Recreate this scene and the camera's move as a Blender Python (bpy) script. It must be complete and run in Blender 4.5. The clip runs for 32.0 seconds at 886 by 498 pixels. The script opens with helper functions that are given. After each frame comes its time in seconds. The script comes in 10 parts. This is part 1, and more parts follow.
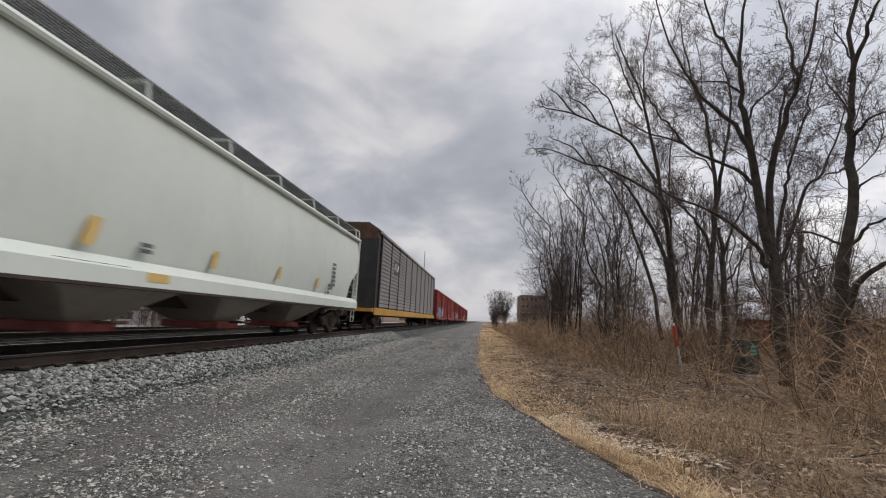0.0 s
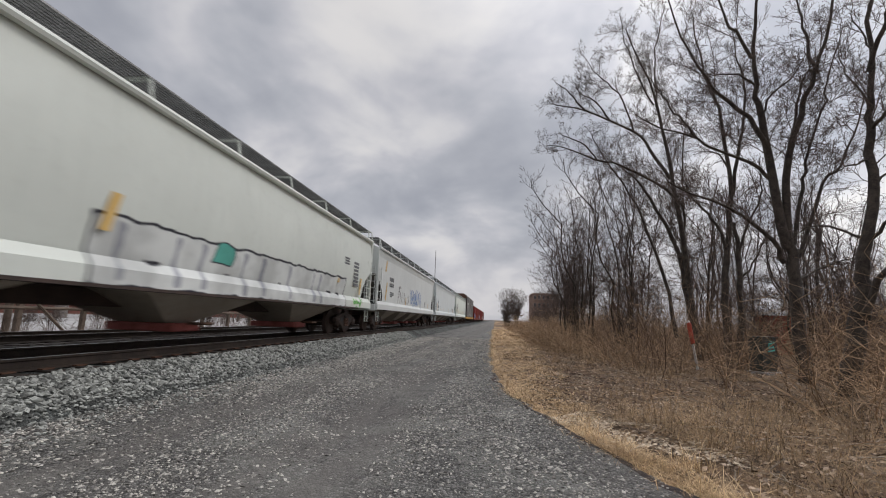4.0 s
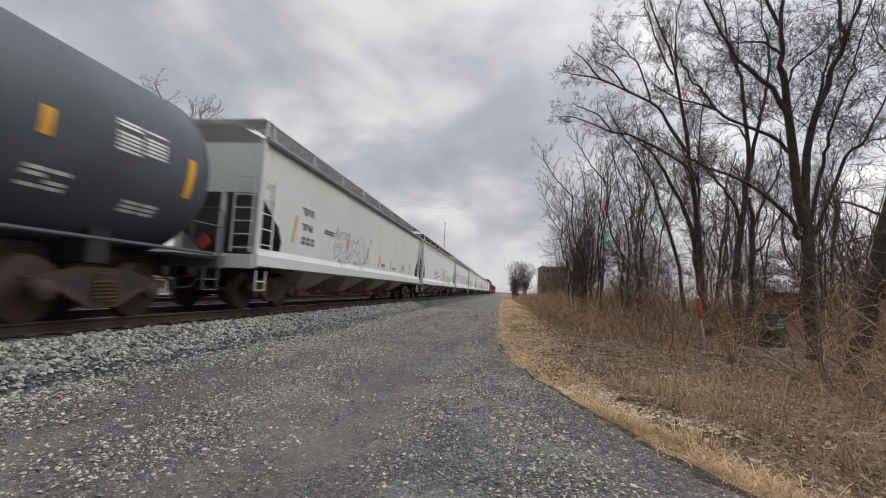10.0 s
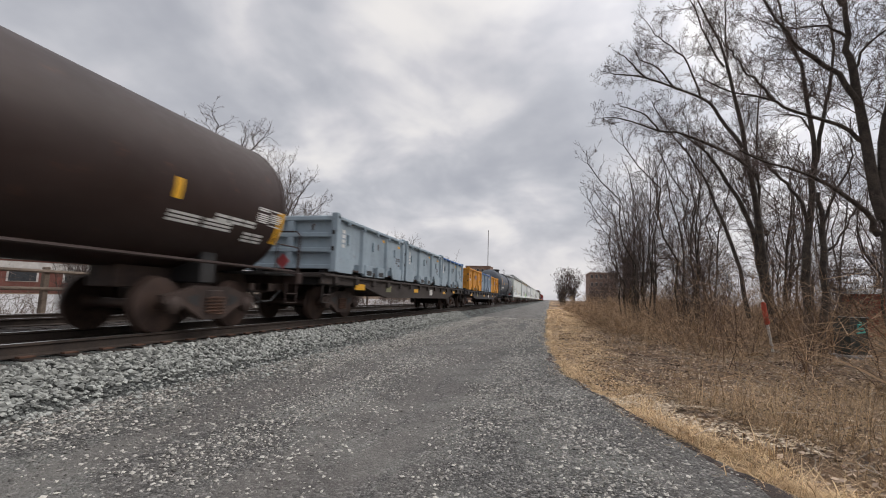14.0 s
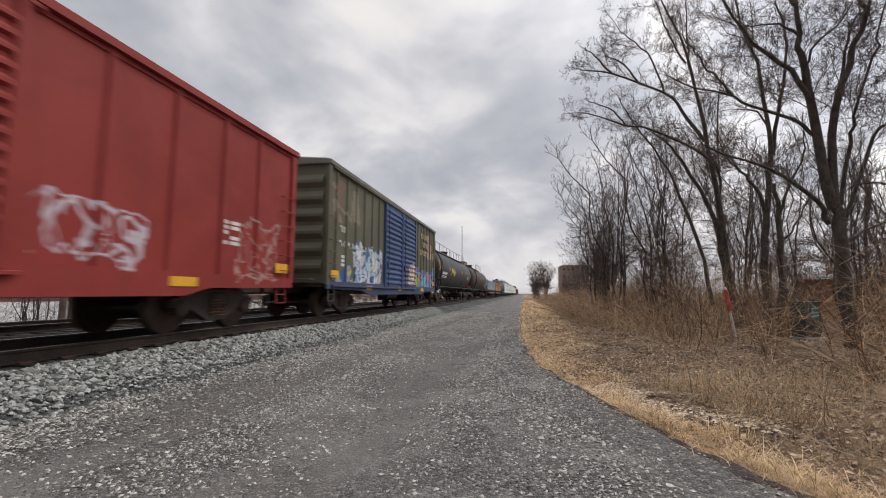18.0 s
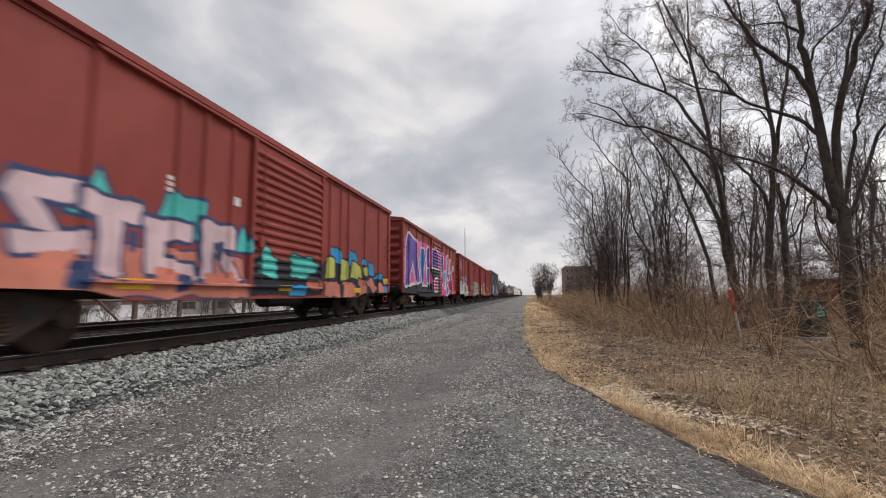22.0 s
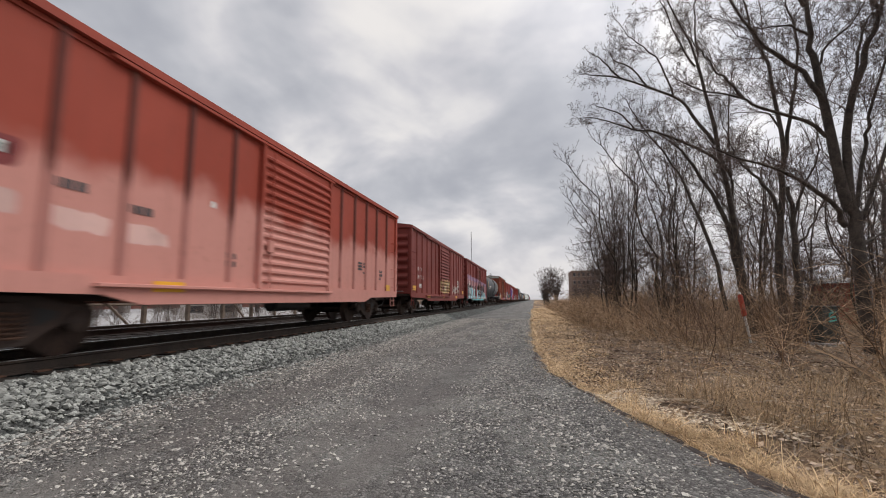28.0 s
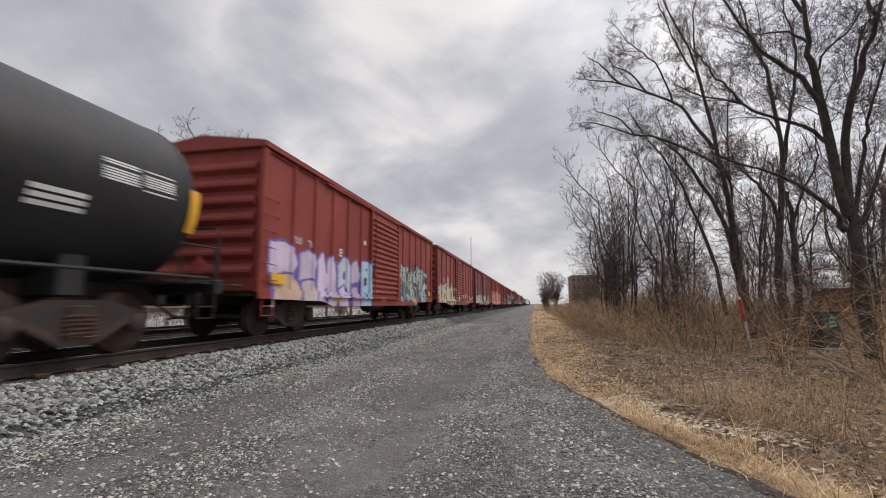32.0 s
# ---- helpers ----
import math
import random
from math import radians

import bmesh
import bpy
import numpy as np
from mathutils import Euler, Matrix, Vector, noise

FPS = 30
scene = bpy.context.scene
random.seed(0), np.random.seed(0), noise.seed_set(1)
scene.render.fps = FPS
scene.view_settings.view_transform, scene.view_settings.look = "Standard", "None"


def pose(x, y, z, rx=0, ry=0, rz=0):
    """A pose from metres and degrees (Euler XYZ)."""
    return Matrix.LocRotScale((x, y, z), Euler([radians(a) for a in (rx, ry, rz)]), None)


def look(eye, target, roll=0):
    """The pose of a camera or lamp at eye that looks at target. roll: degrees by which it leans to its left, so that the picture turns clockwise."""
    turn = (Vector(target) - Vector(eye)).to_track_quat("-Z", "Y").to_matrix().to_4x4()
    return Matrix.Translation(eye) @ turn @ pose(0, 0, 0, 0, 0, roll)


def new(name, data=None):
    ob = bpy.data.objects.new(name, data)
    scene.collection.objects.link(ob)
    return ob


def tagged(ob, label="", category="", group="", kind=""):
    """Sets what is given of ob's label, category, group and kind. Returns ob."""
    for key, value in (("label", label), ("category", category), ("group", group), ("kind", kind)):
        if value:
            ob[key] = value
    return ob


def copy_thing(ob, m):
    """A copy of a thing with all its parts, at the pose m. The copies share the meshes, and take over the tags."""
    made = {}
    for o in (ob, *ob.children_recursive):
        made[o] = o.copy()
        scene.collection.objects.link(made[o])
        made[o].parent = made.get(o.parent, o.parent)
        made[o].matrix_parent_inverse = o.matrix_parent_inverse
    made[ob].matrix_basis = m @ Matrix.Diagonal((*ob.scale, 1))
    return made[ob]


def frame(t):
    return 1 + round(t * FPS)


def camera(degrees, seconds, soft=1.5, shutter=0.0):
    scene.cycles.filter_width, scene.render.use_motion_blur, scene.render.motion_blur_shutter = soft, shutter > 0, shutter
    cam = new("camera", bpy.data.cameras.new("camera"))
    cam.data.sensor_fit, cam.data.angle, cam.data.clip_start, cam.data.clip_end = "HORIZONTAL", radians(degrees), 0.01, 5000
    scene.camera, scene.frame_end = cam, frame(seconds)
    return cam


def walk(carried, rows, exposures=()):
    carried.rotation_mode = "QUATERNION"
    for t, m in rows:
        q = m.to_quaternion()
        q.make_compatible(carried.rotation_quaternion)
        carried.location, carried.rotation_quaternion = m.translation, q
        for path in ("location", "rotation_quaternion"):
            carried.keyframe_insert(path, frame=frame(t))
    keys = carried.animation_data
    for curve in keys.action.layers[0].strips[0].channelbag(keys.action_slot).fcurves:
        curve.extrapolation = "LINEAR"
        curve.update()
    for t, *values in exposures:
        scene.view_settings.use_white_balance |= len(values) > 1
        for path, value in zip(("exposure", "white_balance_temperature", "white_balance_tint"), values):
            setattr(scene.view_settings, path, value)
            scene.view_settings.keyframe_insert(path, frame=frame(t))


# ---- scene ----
cam = camera(91.02, 32.0, 1.0, 0.3)
EYE = (0.0, 0.0, 1.35)

def aim(turn, tilt, lean):
    return pose(*EYE, 0, 0, turn) @ pose(0, 0, 0, 90 + tilt) @ pose(0, 0, 0, 0, 0, -lean)


# seconds; turn to the left, tilt up, lean in degrees
walk(cam, [
    (0, aim(5.63, 9.21, -2.61)), (0.5, aim(5.99, 9.01, -2.32)), (1, aim(6.31, 8.88, -2.10)),
    (1.5, aim(6.51, 8.87, -2.13)), (2, aim(6.70, 8.88, -2.18)), (2.5, aim(6.90, 8.97, -2.16)),
    (3, aim(7.10, 8.98, -2.23)), (3.5, aim(7.18, 9.03, -2.14)), (5.5, aim(6.55, 8.94, -1.97)),
    (6, aim(6.63, 8.75, -1.97)), (6.5, aim(6.98, 8.39, -2.00)), (7, aim(7.54, 8.03, -1.92)),
    (7.5, aim(8.02, 7.38, -1.97)), (8, aim(8.13, 6.87, -2.04)), (8.5, aim(7.96, 6.32, -2.27)),
    (9, aim(7.78, 5.78, -2.56)), (9.5, aim(7.75, 5.40, -2.94)), (10, aim(8.13, 5.27, -3.02)),
    (10.5, aim(8.83, 5.23, -2.92)), (11, aim(9.73, 5.26, -2.61)), (11.5, aim(10.47, 5.15, -2.24)),
    (12, aim(10.89, 5.01, -1.91)), (12.5, aim(11.26, 5.03, -1.74)), (13, aim(11.95, 5.32, -1.58)),
    (13.5, aim(13.02, 5.90, -1.52)), (14, aim(13.96, 6.24, -1.86)), (14.5, aim(14.05, 6.25, -2.15)),
    (16.5, aim(10.43, 5.68, -1.38)), (17, aim(10.27, 5.72, -0.88)), (17.5, aim(10.41, 5.79, -0.52)),
    (18, aim(10.53, 5.79, -0.25)), (18.5, aim(10.65, 5.84, 0.06)), (19, aim(10.68, 5.89, 0.30)),
    (19.5, aim(10.76, 5.93, 0.38)), (20, aim(10.81, 5.99, 0.47)), (20.5, aim(10.86, 6.04, 0.46)),
    (21, aim(10.91, 6.03, 0.34)), (21.5, aim(10.97, 5.99, 0.19)), (22, aim(10.92, 6.06, 0.16)),
    (22.5, aim(10.78, 6.14, 0.05)), (23, aim(10.48, 6.24, 0.05)), (23.5, aim(10.21, 6.29, -0.01)),
    (24, aim(10.18, 6.36, 0.11)), (24.5, aim(10.41, 6.35, 0.15)), (25, aim(10.83, 6.41, 0.19)),
    (25.5, aim(11.24, 6.45, 0.17)), (27.5, aim(11.80, 6.61, 0.20)), (28, aim(11.76, 6.64, 0.10)),
    (28.5, aim(11.70, 6.72, 0.14)), (29, aim(11.74, 6.81, 0.17)), (29.5, aim(11.81, 6.80, 0.11)),
    (30, aim(11.88, 6.89, 0.11)), (30.5, aim(11.86, 7.05, 0.20)), (31, aim(11.73, 7.08, 0.04)),
    (31.5, aim(11.59, 7.12, 0.03)), (32, aim(11.72, 7.21, 0.00)),
], [(0, -0.13, 6600, 12), (7, -0.09, 6600, 12), (10, 0.02, 6680, 12), (14, 0.13, 6720, 12), (20, 0.16, 6760, 12), (32, 0.11, 6760, 12)])

# ---- world and sun ----
RAIL = 0.605        # top of the rails over the service road
TRACK_X = -7.13     # middle of the near track
TRACK2_X = -11.6


class Net:
    """A small writer of shader nodes."""

    def __init__(self, tree):
        self.t = tree
        self.n = tree.nodes
        self.l = tree.links

    def node(self, kind, ins=None):
        nd = self.n.new(kind)
        for k, v in (ins or {}).items():
            self.put(nd.inputs[k], v)
        return nd

    def put(self, socket, v):
        if isinstance(v, bpy.types.NodeSocket):
            self.l.new(v, socket)
        elif isinstance(v, (tuple, list)) and len(v) == 3 and socket.type == "RGBA":
            socket.default_value = (*v, 1)
        else:
            socket.default_value = v

    def math(self, op, a, b=0.0, c=None, clamp=False):
        nd = self.node("ShaderNodeMath")
        nd.operation, nd.use_clamp = op, clamp
        self.put(nd.inputs[0], a)
        self.put(nd.inputs[1], b)
        if c is not None:
            self.put(nd.inputs[2], c)
        return nd.outputs[0]

    def vmath(self, op, a, b=(0, 0, 0)):
        nd = self.node("ShaderNodeVectorMath")
        nd.operation = op
        self.put(nd.inputs[0], a)
        self.put(nd.inputs[1], b)
        return nd.outputs["Value"] if op in ("LENGTH", "DOT_PRODUCT", "DISTANCE") else nd.outputs[0]

    def mix(self, f, a, b, blend="MIX"):
        nd = self.node("ShaderNodeMix")
        nd.data_type, nd.blend_type = "RGBA", blend
        self.put(nd.inputs[0], f)
        self.put(nd.inputs[6], a)
        self.put(nd.inputs[7], b)
        return nd.outputs[2]

    def noise(self, vec, scale, detail=4.0, rough=0.55, distort=0.0):
        nd = self.node("ShaderNodeTexNoise", {"Vector": vec, "Scale": scale, "Detail": detail, "Roughness": rough, "Distortion": distort})
        return nd.outputs[0]

    def step(self, v, lo, hi, a=0.0, b=1.0):
        nd = self.node("ShaderNodeMapRange", {0: v, 1: lo, 2: hi, 3: a, 4: b})
        nd.interpolation_type = "SMOOTHSTEP"
        return nd.outputs[0]

    def ramp(self, f, stops, flat=False):
        nd = self.node("ShaderNodeValToRGB")
        cr = nd.color_ramp
        cr.interpolation = "CONSTANT" if flat else "LINEAR"
        while len(cr.elements) < len(stops):
            cr.elements.new(0.5)
        for e, (p, c) in zip(cr.elements, stops):
            e.position, e.color = p, (*c, 1)
        self.put(nd.inputs[0], f)
        return nd.outputs[0]


SUN_UP, SUN_TURN = 48.0, 62.0     # degrees over the horizon, from the track's line towards the woods
world = bpy.data.worlds.new("overcast")
scene.world = world
world.use_nodes = True
world.node_tree.nodes.clear()
w = Net(world.node_tree)
sky = w.node("ShaderNodeTexSky")
sky.sky_type, sky.sun_disc, sky.sun_elevation, sky.sun_rotation = "NISHITA", False, radians(SUN_UP), radians(SUN_TURN)
co = w.node("ShaderNodeTexCoord").outputs["Generated"]
sep = w.node("ShaderNodeSeparateXYZ", {0: co})
up = w.math("MAXIMUM", sep.outputs[2], 0.0)
den = w.math("ADD", up, 0.42)
flat = w.node("ShaderNodeCombineXYZ", {0: w.math("DIVIDE", sep.outputs[0], den), 1: w.math("DIVIDE", sep.outputs[1], den), 2: 0.37})
big = w.noise(flat.outputs[0], 2.3, 4.0, 0.5, 0.5)
fine = w.noise(flat.outputs[0], 5.0, 5.0, 0.5, 0.2)
dens = w.math("ADD", w.math("MULTIPLY", big, 0.72), w.math("MULTIPLY", fine, 0.28))
cloud = w.ramp(w.step(dens, 0.33, 0.68), [(0.0, (0.385, 0.41, 0.465)), (0.35, (0.49, 0.515, 0.565)), (0.60, (0.585, 0.60, 0.645)), (0.80, (0.695, 0.705, 0.73)), (1.0, (0.80, 0.80, 0.80))])
low = w.step(up, 0.02, 0.22, 1.0, 0.0)
cloud = w.mix(w.math("MULTIPLY", low, 0.55), cloud, (0.68, 0.675, 0.705))
zenith = w.step(up, 0.60, 1.0, 1.0, 2.6)
cloud = w.mix(1.0, cloud, w.node("ShaderNodeCombineXYZ", {0: zenith, 1: zenith, 2: zenith}).outputs[0], "MULTIPLY")
sunward = w.vmath("DOT_PRODUCT", w.vmath("NORMALIZE", co), (math.sin(radians(SUN_TURN)) * math.cos(radians(SUN_UP)), math.cos(radians(SUN_TURN)) * math.cos(radians(SUN_UP)), math.sin(radians(SUN_UP))))
veil = w.step(sunward, 0.52, 0.92, 1.0, 1.55)
cloud = w.mix(1.0, cloud, w.node("ShaderNodeCombineXYZ", {0: veil, 1: veil, 2: veil}).outputs[0], "MULTIPLY")
b1 = w.node("ShaderNodeBackground", {"Color": sky.outputs[0], "Strength": 0.05})
b2 = w.node("ShaderNodeBackground", {"Color": cloud, "Strength": 1.0})
mixs = w.node("ShaderNodeMixShader", {0: 0.93, 1: b1.outputs[0], 2: b2.outputs[0]})
wo = w.node("ShaderNodeOutputWorld", {0: mixs.outputs[0]})

sun = new("sun", bpy.data.lights.new("sun", "SUN"))
sun.data.energy, sun.data.angle, sun.data.color = 1.2, radians(25), (1.0, 0.97, 0.93)
sx, sy, sz = math.sin(radians(SUN_TURN)) * math.cos(radians(SUN_UP)), math.cos(radians(SUN_TURN)) * math.cos(radians(SUN_UP)), math.sin(radians(SUN_UP))
sun.matrix_world = look((60 * sx, 60 * sy, 60 * sz), (0, 0, 0))


# ---- materials ----
def material(name):
    m = bpy.data.materials.new(name)
    m.use_nodes = True
    m.node_tree.nodes.clear()
    n = Net(m.node_tree)
    bsdf = n.node("ShaderNodeBsdfPrincipled")
    n.node("ShaderNodeOutputMaterial", {0: bsdf.outputs[0]})
    return m, n, bsdf


def surface(name, dark, light, scale=3.0, fine=40.0, rough=0.8, metal=0.0, bump=0.2, dist=0.01, world_space=False, spread=0.0):
    """A two-scale weathered surface between two colours."""
    m, n, b = material(name)
    if world_space:
        co = n.node("ShaderNodeNewGeometry").outputs["Position"]
    else:
        co = n.node("ShaderNodeTexCoord").outputs["Object"]
    a = n.noise(co, scale, 5.0, 0.6, 0.3)
    f = n.noise(co, fine, 4.0, 0.6)
    mixf = n.math("ADD", n.math("MULTIPLY", n.step(a, 0.3, 0.7), 0.65), n.math("MULTIPLY", n.step(f, 0.3, 0.7), 0.35), clamp=True)
    if spread:
        rnd = n.node("ShaderNodeObjectInfo").outputs["Random"]
        isl = n.node("ShaderNodeNewGeometry").outputs["Random Per Island"]
        both = n.math("FRACT", n.math("ADD", rnd, isl))
        mixf = n.math("ADD", n.math("MULTIPLY", mixf, 1 - spread), n.math("MULTIPLY", both, spread), clamp=True)
    n.put(b.inputs["Base Color"], n.mix(mixf, dark, light))
    b.inputs["Metallic"].default_value = metal
    n.put(b.inputs["Roughness"], n.math("ADD", rough - 0.12, n.math("MULTIPLY", f, 0.24), clamp=True))
    if bump:
        bp = n.node("ShaderNodeBump", {"Strength": bump, "Distance": dist, "Height": n.math("ADD", f, n.math("MULTIPLY", a, 0.5))})
        n.put(b.inputs["Normal"], bp.outputs[0])
    return m


def paint(name, base, rough=0.55, dirt=0.35, rust=0.12, fade=None, graffiti=(), blobs=(), shapes=(), streak=0.5, calm=0.55):
    """Weathered carriage paint in the car's own space. graffiti: (y0, y1, z0, z1, palette, outline, cell, seed);
    blobs: (y, z, half width, half height, lean, fill, outline). fade: (colour, z, amount) of chalked paint below z, above it where the amount is negative;
    shapes: (fill, outline, rim, convex outlines in y and z), sprayed over one another."""
    m, n, b = material(name)
    co = n.node("ShaderNodeTexCoord").outputs["Object"]
    sp = n.node("ShaderNodeSeparateXYZ", {0: co})
    y, z = sp.outputs[1], sp.outputs[2]
    big = n.noise(co, 0.55, 4.0, 0.6, 0.4)
    mid = n.noise(co, 6.0, 5.0, 0.65, 0.2)
    tall = n.vmath("MULTIPLY", co, (1.0, 1.0, 0.08))
    run = n.noise(tall, 7.0, 4.0, 0.6)
    dark = tuple(c * 0.62 for c in base)
    pale = tuple(min(1.0, c * 1.18 + 0.015) for c in base)
    col = n.mix(n.step(big, 0.3, 0.72), dark, pale)
    col = n.mix(calm, col, base)
    if fade:
        wob = n.math("ADD", z, n.math("MULTIPLY", n.math("SUBTRACT", big, 0.5), 1.6))
        a, b_ = (1.0, 0.0) if fade[2] > 0 else (0.0, 1.0)
        col = n.mix(n.math("MULTIPLY", n.step(wob, fade[1] - 0.25, fade[1] + 0.25, a, b_), abs(fade[2])), col, fade[0])
    for k, (y0, y1, z0, z1, palette, outline, cell, seed) in enumerate(graffiti):
        off = n.vmath("ADD", n.vmath("MULTIPLY", co, (0.0, 1.05, 0.92)), (seed * 3.7, seed * 1.3, 0.0))
        warp = n.node("ShaderNodeTexNoise", {"Vector": off, "Scale": 1.1 / cell, "Detail": 1.0, "Distortion": 0.3}).outputs[1]
        off = n.vmath("ADD", off, n.vmath("MULTIPLY", n.vmath("SUBTRACT", warp, (0.5, 0.5, 0.5)), (0.0, cell * 1.5, cell * 1.5)))
        flow = n.noise(n.vmath("MULTIPLY", off, (1.0, 1.15, 0.8)), 0.62 / cell, 0.6, 0.4, 0.9)
        band = n.math("MULTIPLY", n.math("SUBTRACT", flow, 0.26), (len(palette) + 1) / 0.48)
        stops = [(i / (len(palette) + 1), c) for i, c in enumerate(palette + palette[:1])]
        fill = n.ramp(n.math("DIVIDE", band, len(palette) + 1.0), stops, True)
        rim = n.math("ABSOLUTE", n.math("SUBTRACT", n.math("FRACT", n.math("ADD", band, 0.5)), 0.5))
        fill = n.mix(n.step(rim, 0.07, 0.11, 1.0, 0.0), fill, outline)
        patch = n.noise(n.vmath("ADD", off, (9.0, 5.0, 2.0)), 0.95 / cell, 0.5, 0.4, 0.5)
        fill = n.mix(n.step(patch, 0.575, 0.585), fill, outline)
        fill = n.mix(n.step(patch, 0.605, 0.615), fill, palette[seed % len(palette)])
        glow = n.noise(off, 0.8 / cell, 2.0, 0.5)
        fill = n.mix(n.step(glow, 0.50, 0.66, 0.0, 0.28), fill, palette[(seed + 1) % len(palette)])
        ragged = n.math("MULTIPLY", n.math("SUBTRACT", n.noise(off, 1.0 / cell, 2.0, 0.5), 0.5), cell * 2.2)
        yy, zz = n.math("ADD", y, ragged), n.math("ADD", z, ragged)
        hw, hh = (y1 - y0) / 2, (z1 - z0) / 2
        du = n.math("SUBTRACT", n.math("ABSOLUTE", n.math("SUBTRACT", yy, (y0 + y1) / 2)), hw)
        dv = n.math("SUBTRACT", n.math("ABSOLUTE", n.math("SUBTRACT", zz, (z0 + z1) / 2)), hh)
        dist = n.math("MAXIMUM", du, dv)
        fill = n.mix(n.step(dist, -0.06, -0.045, 0.0, 1.0), fill, outline)
        mask = n.step(dist, -0.012, 0.012, 1.0, 0.0)
        worn = n.step(mid, 0.25, 0.4)
        col = n.mix(n.math("MULTIPLY", mask, worn), col, fill)
    for yc, zc, hw, hh, lean, fill, outline, *rim in blobs:
        rim = rim[0] if rim else 0.45
        wob = n.math("MULTIPLY", n.math("SUBTRACT", n.noise(co, 1.6, 2.0, 0.5), 0.5), 0.9)
        u = n.math("DIVIDE", n.math("SUBTRACT", n.math("SUBTRACT", y, yc), n.math("MULTIPLY", n.math("SUBTRACT", z, zc), lean)), hw)
        v = n.math("DIVIDE", n.math("SUBTRACT", z, zc), hh)
        d = n.math("ADD", n.math("ADD", n.math("POWER", n.math("ABSOLUTE", u), 3.0), n.math("POWER", n.math("ABSOLUTE", v), 3.0)), wob)
        col = n.mix(n.step(d, 0.87 + rim, 0.93 + rim, 1.0, 0.0), col, outline)
        if fill:
            col = n.mix(n.step(d, 0.86, 0.92, 1.0, 0.0), col, fill)
    if shapes:
        shake = n.math("MULTIPLY", n.math("SUBTRACT", n.noise(co, 2.4, 2.0, 0.5), 0.5), 0.22)
        mist = n.noise(co, 1.1, 3.0, 0.55)
    for fill, outline, rim, polys in shapes:
        near_ = None
        for q in polys:
            area = sum(a[0] * c[1] - c[0] * a[1] for a, c in zip(q, q[1:] + q[:1]))
            if area < 0:
                q = q[::-1]
            far_ = None
            for a, c in zip(q, q[1:] + q[:1]):
                ln = max(1e-6, math.hypot(c[0] - a[0], c[1] - a[1]))
                ny, nz = (c[1] - a[1]) / ln, -(c[0] - a[0]) / ln
                e = n.math("SUBTRACT", n.vmath("DOT_PRODUCT", co, (0.0, ny, nz)), ny * a[0] + nz * a[1])
                far_ = e if far_ is None else n.math("SMOOTH_MAX", far_, e, 0.12)
            near_ = far_ if near_ is None else n.math("MINIMUM", near_, far_)
        d = n.math("ADD", near_, shake)
        if rim:
            col = n.mix(n.step(d, rim - 0.015, rim + 0.015, 1.0, 0.0), col, outline)
        shade = n.mix(n.step(mist, 0.35, 0.65), tuple(0.8 * c for c in fill), tuple(min(1.0, 1.12 * c) for c in fill))
        col = n.mix(n.step(d, -0.02, 0.01, 1.0, 0.0), col, shade)
    grime = tuple(0.35 * c + 0.02 for c in base)
    col = n.mix(n.math("MULTIPLY", n.step(run, 0.5, 0.75), dirt * streak), col, grime)
    col = n.mix(n.math("MULTIPLY", n.step(mid, 0.5, 0.8), dirt * 0.5), col, (0.10, 0.085, 0.07))
    spots = n.math("MULTIPLY", n.step(n.noise(co, 2.2, 6.0, 0.75), 0.60, 0.70), rust)
    col = n.mix(spots, col, (0.16, 0.055, 0.025))
    n.put(b.inputs["Base Color"], col)
    n.put(b.inputs["Roughness"], n.math("ADD", rough - 0.1, n.math("MULTIPLY", mid, 0.3), clamp=True))
    b.inputs["Specular IOR Level"].default_value = 0.28
    bp = n.node("ShaderNodeBump", {"Strength": 0.25, "Distance": 0.012, "Height": n.math("ADD", n.math("MULTIPLY", big, 1.5), n.math("MULTIPLY", mid, 0.15))})
    n.put(b.inputs["Normal"], bp.outputs[0])
    return m


STEEL_DARK = surface("grimy_steel", (0.016, 0.010, 0.008), (0.068, 0.042, 0.033), 2.0, 25.0, 0.75, 0.0, 0.3)
STEEL_BLACK = surface("black_steel", (0.010, 0.010, 0.011), (0.030, 0.029, 0.029), 2.0, 20.0, 0.6, 0.0, 0.2)
RUST = surface("rusty_steel", (0.05, 0.025, 0.016), (0.13, 0.065, 0.04), 3.0, 30.0, 0.85, 0.0, 0.4)
WHEEL = surface("wheel_steel", (0.026, 0.016, 0.013), (0.085, 0.052, 0.040), 4.0, 30.0, 0.6, 0.4, 0.2)
TREAD = surface("polished_steel", (0.30, 0.29, 0.28), (0.48, 0.47, 0.46), 4.0, 30.0, 0.3, 0.9, 0.05)
YELLOW = surface("yellow_reflector", (0.62, 0.30, 0.02), (0.80, 0.44, 0.03), 2.0, 30.0, 0.5)
GOLDP = surface("faded_yellow_stencil", (0.55, 0.34, 0.10), (0.68, 0.47, 0.17), 2.0, 30.0, 0.6)
GREYS = surface("grey_stencil", (0.07, 0.075, 0.08), (0.17, 0.175, 0.18), 2.0, 30.0, 0.6)
WHITE = surface("white_stencil", (0.52, 0.52, 0.50), (0.75, 0.75, 0.72), 2.0, 30.0, 0.6)
BLACKP = surface("black_stencil", (0.02, 0.02, 0.022), (0.07, 0.07, 0.075), 2.0, 30.0, 0.6)
PLACARD = surface("red_placard", (0.45, 0.06, 0.07), (0.60, 0.12, 0.12), 2.0, 30.0, 0.5)
GRATE = surface("galvanised_grating", (0.10, 0.10, 0.10), (0.22, 0.22, 0.22), 2.0, 30.0, 0.55, 0.5)


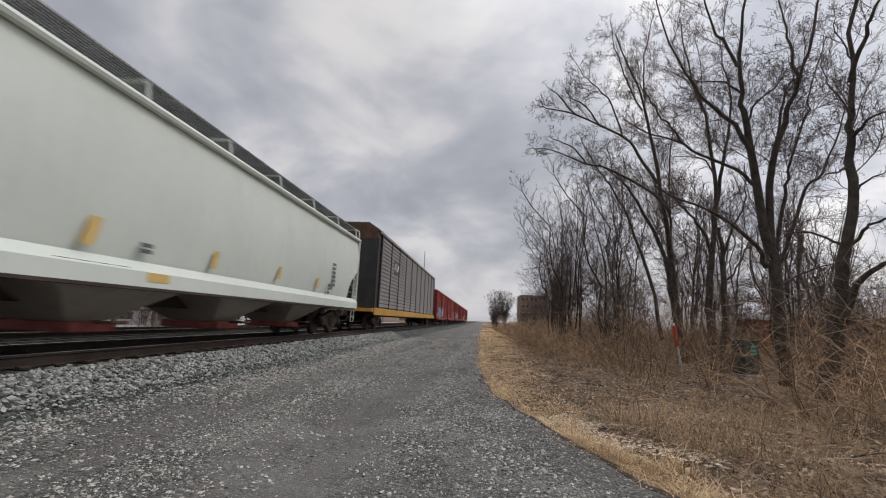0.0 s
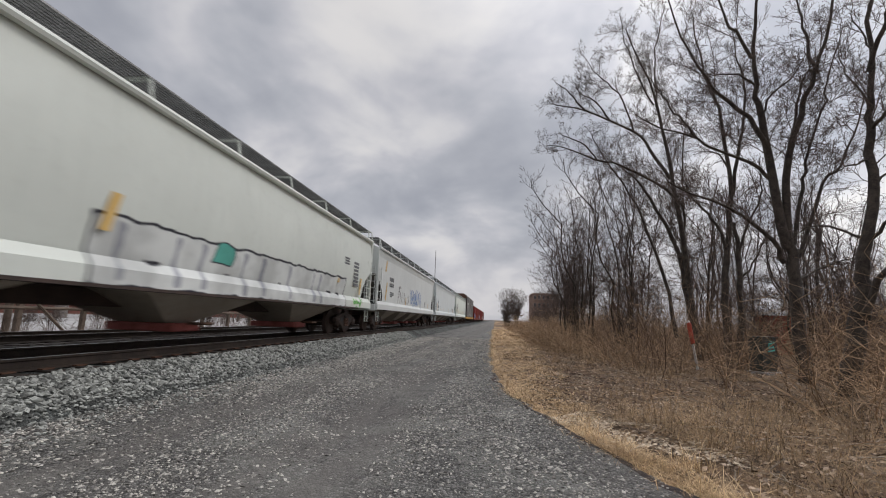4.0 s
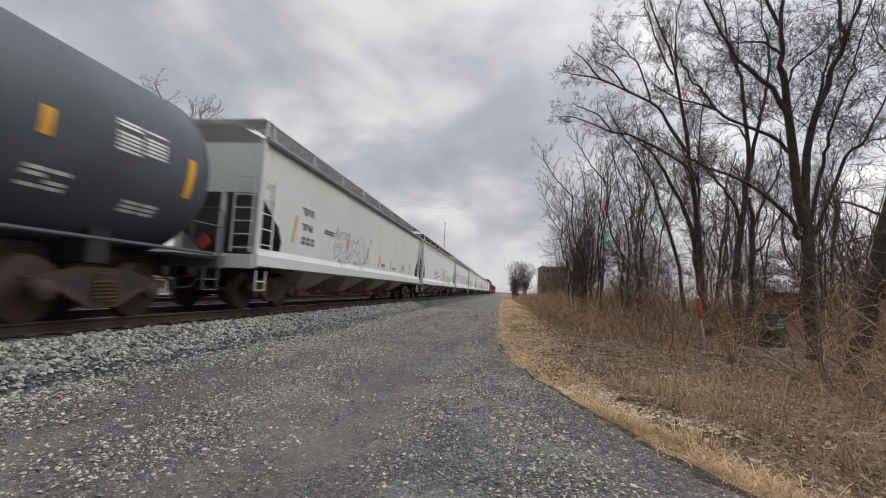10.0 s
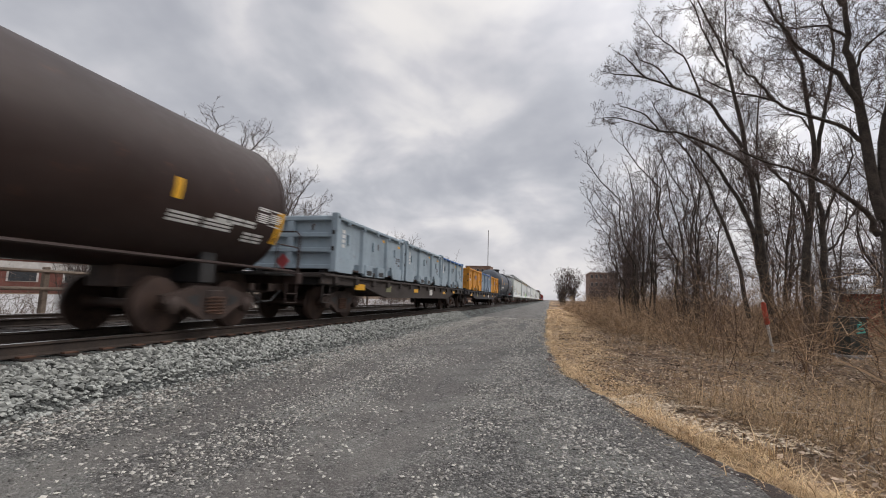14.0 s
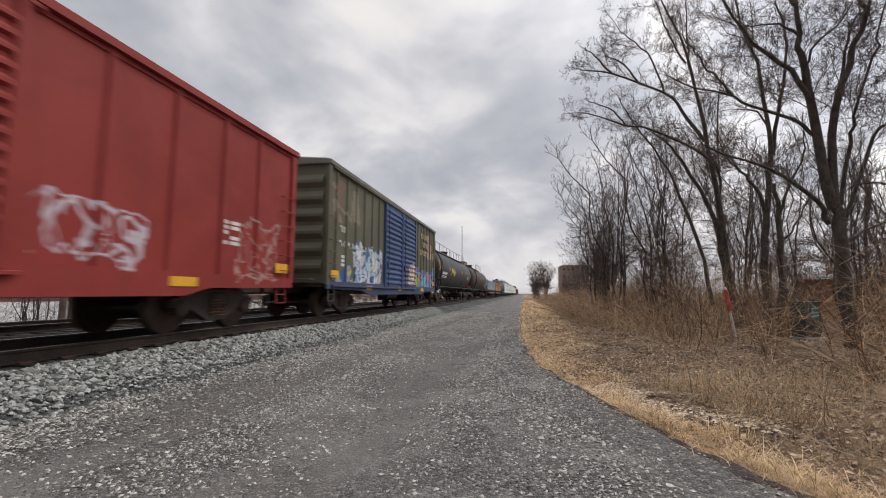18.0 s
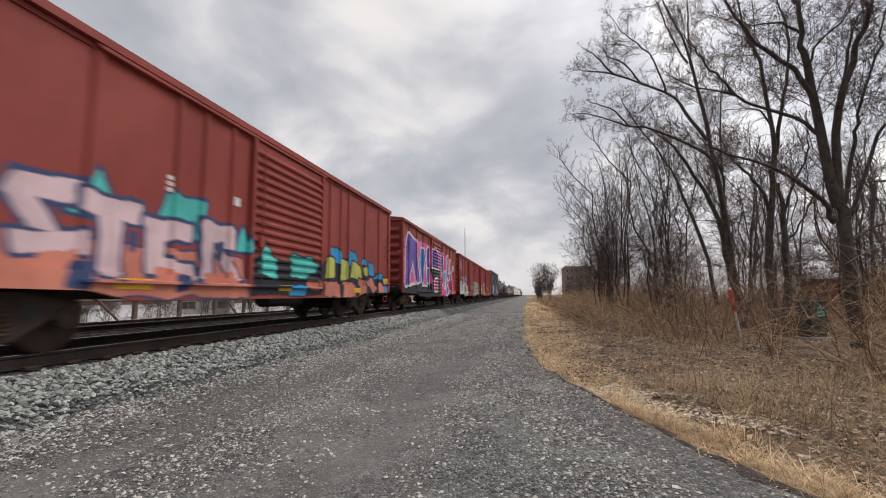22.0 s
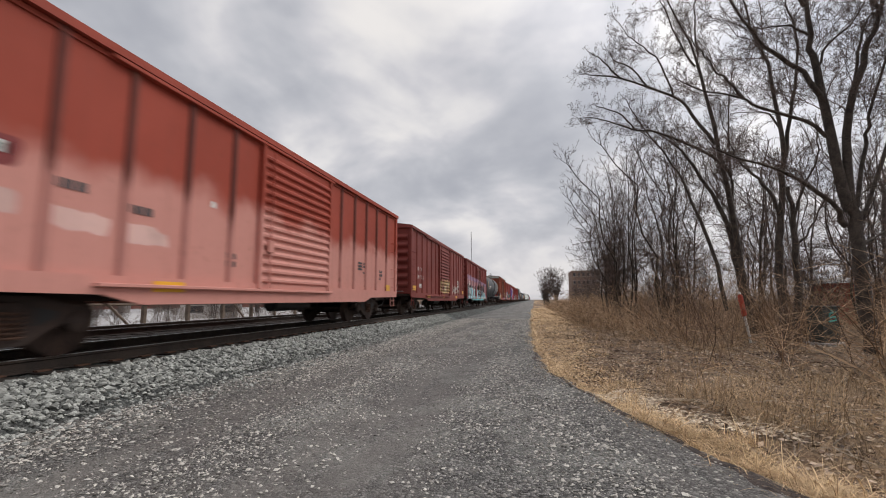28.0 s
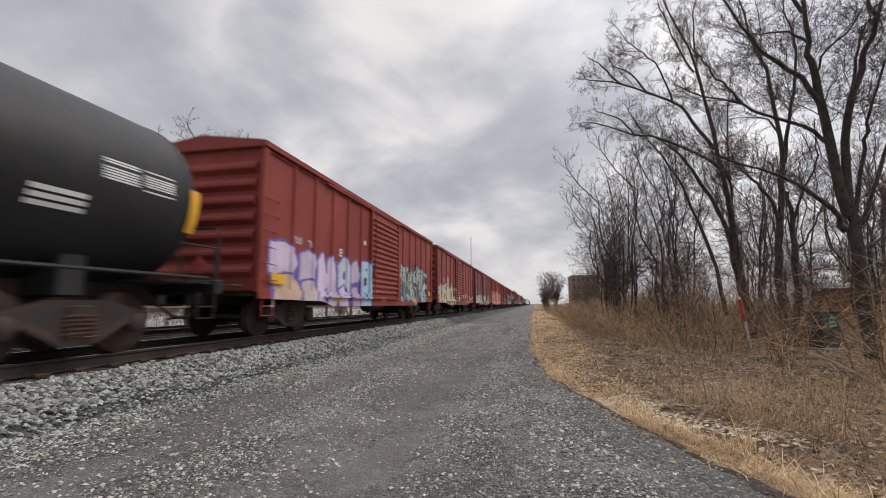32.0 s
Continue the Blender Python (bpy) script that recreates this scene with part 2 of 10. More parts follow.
# ---- mesh writing ----
class Shape:
    """Vertices and faces of one mesh."""

    def __init__(self):
        self.v, self.f = [], []

    def add(self, verts, faces):
        k = len(self.v)
        self.v.extend(verts)
        self.f.extend([tuple(i + k for i in q) for q in faces])
        return self

    def box(self, x0, x1, y0, y1, z0, z1, c=0.0):
        if c <= 0:
            vs = [(x, y, z) for x in (x0, x1) for y in (y0, y1) for z in (z0, z1)]
            return self.add(vs, [(0, 1, 3, 2), (4, 6, 7, 5), (0, 4, 5, 1), (2, 3, 7, 6), (0, 2, 6, 4), (1, 5, 7, 3)])
        # chamfered
        vs, idx = [], {}
        for ix in (0, 1):
            for iy in (0, 1):
                for iz in (0, 1):
                    X, Y, Z = (x0, x1)[ix], (y0, y1)[iy], (z0, z1)[iz]
                    dx, dy, dz = (c, -c)[ix], (c, -c)[iy], (c, -c)[iz]
                    for ax, p in enumerate(((X, Y + dy, Z + dz), (X + dx, Y, Z + dz), (X + dx, Y + dy, Z))):
                        idx[ix, iy, iz, ax] = len(vs)
                        vs.append(p)
        fs = []
        for i in (0, 1):
            ring = ((0, 0), (1, 0), (1, 1), (0, 1))
            fs.append([idx[i, a, b, 0] for a, b in ring][::(-1, 1)[i]])
            fs.append([idx[a, i, b, 1] for a, b in ring][::(1, -1)[i]])
            fs.append([idx[a, b, i, 2] for a, b in ring][::(-1, 1)[i]])
        for a in (0, 1):
            for b in (0, 1):
                s = 1 if a == b else -1
                fs.append([idx[a, b, 0, 0], idx[a, b, 0, 1], idx[a, b, 1, 1], idx[a, b, 1, 0]][::-s])
                fs.append([idx[a, 0, b, 0], idx[a, 0, b, 2], idx[a, 1, b, 2], idx[a, 1, b, 0]][::s])
                fs.append([idx[0, a, b, 1], idx[0, a, b, 2], idx[1, a, b, 2], idx[1, a, b, 1]][::-s])
                for d in (0, 1):
                    q = [idx[a, b, d, 0], idx[a, b, d, 1], idx[a, b, d, 2]]
                    fs.append(q if (a + b + d) % 2 else q[::-1])
        return self.add(vs, fs)

    def prism(self, outline, a, b, axis="y"):
        """An outline, counter-clockwise seen against the axis, drawn out from a to b. Along y it holds (x, z), along x (y, z), along z (x, y)."""
        n = len(outline)
        put = {"y": lambda p, s: (p[0], s, p[1]), "x": lambda p, s: (s, p[0], p[1]), "z": lambda p, s: (p[0], p[1], s)}[axis]
        vs = [put(p, a) for p in outline] + [put(p, b) for p in outline]
        fs = [(i, (i + 1) % n, n + (i + 1) % n, n + i) for i in range(n)]
        fs += [tuple(range(n))[::-1], tuple(range(n, 2 * n))]
        return self.add(vs, fs)

    def tube(self, pts, r, n=6, r1=None, cap=True):
        """A round bar along points; r may taper to r1."""
        pts = [Vector(p) for p in pts]
        m = len(pts)
        vs, fs = [], []
        ref = None
        for i, p in enumerate(pts):
            d = (pts[min(i + 1, m - 1)] - pts[max(i - 1, 0)]).normalized()
            if ref is None:
                ref = d.orthogonal().normalized()
            u = (ref - d * ref.dot(d)).normalized()
            ref = u
            v = d.cross(u)
            rr = r if r1 is None else r + (r1 - r) * i / max(1, m - 1)
            for k in range(n):
                a = 2 * math.pi * k / n
                vs.append(tuple(p + u * (rr * math.cos(a)) + v * (rr * math.sin(a))))
        for i in range(m - 1):
            for k in range(n):
                fs.append((i * n + k, i * n + (k + 1) % n, (i + 1) * n + (k + 1) % n, (i + 1) * n + k))
        if cap:
            fs += [tuple(range(n))[::-1], tuple(range((m - 1) * n, m * n))]
        return self.add(vs, fs)

    def lathe(self, profile, n=24, axis="y", centre=(0, 0, 0)):
        """(along, radius) pairs turned round the axis through the centre."""
        vs, fs = [], []
        for s, r in profile:
            for k in range(n):
                a = 2 * math.pi * k / n
                c, d = r * math.cos(a), r * math.sin(a)
                p = {"y": (d, s, c), "x": (s, c, d), "z": (c, d, s)}[axis]
                vs.append((p[0] + centre[0], p[1] + centre[1], p[2] + centre[2]))
        for i in range(len(profile) - 1):
            for k in range(n):
                fs.append((i * n + k, i * n + (k + 1) % n, (i + 1) * n + (k + 1) % n, (i + 1) * n + k))
        m = len(profile)
        fs += [tuple(range(n))[::-1], tuple(range((m - 1) * n, m * n))]
        return self.add(vs, fs)

    def mesh(self, name, mat, smooth=False):
        me = bpy.data.meshes.new(name)
        me.from_pydata(self.v, [], self.f)
        me.materials.append(mat)
        if smooth:
            me.polygons.foreach_set("use_smooth", [True] * len(me.polygons))
            me.set_sharp_from_angle(angle=radians(38))
        return me


def part(name, shape, mat, parent, label="", smooth=False):
    """One mesh object under a thing or a part."""
    me = shape if isinstance(shape, bpy.types.Mesh) else shape.mesh(name, mat, smooth)
    ob = new(name, me)
    ob.parent = parent
    if label:
        tagged(ob, label)
    return ob


def thing(name, label, category, group="", kind=""):
    return tagged(new(name), label, category, group, kind)

# ---- the train ----
TRAIN = []     # every car with the place of its middle along the train


def truck_meshes():
    side = Shape()
    # cast side frame: top chord, two struts, lower chord and journal ends
    side.prism([(-1.10, 0.50), (-0.95, 0.42), (-0.70, 0.45), (-0.42, 0.30), (-0.26, 0.20), (0.26, 0.20), (0.42, 0.30), (0.70, 0.45), (0.95, 0.42), (1.10, 0.50),
                (1.10, 0.62), (0.80, 0.68), (0.36, 0.80), (-0.36, 0.80), (-0.80, 0.68), (-1.10, 0.62)][::-1], -0.07, 0.07, "x")
    # black inlays on the solid casting stand for the shaded frame openings
    dark = len(side.f)
    for s in (-1, 1):
        side.prism([(s * 0.36, 0.42), (s * 0.60, 0.52), (s * 0.62, 0.60), (s * 0.36, 0.66)], 0.0, 0.074, "x")
    cap = Shape().lathe([(-0.02, 0.15), (0.09, 0.15), (0.12, 0.11), (0.15, 0.06)], 12, "x", (0.0, 0.0, 0.46))
    springs = Shape()
    coil = []
    for j, k in enumerate((-0.15, 0.0, 0.15)):
        turn = [(0.10 + 0.035 * math.cos(a * 1.2), k + 0.06 * math.sin(a * 1.2), 0.30 + a * 0.011) for a in range(0, 28)]
        coil += turn if j % 2 == 0 else turn[::-1]
    springs.tube(coil, 0.016, 5)
    bol = Shape().box(-1.12, 1.12, -0.2, 0.2, 0.44, 0.74, 0.03)
    brake = Shape().box(-0.85, 0.85, -0.42, -0.34, 0.30, 0.42, 0.01).box(-0.85, 0.85, 0.34, 0.42, 0.30, 0.42, 0.01)
    axle = Shape()
    prof = [(-0.98, 0.07), (-0.80, 0.09), (-0.80, 0.40), (-0.79, 0.457), (-0.72, 0.46), (-0.69, 0.485), (-0.66, 0.485), (-0.66, 0.42), (-0.68, 0.38), (-0.70, 0.16), (-0.62, 0.10), (0, 0.085)]
    axle.lathe(prof + [(-a, r) for a, r in prof[-2::-1]], 28, "x")
    for s in (-1, 1):
        for k in range(3):
            a = k * 2.1
            axle.box(s * 0.995 - 0.012, s * 0.995 + 0.012, 0.04 * math.cos(a) - 0.012, 0.04 * math.cos(a) + 0.012, 0.04 * math.sin(a) - 0.012, 0.04 * math.sin(a) + 0.012)
    frame_mesh = side.mesh("side_frame", STEEL_DARK, True)
    frame_mesh.materials.append(STEEL_BLACK)
    for p in frame_mesh.polygons[dark:]:
        p.material_index = 1
    return {"side_frame": frame_mesh, "bearing_cap": cap.mesh("bearing_cap", STEEL_DARK, True),
            "springs": springs.mesh("spring", RUST, True), "bolster": bol.mesh("bolster", STEEL_DARK), "brake_beam": brake.mesh("brake_beam", STEEL_DARK),
            "wheelset": axle.mesh("wheelset", WHEEL, True)}


TRUCK = truck_meshes()
WHEELS = []


def truck(car, y, s_mid):
    t = part("truck", TRUCK["bolster"], None, car)
    t.location = (0, y, 0)
    for s in (1, -1):
        f = part("side_frame", TRUCK["side_frame"], None, t)
        f.matrix_basis = pose(1.03 * s, 0, 0, 0, 0, 0 if s > 0 else 180)
        p = part("spring_nest", TRUCK["springs"], None, t)
        p.matrix_basis = pose(1.03 * s, 0, 0, 0, 0, 0 if s > 0 else 180)
        for e in (0.89, -0.89):
            p = part("bearing_cap", TRUCK["bearing_cap"], None, t)
            p.matrix_basis = pose(1.03 * s, e, 0, 0, 0, 0 if s > 0 else 180)
    part("brake_beam", TRUCK["brake_beam"], None, t)
    for s in (1, -1):
        wset = part("wheelset", TRUCK["wheelset"], None, t)
        wset.location = (0, 0.89 * s, 0.457)
        WHEELS.append((wset, 0.89 * s, s_mid + y))


def running_gear(car, L, inset, s_mid, sill=0.95, stub=False):
    for s in (1, -1):
        truck(car, s * (L / 2 - inset), s_mid)
        c = Shape().box(-0.16, 0.16, s * (L / 2 - 0.5), s * (L / 2 + 0.42), 0.72, 1.02, 0.02)
        c.box(-0.12, 0.16, s * (L / 2 + 0.36), s * (L / 2 + 0.80), 0.70, 1.02, 0.05)
        c.box(-0.20, -0.10, s * (L / 2 + 0.50), s * (L / 2 + 0.74), 0.74, 0.98, 0.03)
        part("coupler", c, STEEL_DARK, car)
        h = Shape().tube([(0.24, s * (L / 2 - 0.1), 0.78), (0.26, s * (L / 2 + 0.35), 0.50), (0.14, s * (L / 2 + 0.75), 0.46)], 0.025, 6)
        part("air_hose", h, STEEL_BLACK, car)
    if stub:
        for s in (1, -1):
            part("stub_sill", Shape().box(-0.3, 0.3, min(s * (L / 2 - 3.4), s * (L / 2 - 0.3)), max(s * (L / 2 - 3.4), s * (L / 2 - 0.3)), sill - 0.22, sill + 0.2, 0.02), STEEL_DARK, car)
        return
    part("centre_sill", Shape().box(-0.22, 0.22, -L / 2 + 0.3, L / 2 - 0.3, sill - 0.22, sill + 0.1, 0.01), STEEL_DARK, car)


def begin_car(name, label, category, far, near):
    car = thing(name, label, category, "cars of the freight train")
    mid = (far + near) / 2
    TRAIN.append((car, mid))
    return car, abs(far - near), mid


def bars(car, name, mat, x, blocks, thick=0.004, label=""):
    """Rows of short bars standing for stencilled marks: (y, z, width, height, rows, columns)."""
    for y, z, wd, ht, rows, cols in blocks:
        s = Shape()
        for i in range(rows):
            for k in range(cols):
                if rows > 2 and (i * 7 + k * 3) % 5 == 4 and cols > 1:
                    continue
                y1 = y + wd / 2 - k * wd / cols
                zz = z + ht / 2 - (i + 0.15) * ht / rows
                y0, z0 = y1 - wd / cols * 0.74, zz - ht / rows * 0.68
                if rows == 1 and cols > 1 and ht >= 0.2:
                    # a large mark stands as a few thin strokes
                    b, pick = 0.27 * (y1 - y0), (k * 5 + cols) % 6
                    s.box(x, x + thick, y1 - b, y1, z0, zz)
                    if pick != 1:
                        s.box(x, x + thick, y0, y0 + b, z0 if pick != 3 else (z0 + zz) / 2, zz)
                    s.box(x, x + thick, y0, y1, zz - b, zz)
                    if pick % 2 == 0:
                        s.box(x, x + thick, y0, y1, z0, z0 + b)
                    if pick > 2:
                        s.box(x, x + thick, y0, y1, (z0 + zz - b) / 2, (z0 + zz + b) / 2)
                    continue
                s.box(x, x + thick, y0, y1, z0, zz)
        tagged(part(name, s, mat, car, label), kind="stuff" if rows * cols > 1 else "")


def ladder(car, name, x, y0, y1, z0, z1, n, mat, off=0.05, rails=True, r=0.014):
    """A side ladder in the plane x, its rungs standing proud."""
    s = Shape()
    if rails:
        for y in (y0, y1):
            s.box(x + off - 0.012, x + off + 0.012, y - 0.028, y + 0.028, z0 - 0.1, z1 + 0.1)
    for k in range(n):
        z = z0 + (z1 - z0) * k / max(1, n - 1)
        s.tube([(x, y0, z), (x + off, y0, z), (x + off, y1, z), (x, y1, z)], r, 5)
    return part(name, s, mat, car)


def end_ladder(car, name, y, sgn, x0, x1, z0, z1, n, mat, off=0.06):
    e = y + sgn * off
    frame_ = part(name, Shape().tube([(x0, e, z0 - 0.1), (x0, e, z1 + 0.1), (x1, e, z1 + 0.1), (x1, e, z0 - 0.1)], 0.02, 5), mat, car)
    for k in range(n):
        z = z0 + (z1 - z0) * k / max(1, n - 1)
        part("rung", Shape().tube([(x0, y, z), (x0, e, z), (x1, e, z), (x1, y, z)], 0.014, 5), mat, frame_)
    return frame_


def stirrup(car, y, x, mat):
    s = Shape().tube([(x, y - 0.2, 0.95), (x, y - 0.2, 0.50), (x, y + 0.2, 0.50), (x, y + 0.2, 0.95)], 0.02, 5)
    s.tube([(x, y - 0.2, 0.70), (x, y + 0.2, 0.70)], 0.016, 5)
    part("stirrup_step", s, mat, car)


def boxcar(far, near, P, label, eave=4.25, peak=4.48, posts=(), doors=(), door_mat=None, ribs=7, sill_mat=None, marks=(), dark_marks=(), reflectors=(), pierced=False, roof_mat=None, end_mat=None, ladders=True, smooth_door=False, group_z=0.68, post_mat=None):
    car, L, mid = begin_car("boxcar", label, "boxcar", far, near)
    h = L / 2
    part("body", Shape().box(-1.50, 1.50, -h + 0.10, h - 0.10, 1.02, eave - 0.02, 0.02), P, car)
    roof = Shape().prism([(-1.60, eave - 0.12), (1.60, eave - 0.12), (1.60, eave), (1.45, eave + 0.03), (0.0, peak), (-1.45, eave + 0.03), (-1.60, eave)], -h - 0.02, h + 0.02)
    r = part("roof", roof, roof_mat or P, car)
    for k in range(12):
        y = -h + (k + 0.5) * L / 12
        part("roof_seam", Shape().prism([(-1.5, eave + 0.03), (1.5, eave + 0.03), (1.45, eave + 0.06), (0.0, peak + 0.03), (-1.45, eave + 0.06)], y - 0.03, y + 0.03), roof_mat or P, r)
    for s in (1, -1):
        # side sills: straight at the ends, deeper between the trucks
        dz = group_z
        o = [(-h + 0.05, 1.08), (-h + 0.05, 0.86), (-h + 2.9, 0.82), (-h + 3.5, dz), (h - 3.5, dz), (h - 2.9, 0.82), (h - 0.05, 0.86), (h - 0.05, 1.08)]
        part("side_sill", Shape().prism(o, min(s * 1.50, s * 1.56), max(s * 1.50, s * 1.56), "x"), sill_mat or P, car)
        part("top_chord", Shape().box(min(s * 1.50, s * 1.525), max(s * 1.50, s * 1.525), -h + 0.06, h - 0.06, eave - 0.20, eave - 0.13, 0.004), P, car)
        for y in posts:
            part("side_post", Shape().prism([(s * 1.50, y - 0.07), (s * 1.555, y - 0.035), (s * 1.555, y + 0.035), (s * 1.50, y + 0.07)][::s], 1.03, eave - 0.125, "z"), post_mat or P, car)
        for y in (-h + 0.12, h - 0.12):
            part("corner_post", Shape().box(min(s * 1.46, s * 1.565), max(s * 1.46, s * 1.565), y - 0.10, y + 0.10, 0.98, eave - 0.125, 0.015), P, car)
        for k, (y0, y1) in enumerate(doors):
            d = part("door", Shape().box(min(s * 1.5, s * 1.55), max(s * 1.5, s * 1.55), y0, y1, 0.98, eave - 0.20, 0.01), door_mat or P, car)
            n = 4 if smooth_door else 15
            step = (eave - 0.34 - 1.08) / n
            for i in range(n):
                z = 1.08 + i * step
                pr = [(s * 1.55, z + 0.02), (s * 1.60, z + step * 0.3), (s * 1.60, z + step * 0.55), (s * 1.55, z + step * 0.85)] if not smooth_door else [(s * 1.55, z), (s * 1.585, z + 0.02), (s * 1.585, z + 0.09), (s * 1.55, z + 0.11)]
                part("door_rib", Shape().prism(pr[::-s], y0 + 0.10, y1 - 0.10), door_mat or P, d)
            for y in (y0 + 0.05, y1 - 0.05):
                part("door_post", Shape().box(min(s * 1.55, s * 1.61), max(s * 1.55, s * 1.61), y - 0.05, y + 0.05, 0.98, eave - 0.20, 0.01), door_mat or P, d)
            bar = Shape().tube([(s * 1.64, y0 + 0.32, 1.0), (s * 1.64, y0 + 0.32, eave - 0.3)], 0.018, 6)
            bar.box(min(s * 1.60, s * 1.66), max(s * 1.60, s * 1.66), y0 + 0.22, y0 + 0.42, 1.75, 2.0, 0.01)
            part("lock_bar", bar, sill_mat or P, d)
            if smooth_door:
                for f in (0.3, 0.62, 0.86):
                    y = y0 + f * (y1 - y0)
                    rod = Shape().tube([(s * 1.62, y, 1.02), (s * 1.62, y, eave - 0.28)], 0.022, 6)
                    for z in (1.3, 2.0, 2.9, 3.6):
                        rod.box(min(s * 1.55, s * 1.65), max(s * 1.55, s * 1.65), y - 0.06, y + 0.06, z - 0.05, z + 0.05, 0.01)
                    part("lock_rod", rod, RUST, d)
                part("gear_case", Shape().box(min(s * 1.55, s * 1.68), max(s * 1.55, s * 1.68), y0 + 0.40 * (y1 - y0), y0 + 0.55 * (y1 - y0), 1.72, 2.12, 0.02), RUST, d)
        if doors:
            a, b = min(d[0] for d in doors), max(d[1] for d in doors)
            lo = max(-h + 0.3, a - (b - a) - 0.2)
            part("door_track", Shape().box(min(s * 1.5, s * 1.64), max(s * 1.5, s * 1.64), lo, b + 0.15, 0.92, 0.975, 0.008), sill_mat or P, car)
            part("door_track", Shape().box(min(s * 1.5, s * 1.60), max(s * 1.5, s * 1.60), lo, b + 0.15, eave - 0.195, eave - 0.135, 0.008), P, car)
        # ends with pressed horizontal ribs
        y = s * (h - 0.10)
        E = end_mat or P
        for i in range(ribs):
            z0 = 1.30 + i * (eave - 1.62) / ribs
            st = (eave - 1.62) / ribs
            q = [(y, z0), (y + s * 0.11, z0 + st * 0.28), (y + s * 0.11, z0 + st * 0.45), (y, z0 + st * 0.80)]
            part("end_rib", Shape().prism(q if s < 0 else q[::-1], -1.36, 1.36, "x"), E, car)
        if ladders:
            for k in range(6):
                part("grab_iron", grab(1.56, s * (h - 0.12), 1.25 + 0.35 * k), P, car)
            stirrup(car, s * (h - 0.45), 1.5, P)
        wheel = Shape().lathe([(s * (h + 0.10), 0.26), (s * (h + 0.13), 0.28), (s * (h + 0.16), 0.26)], 16, "y", (-0.75, 0, 2.4))
        if s < 0:
            part("brake_wheel", wheel, STEEL_DARK, car, "", True)
            part("crossover_platform", Shape().box(-1.2, 1.2, -h - 0.30, -h - 0.02, 1.12, 1.15), GRATE, car)
    part("underframe", Shape().box(-1.3, 1.3, -h + 0.2, h - 0.2, 0.92, 1.04), STEEL_DARK, car)
    res = Shape().lathe([(-0.9, 0.05), (-0.85, 0.2), (0.85, 0.2), (0.9, 0.05)], 12, "y", (0.6, 1.2, 0.66))
    part("brake_reservoir", res, STEEL_BLACK, car, "", True)
    bars(car, "stencil", WHITE, 1.502, marks)
    bars(car, "stencil", BLACKP, 1.506, dark_marks)
    for y, z, wd, ht in reflectors:
        part("reflector", Shape().box(1.565, 1.571, y - wd / 2, y + wd / 2, z - ht / 2, z + ht / 2), YELLOW, car)
    running_gear(car, L, 2.1, mid)
    return car


def spray(car, mat, x, width, *strokes):
    """Sprayed lines on a car's side: a flat ribbon of paint along each rounded stroke of (y, z) points."""
    rs = random.Random(len(strokes))
    for st in strokes:
        pts = bend(rs, [(0.0, y, z) for y, z in st], 4, 0.0)
        vs, fs = [], []
        for i, p in enumerate(pts):
            d = (pts[min(i + 1, len(pts) - 1)] - pts[max(i - 1, 0)]).normalized()
            w = width * 0.5 * (0.75 + 0.4 * math.sin(0.9 * i + len(st)))
            o = Vector((0, -d.z, d.y)) * w
            for q, e in ((p - o, 0.0), (p + o, 0.0), (p + o, 0.004), (p - o, 0.004)):
                vs.append((x + e, q.y, q.z))
        for i in range(len(pts) - 1):
            for k in range(4):
                fs.append((i * 4 + k, i * 4 + (k + 1) % 4, i * 4 + 4 + (k + 1) % 4, i * 4 + 4 + k))
        part("sprayed_line", Shape().add(vs, fs), mat, car)


def bend(rs, pts, k=3, wob=0.06):
    """Rounds a polyline of control points and makes it uneven."""
    pts = [Vector(p) for p in pts]
    out = []
    n = len(pts)
    for i in range(n - 1):
        p0, p1, p2, p3 = pts[max(0, i - 1)], pts[i], pts[i + 1], pts[min(n - 1, i + 2)]
        for j in range(k):
            t = j / k
            q = 0.5 * (2 * p1 + (p2 - p0) * t + (2 * p0 - 5 * p1 + 4 * p2 - p3) * t * t + (3 * p1 - p0 - 3 * p2 + p3) * t ** 3)
            out.append(q + Vector((rs.gauss(0, wob), rs.gauss(0, wob), 0)) * (1 if i + j else 0))
    out.append(pts[-1])
    return out


PLUMS = surface("plum_spray_paint", (0.10, 0.035, 0.075), (0.22, 0.10, 0.18), 3, 30, 0.6)
SOOTS = surface("black_spray_paint", (0.025, 0.025, 0.03), (0.08, 0.075, 0.085), 3, 30, 0.6)
REDS = surface("red_spray_paint", (0.36, 0.06, 0.05), (0.52, 0.14, 0.11), 3, 30, 0.6)
ROSES = surface("pale_rose_spray_paint", (0.46, 0.30, 0.30), (0.60, 0.44, 0.44), 3, 30, 0.6)
BLUES = surface("blue_spray_paint", (0.12, 0.22, 0.42), (0.24, 0.36, 0.55), 3, 30, 0.6)


def grab(x, y, z):
    d = 0.5 if y < 0 else -0.5
    return Shape().tube([(x - 0.06, y, z), (x + 0.05, y, z), (x + 0.05, y + d, z), (x - 0.06, y + d, z)], 0.013, 5)


GATE = surface("faded_red_gate", (0.16, 0.035, 0.028), (0.36, 0.10, 0.085), 3.0, 30.0, 0.8, 0.0, 0.3)
# base colour darkened for the shade inside the car ends, with grime and rust over it
SLOPE = paint("grimy_shaded_slope_sheet", (0.13, 0.115, 0.10), 0.7, 0.6, 0.3)


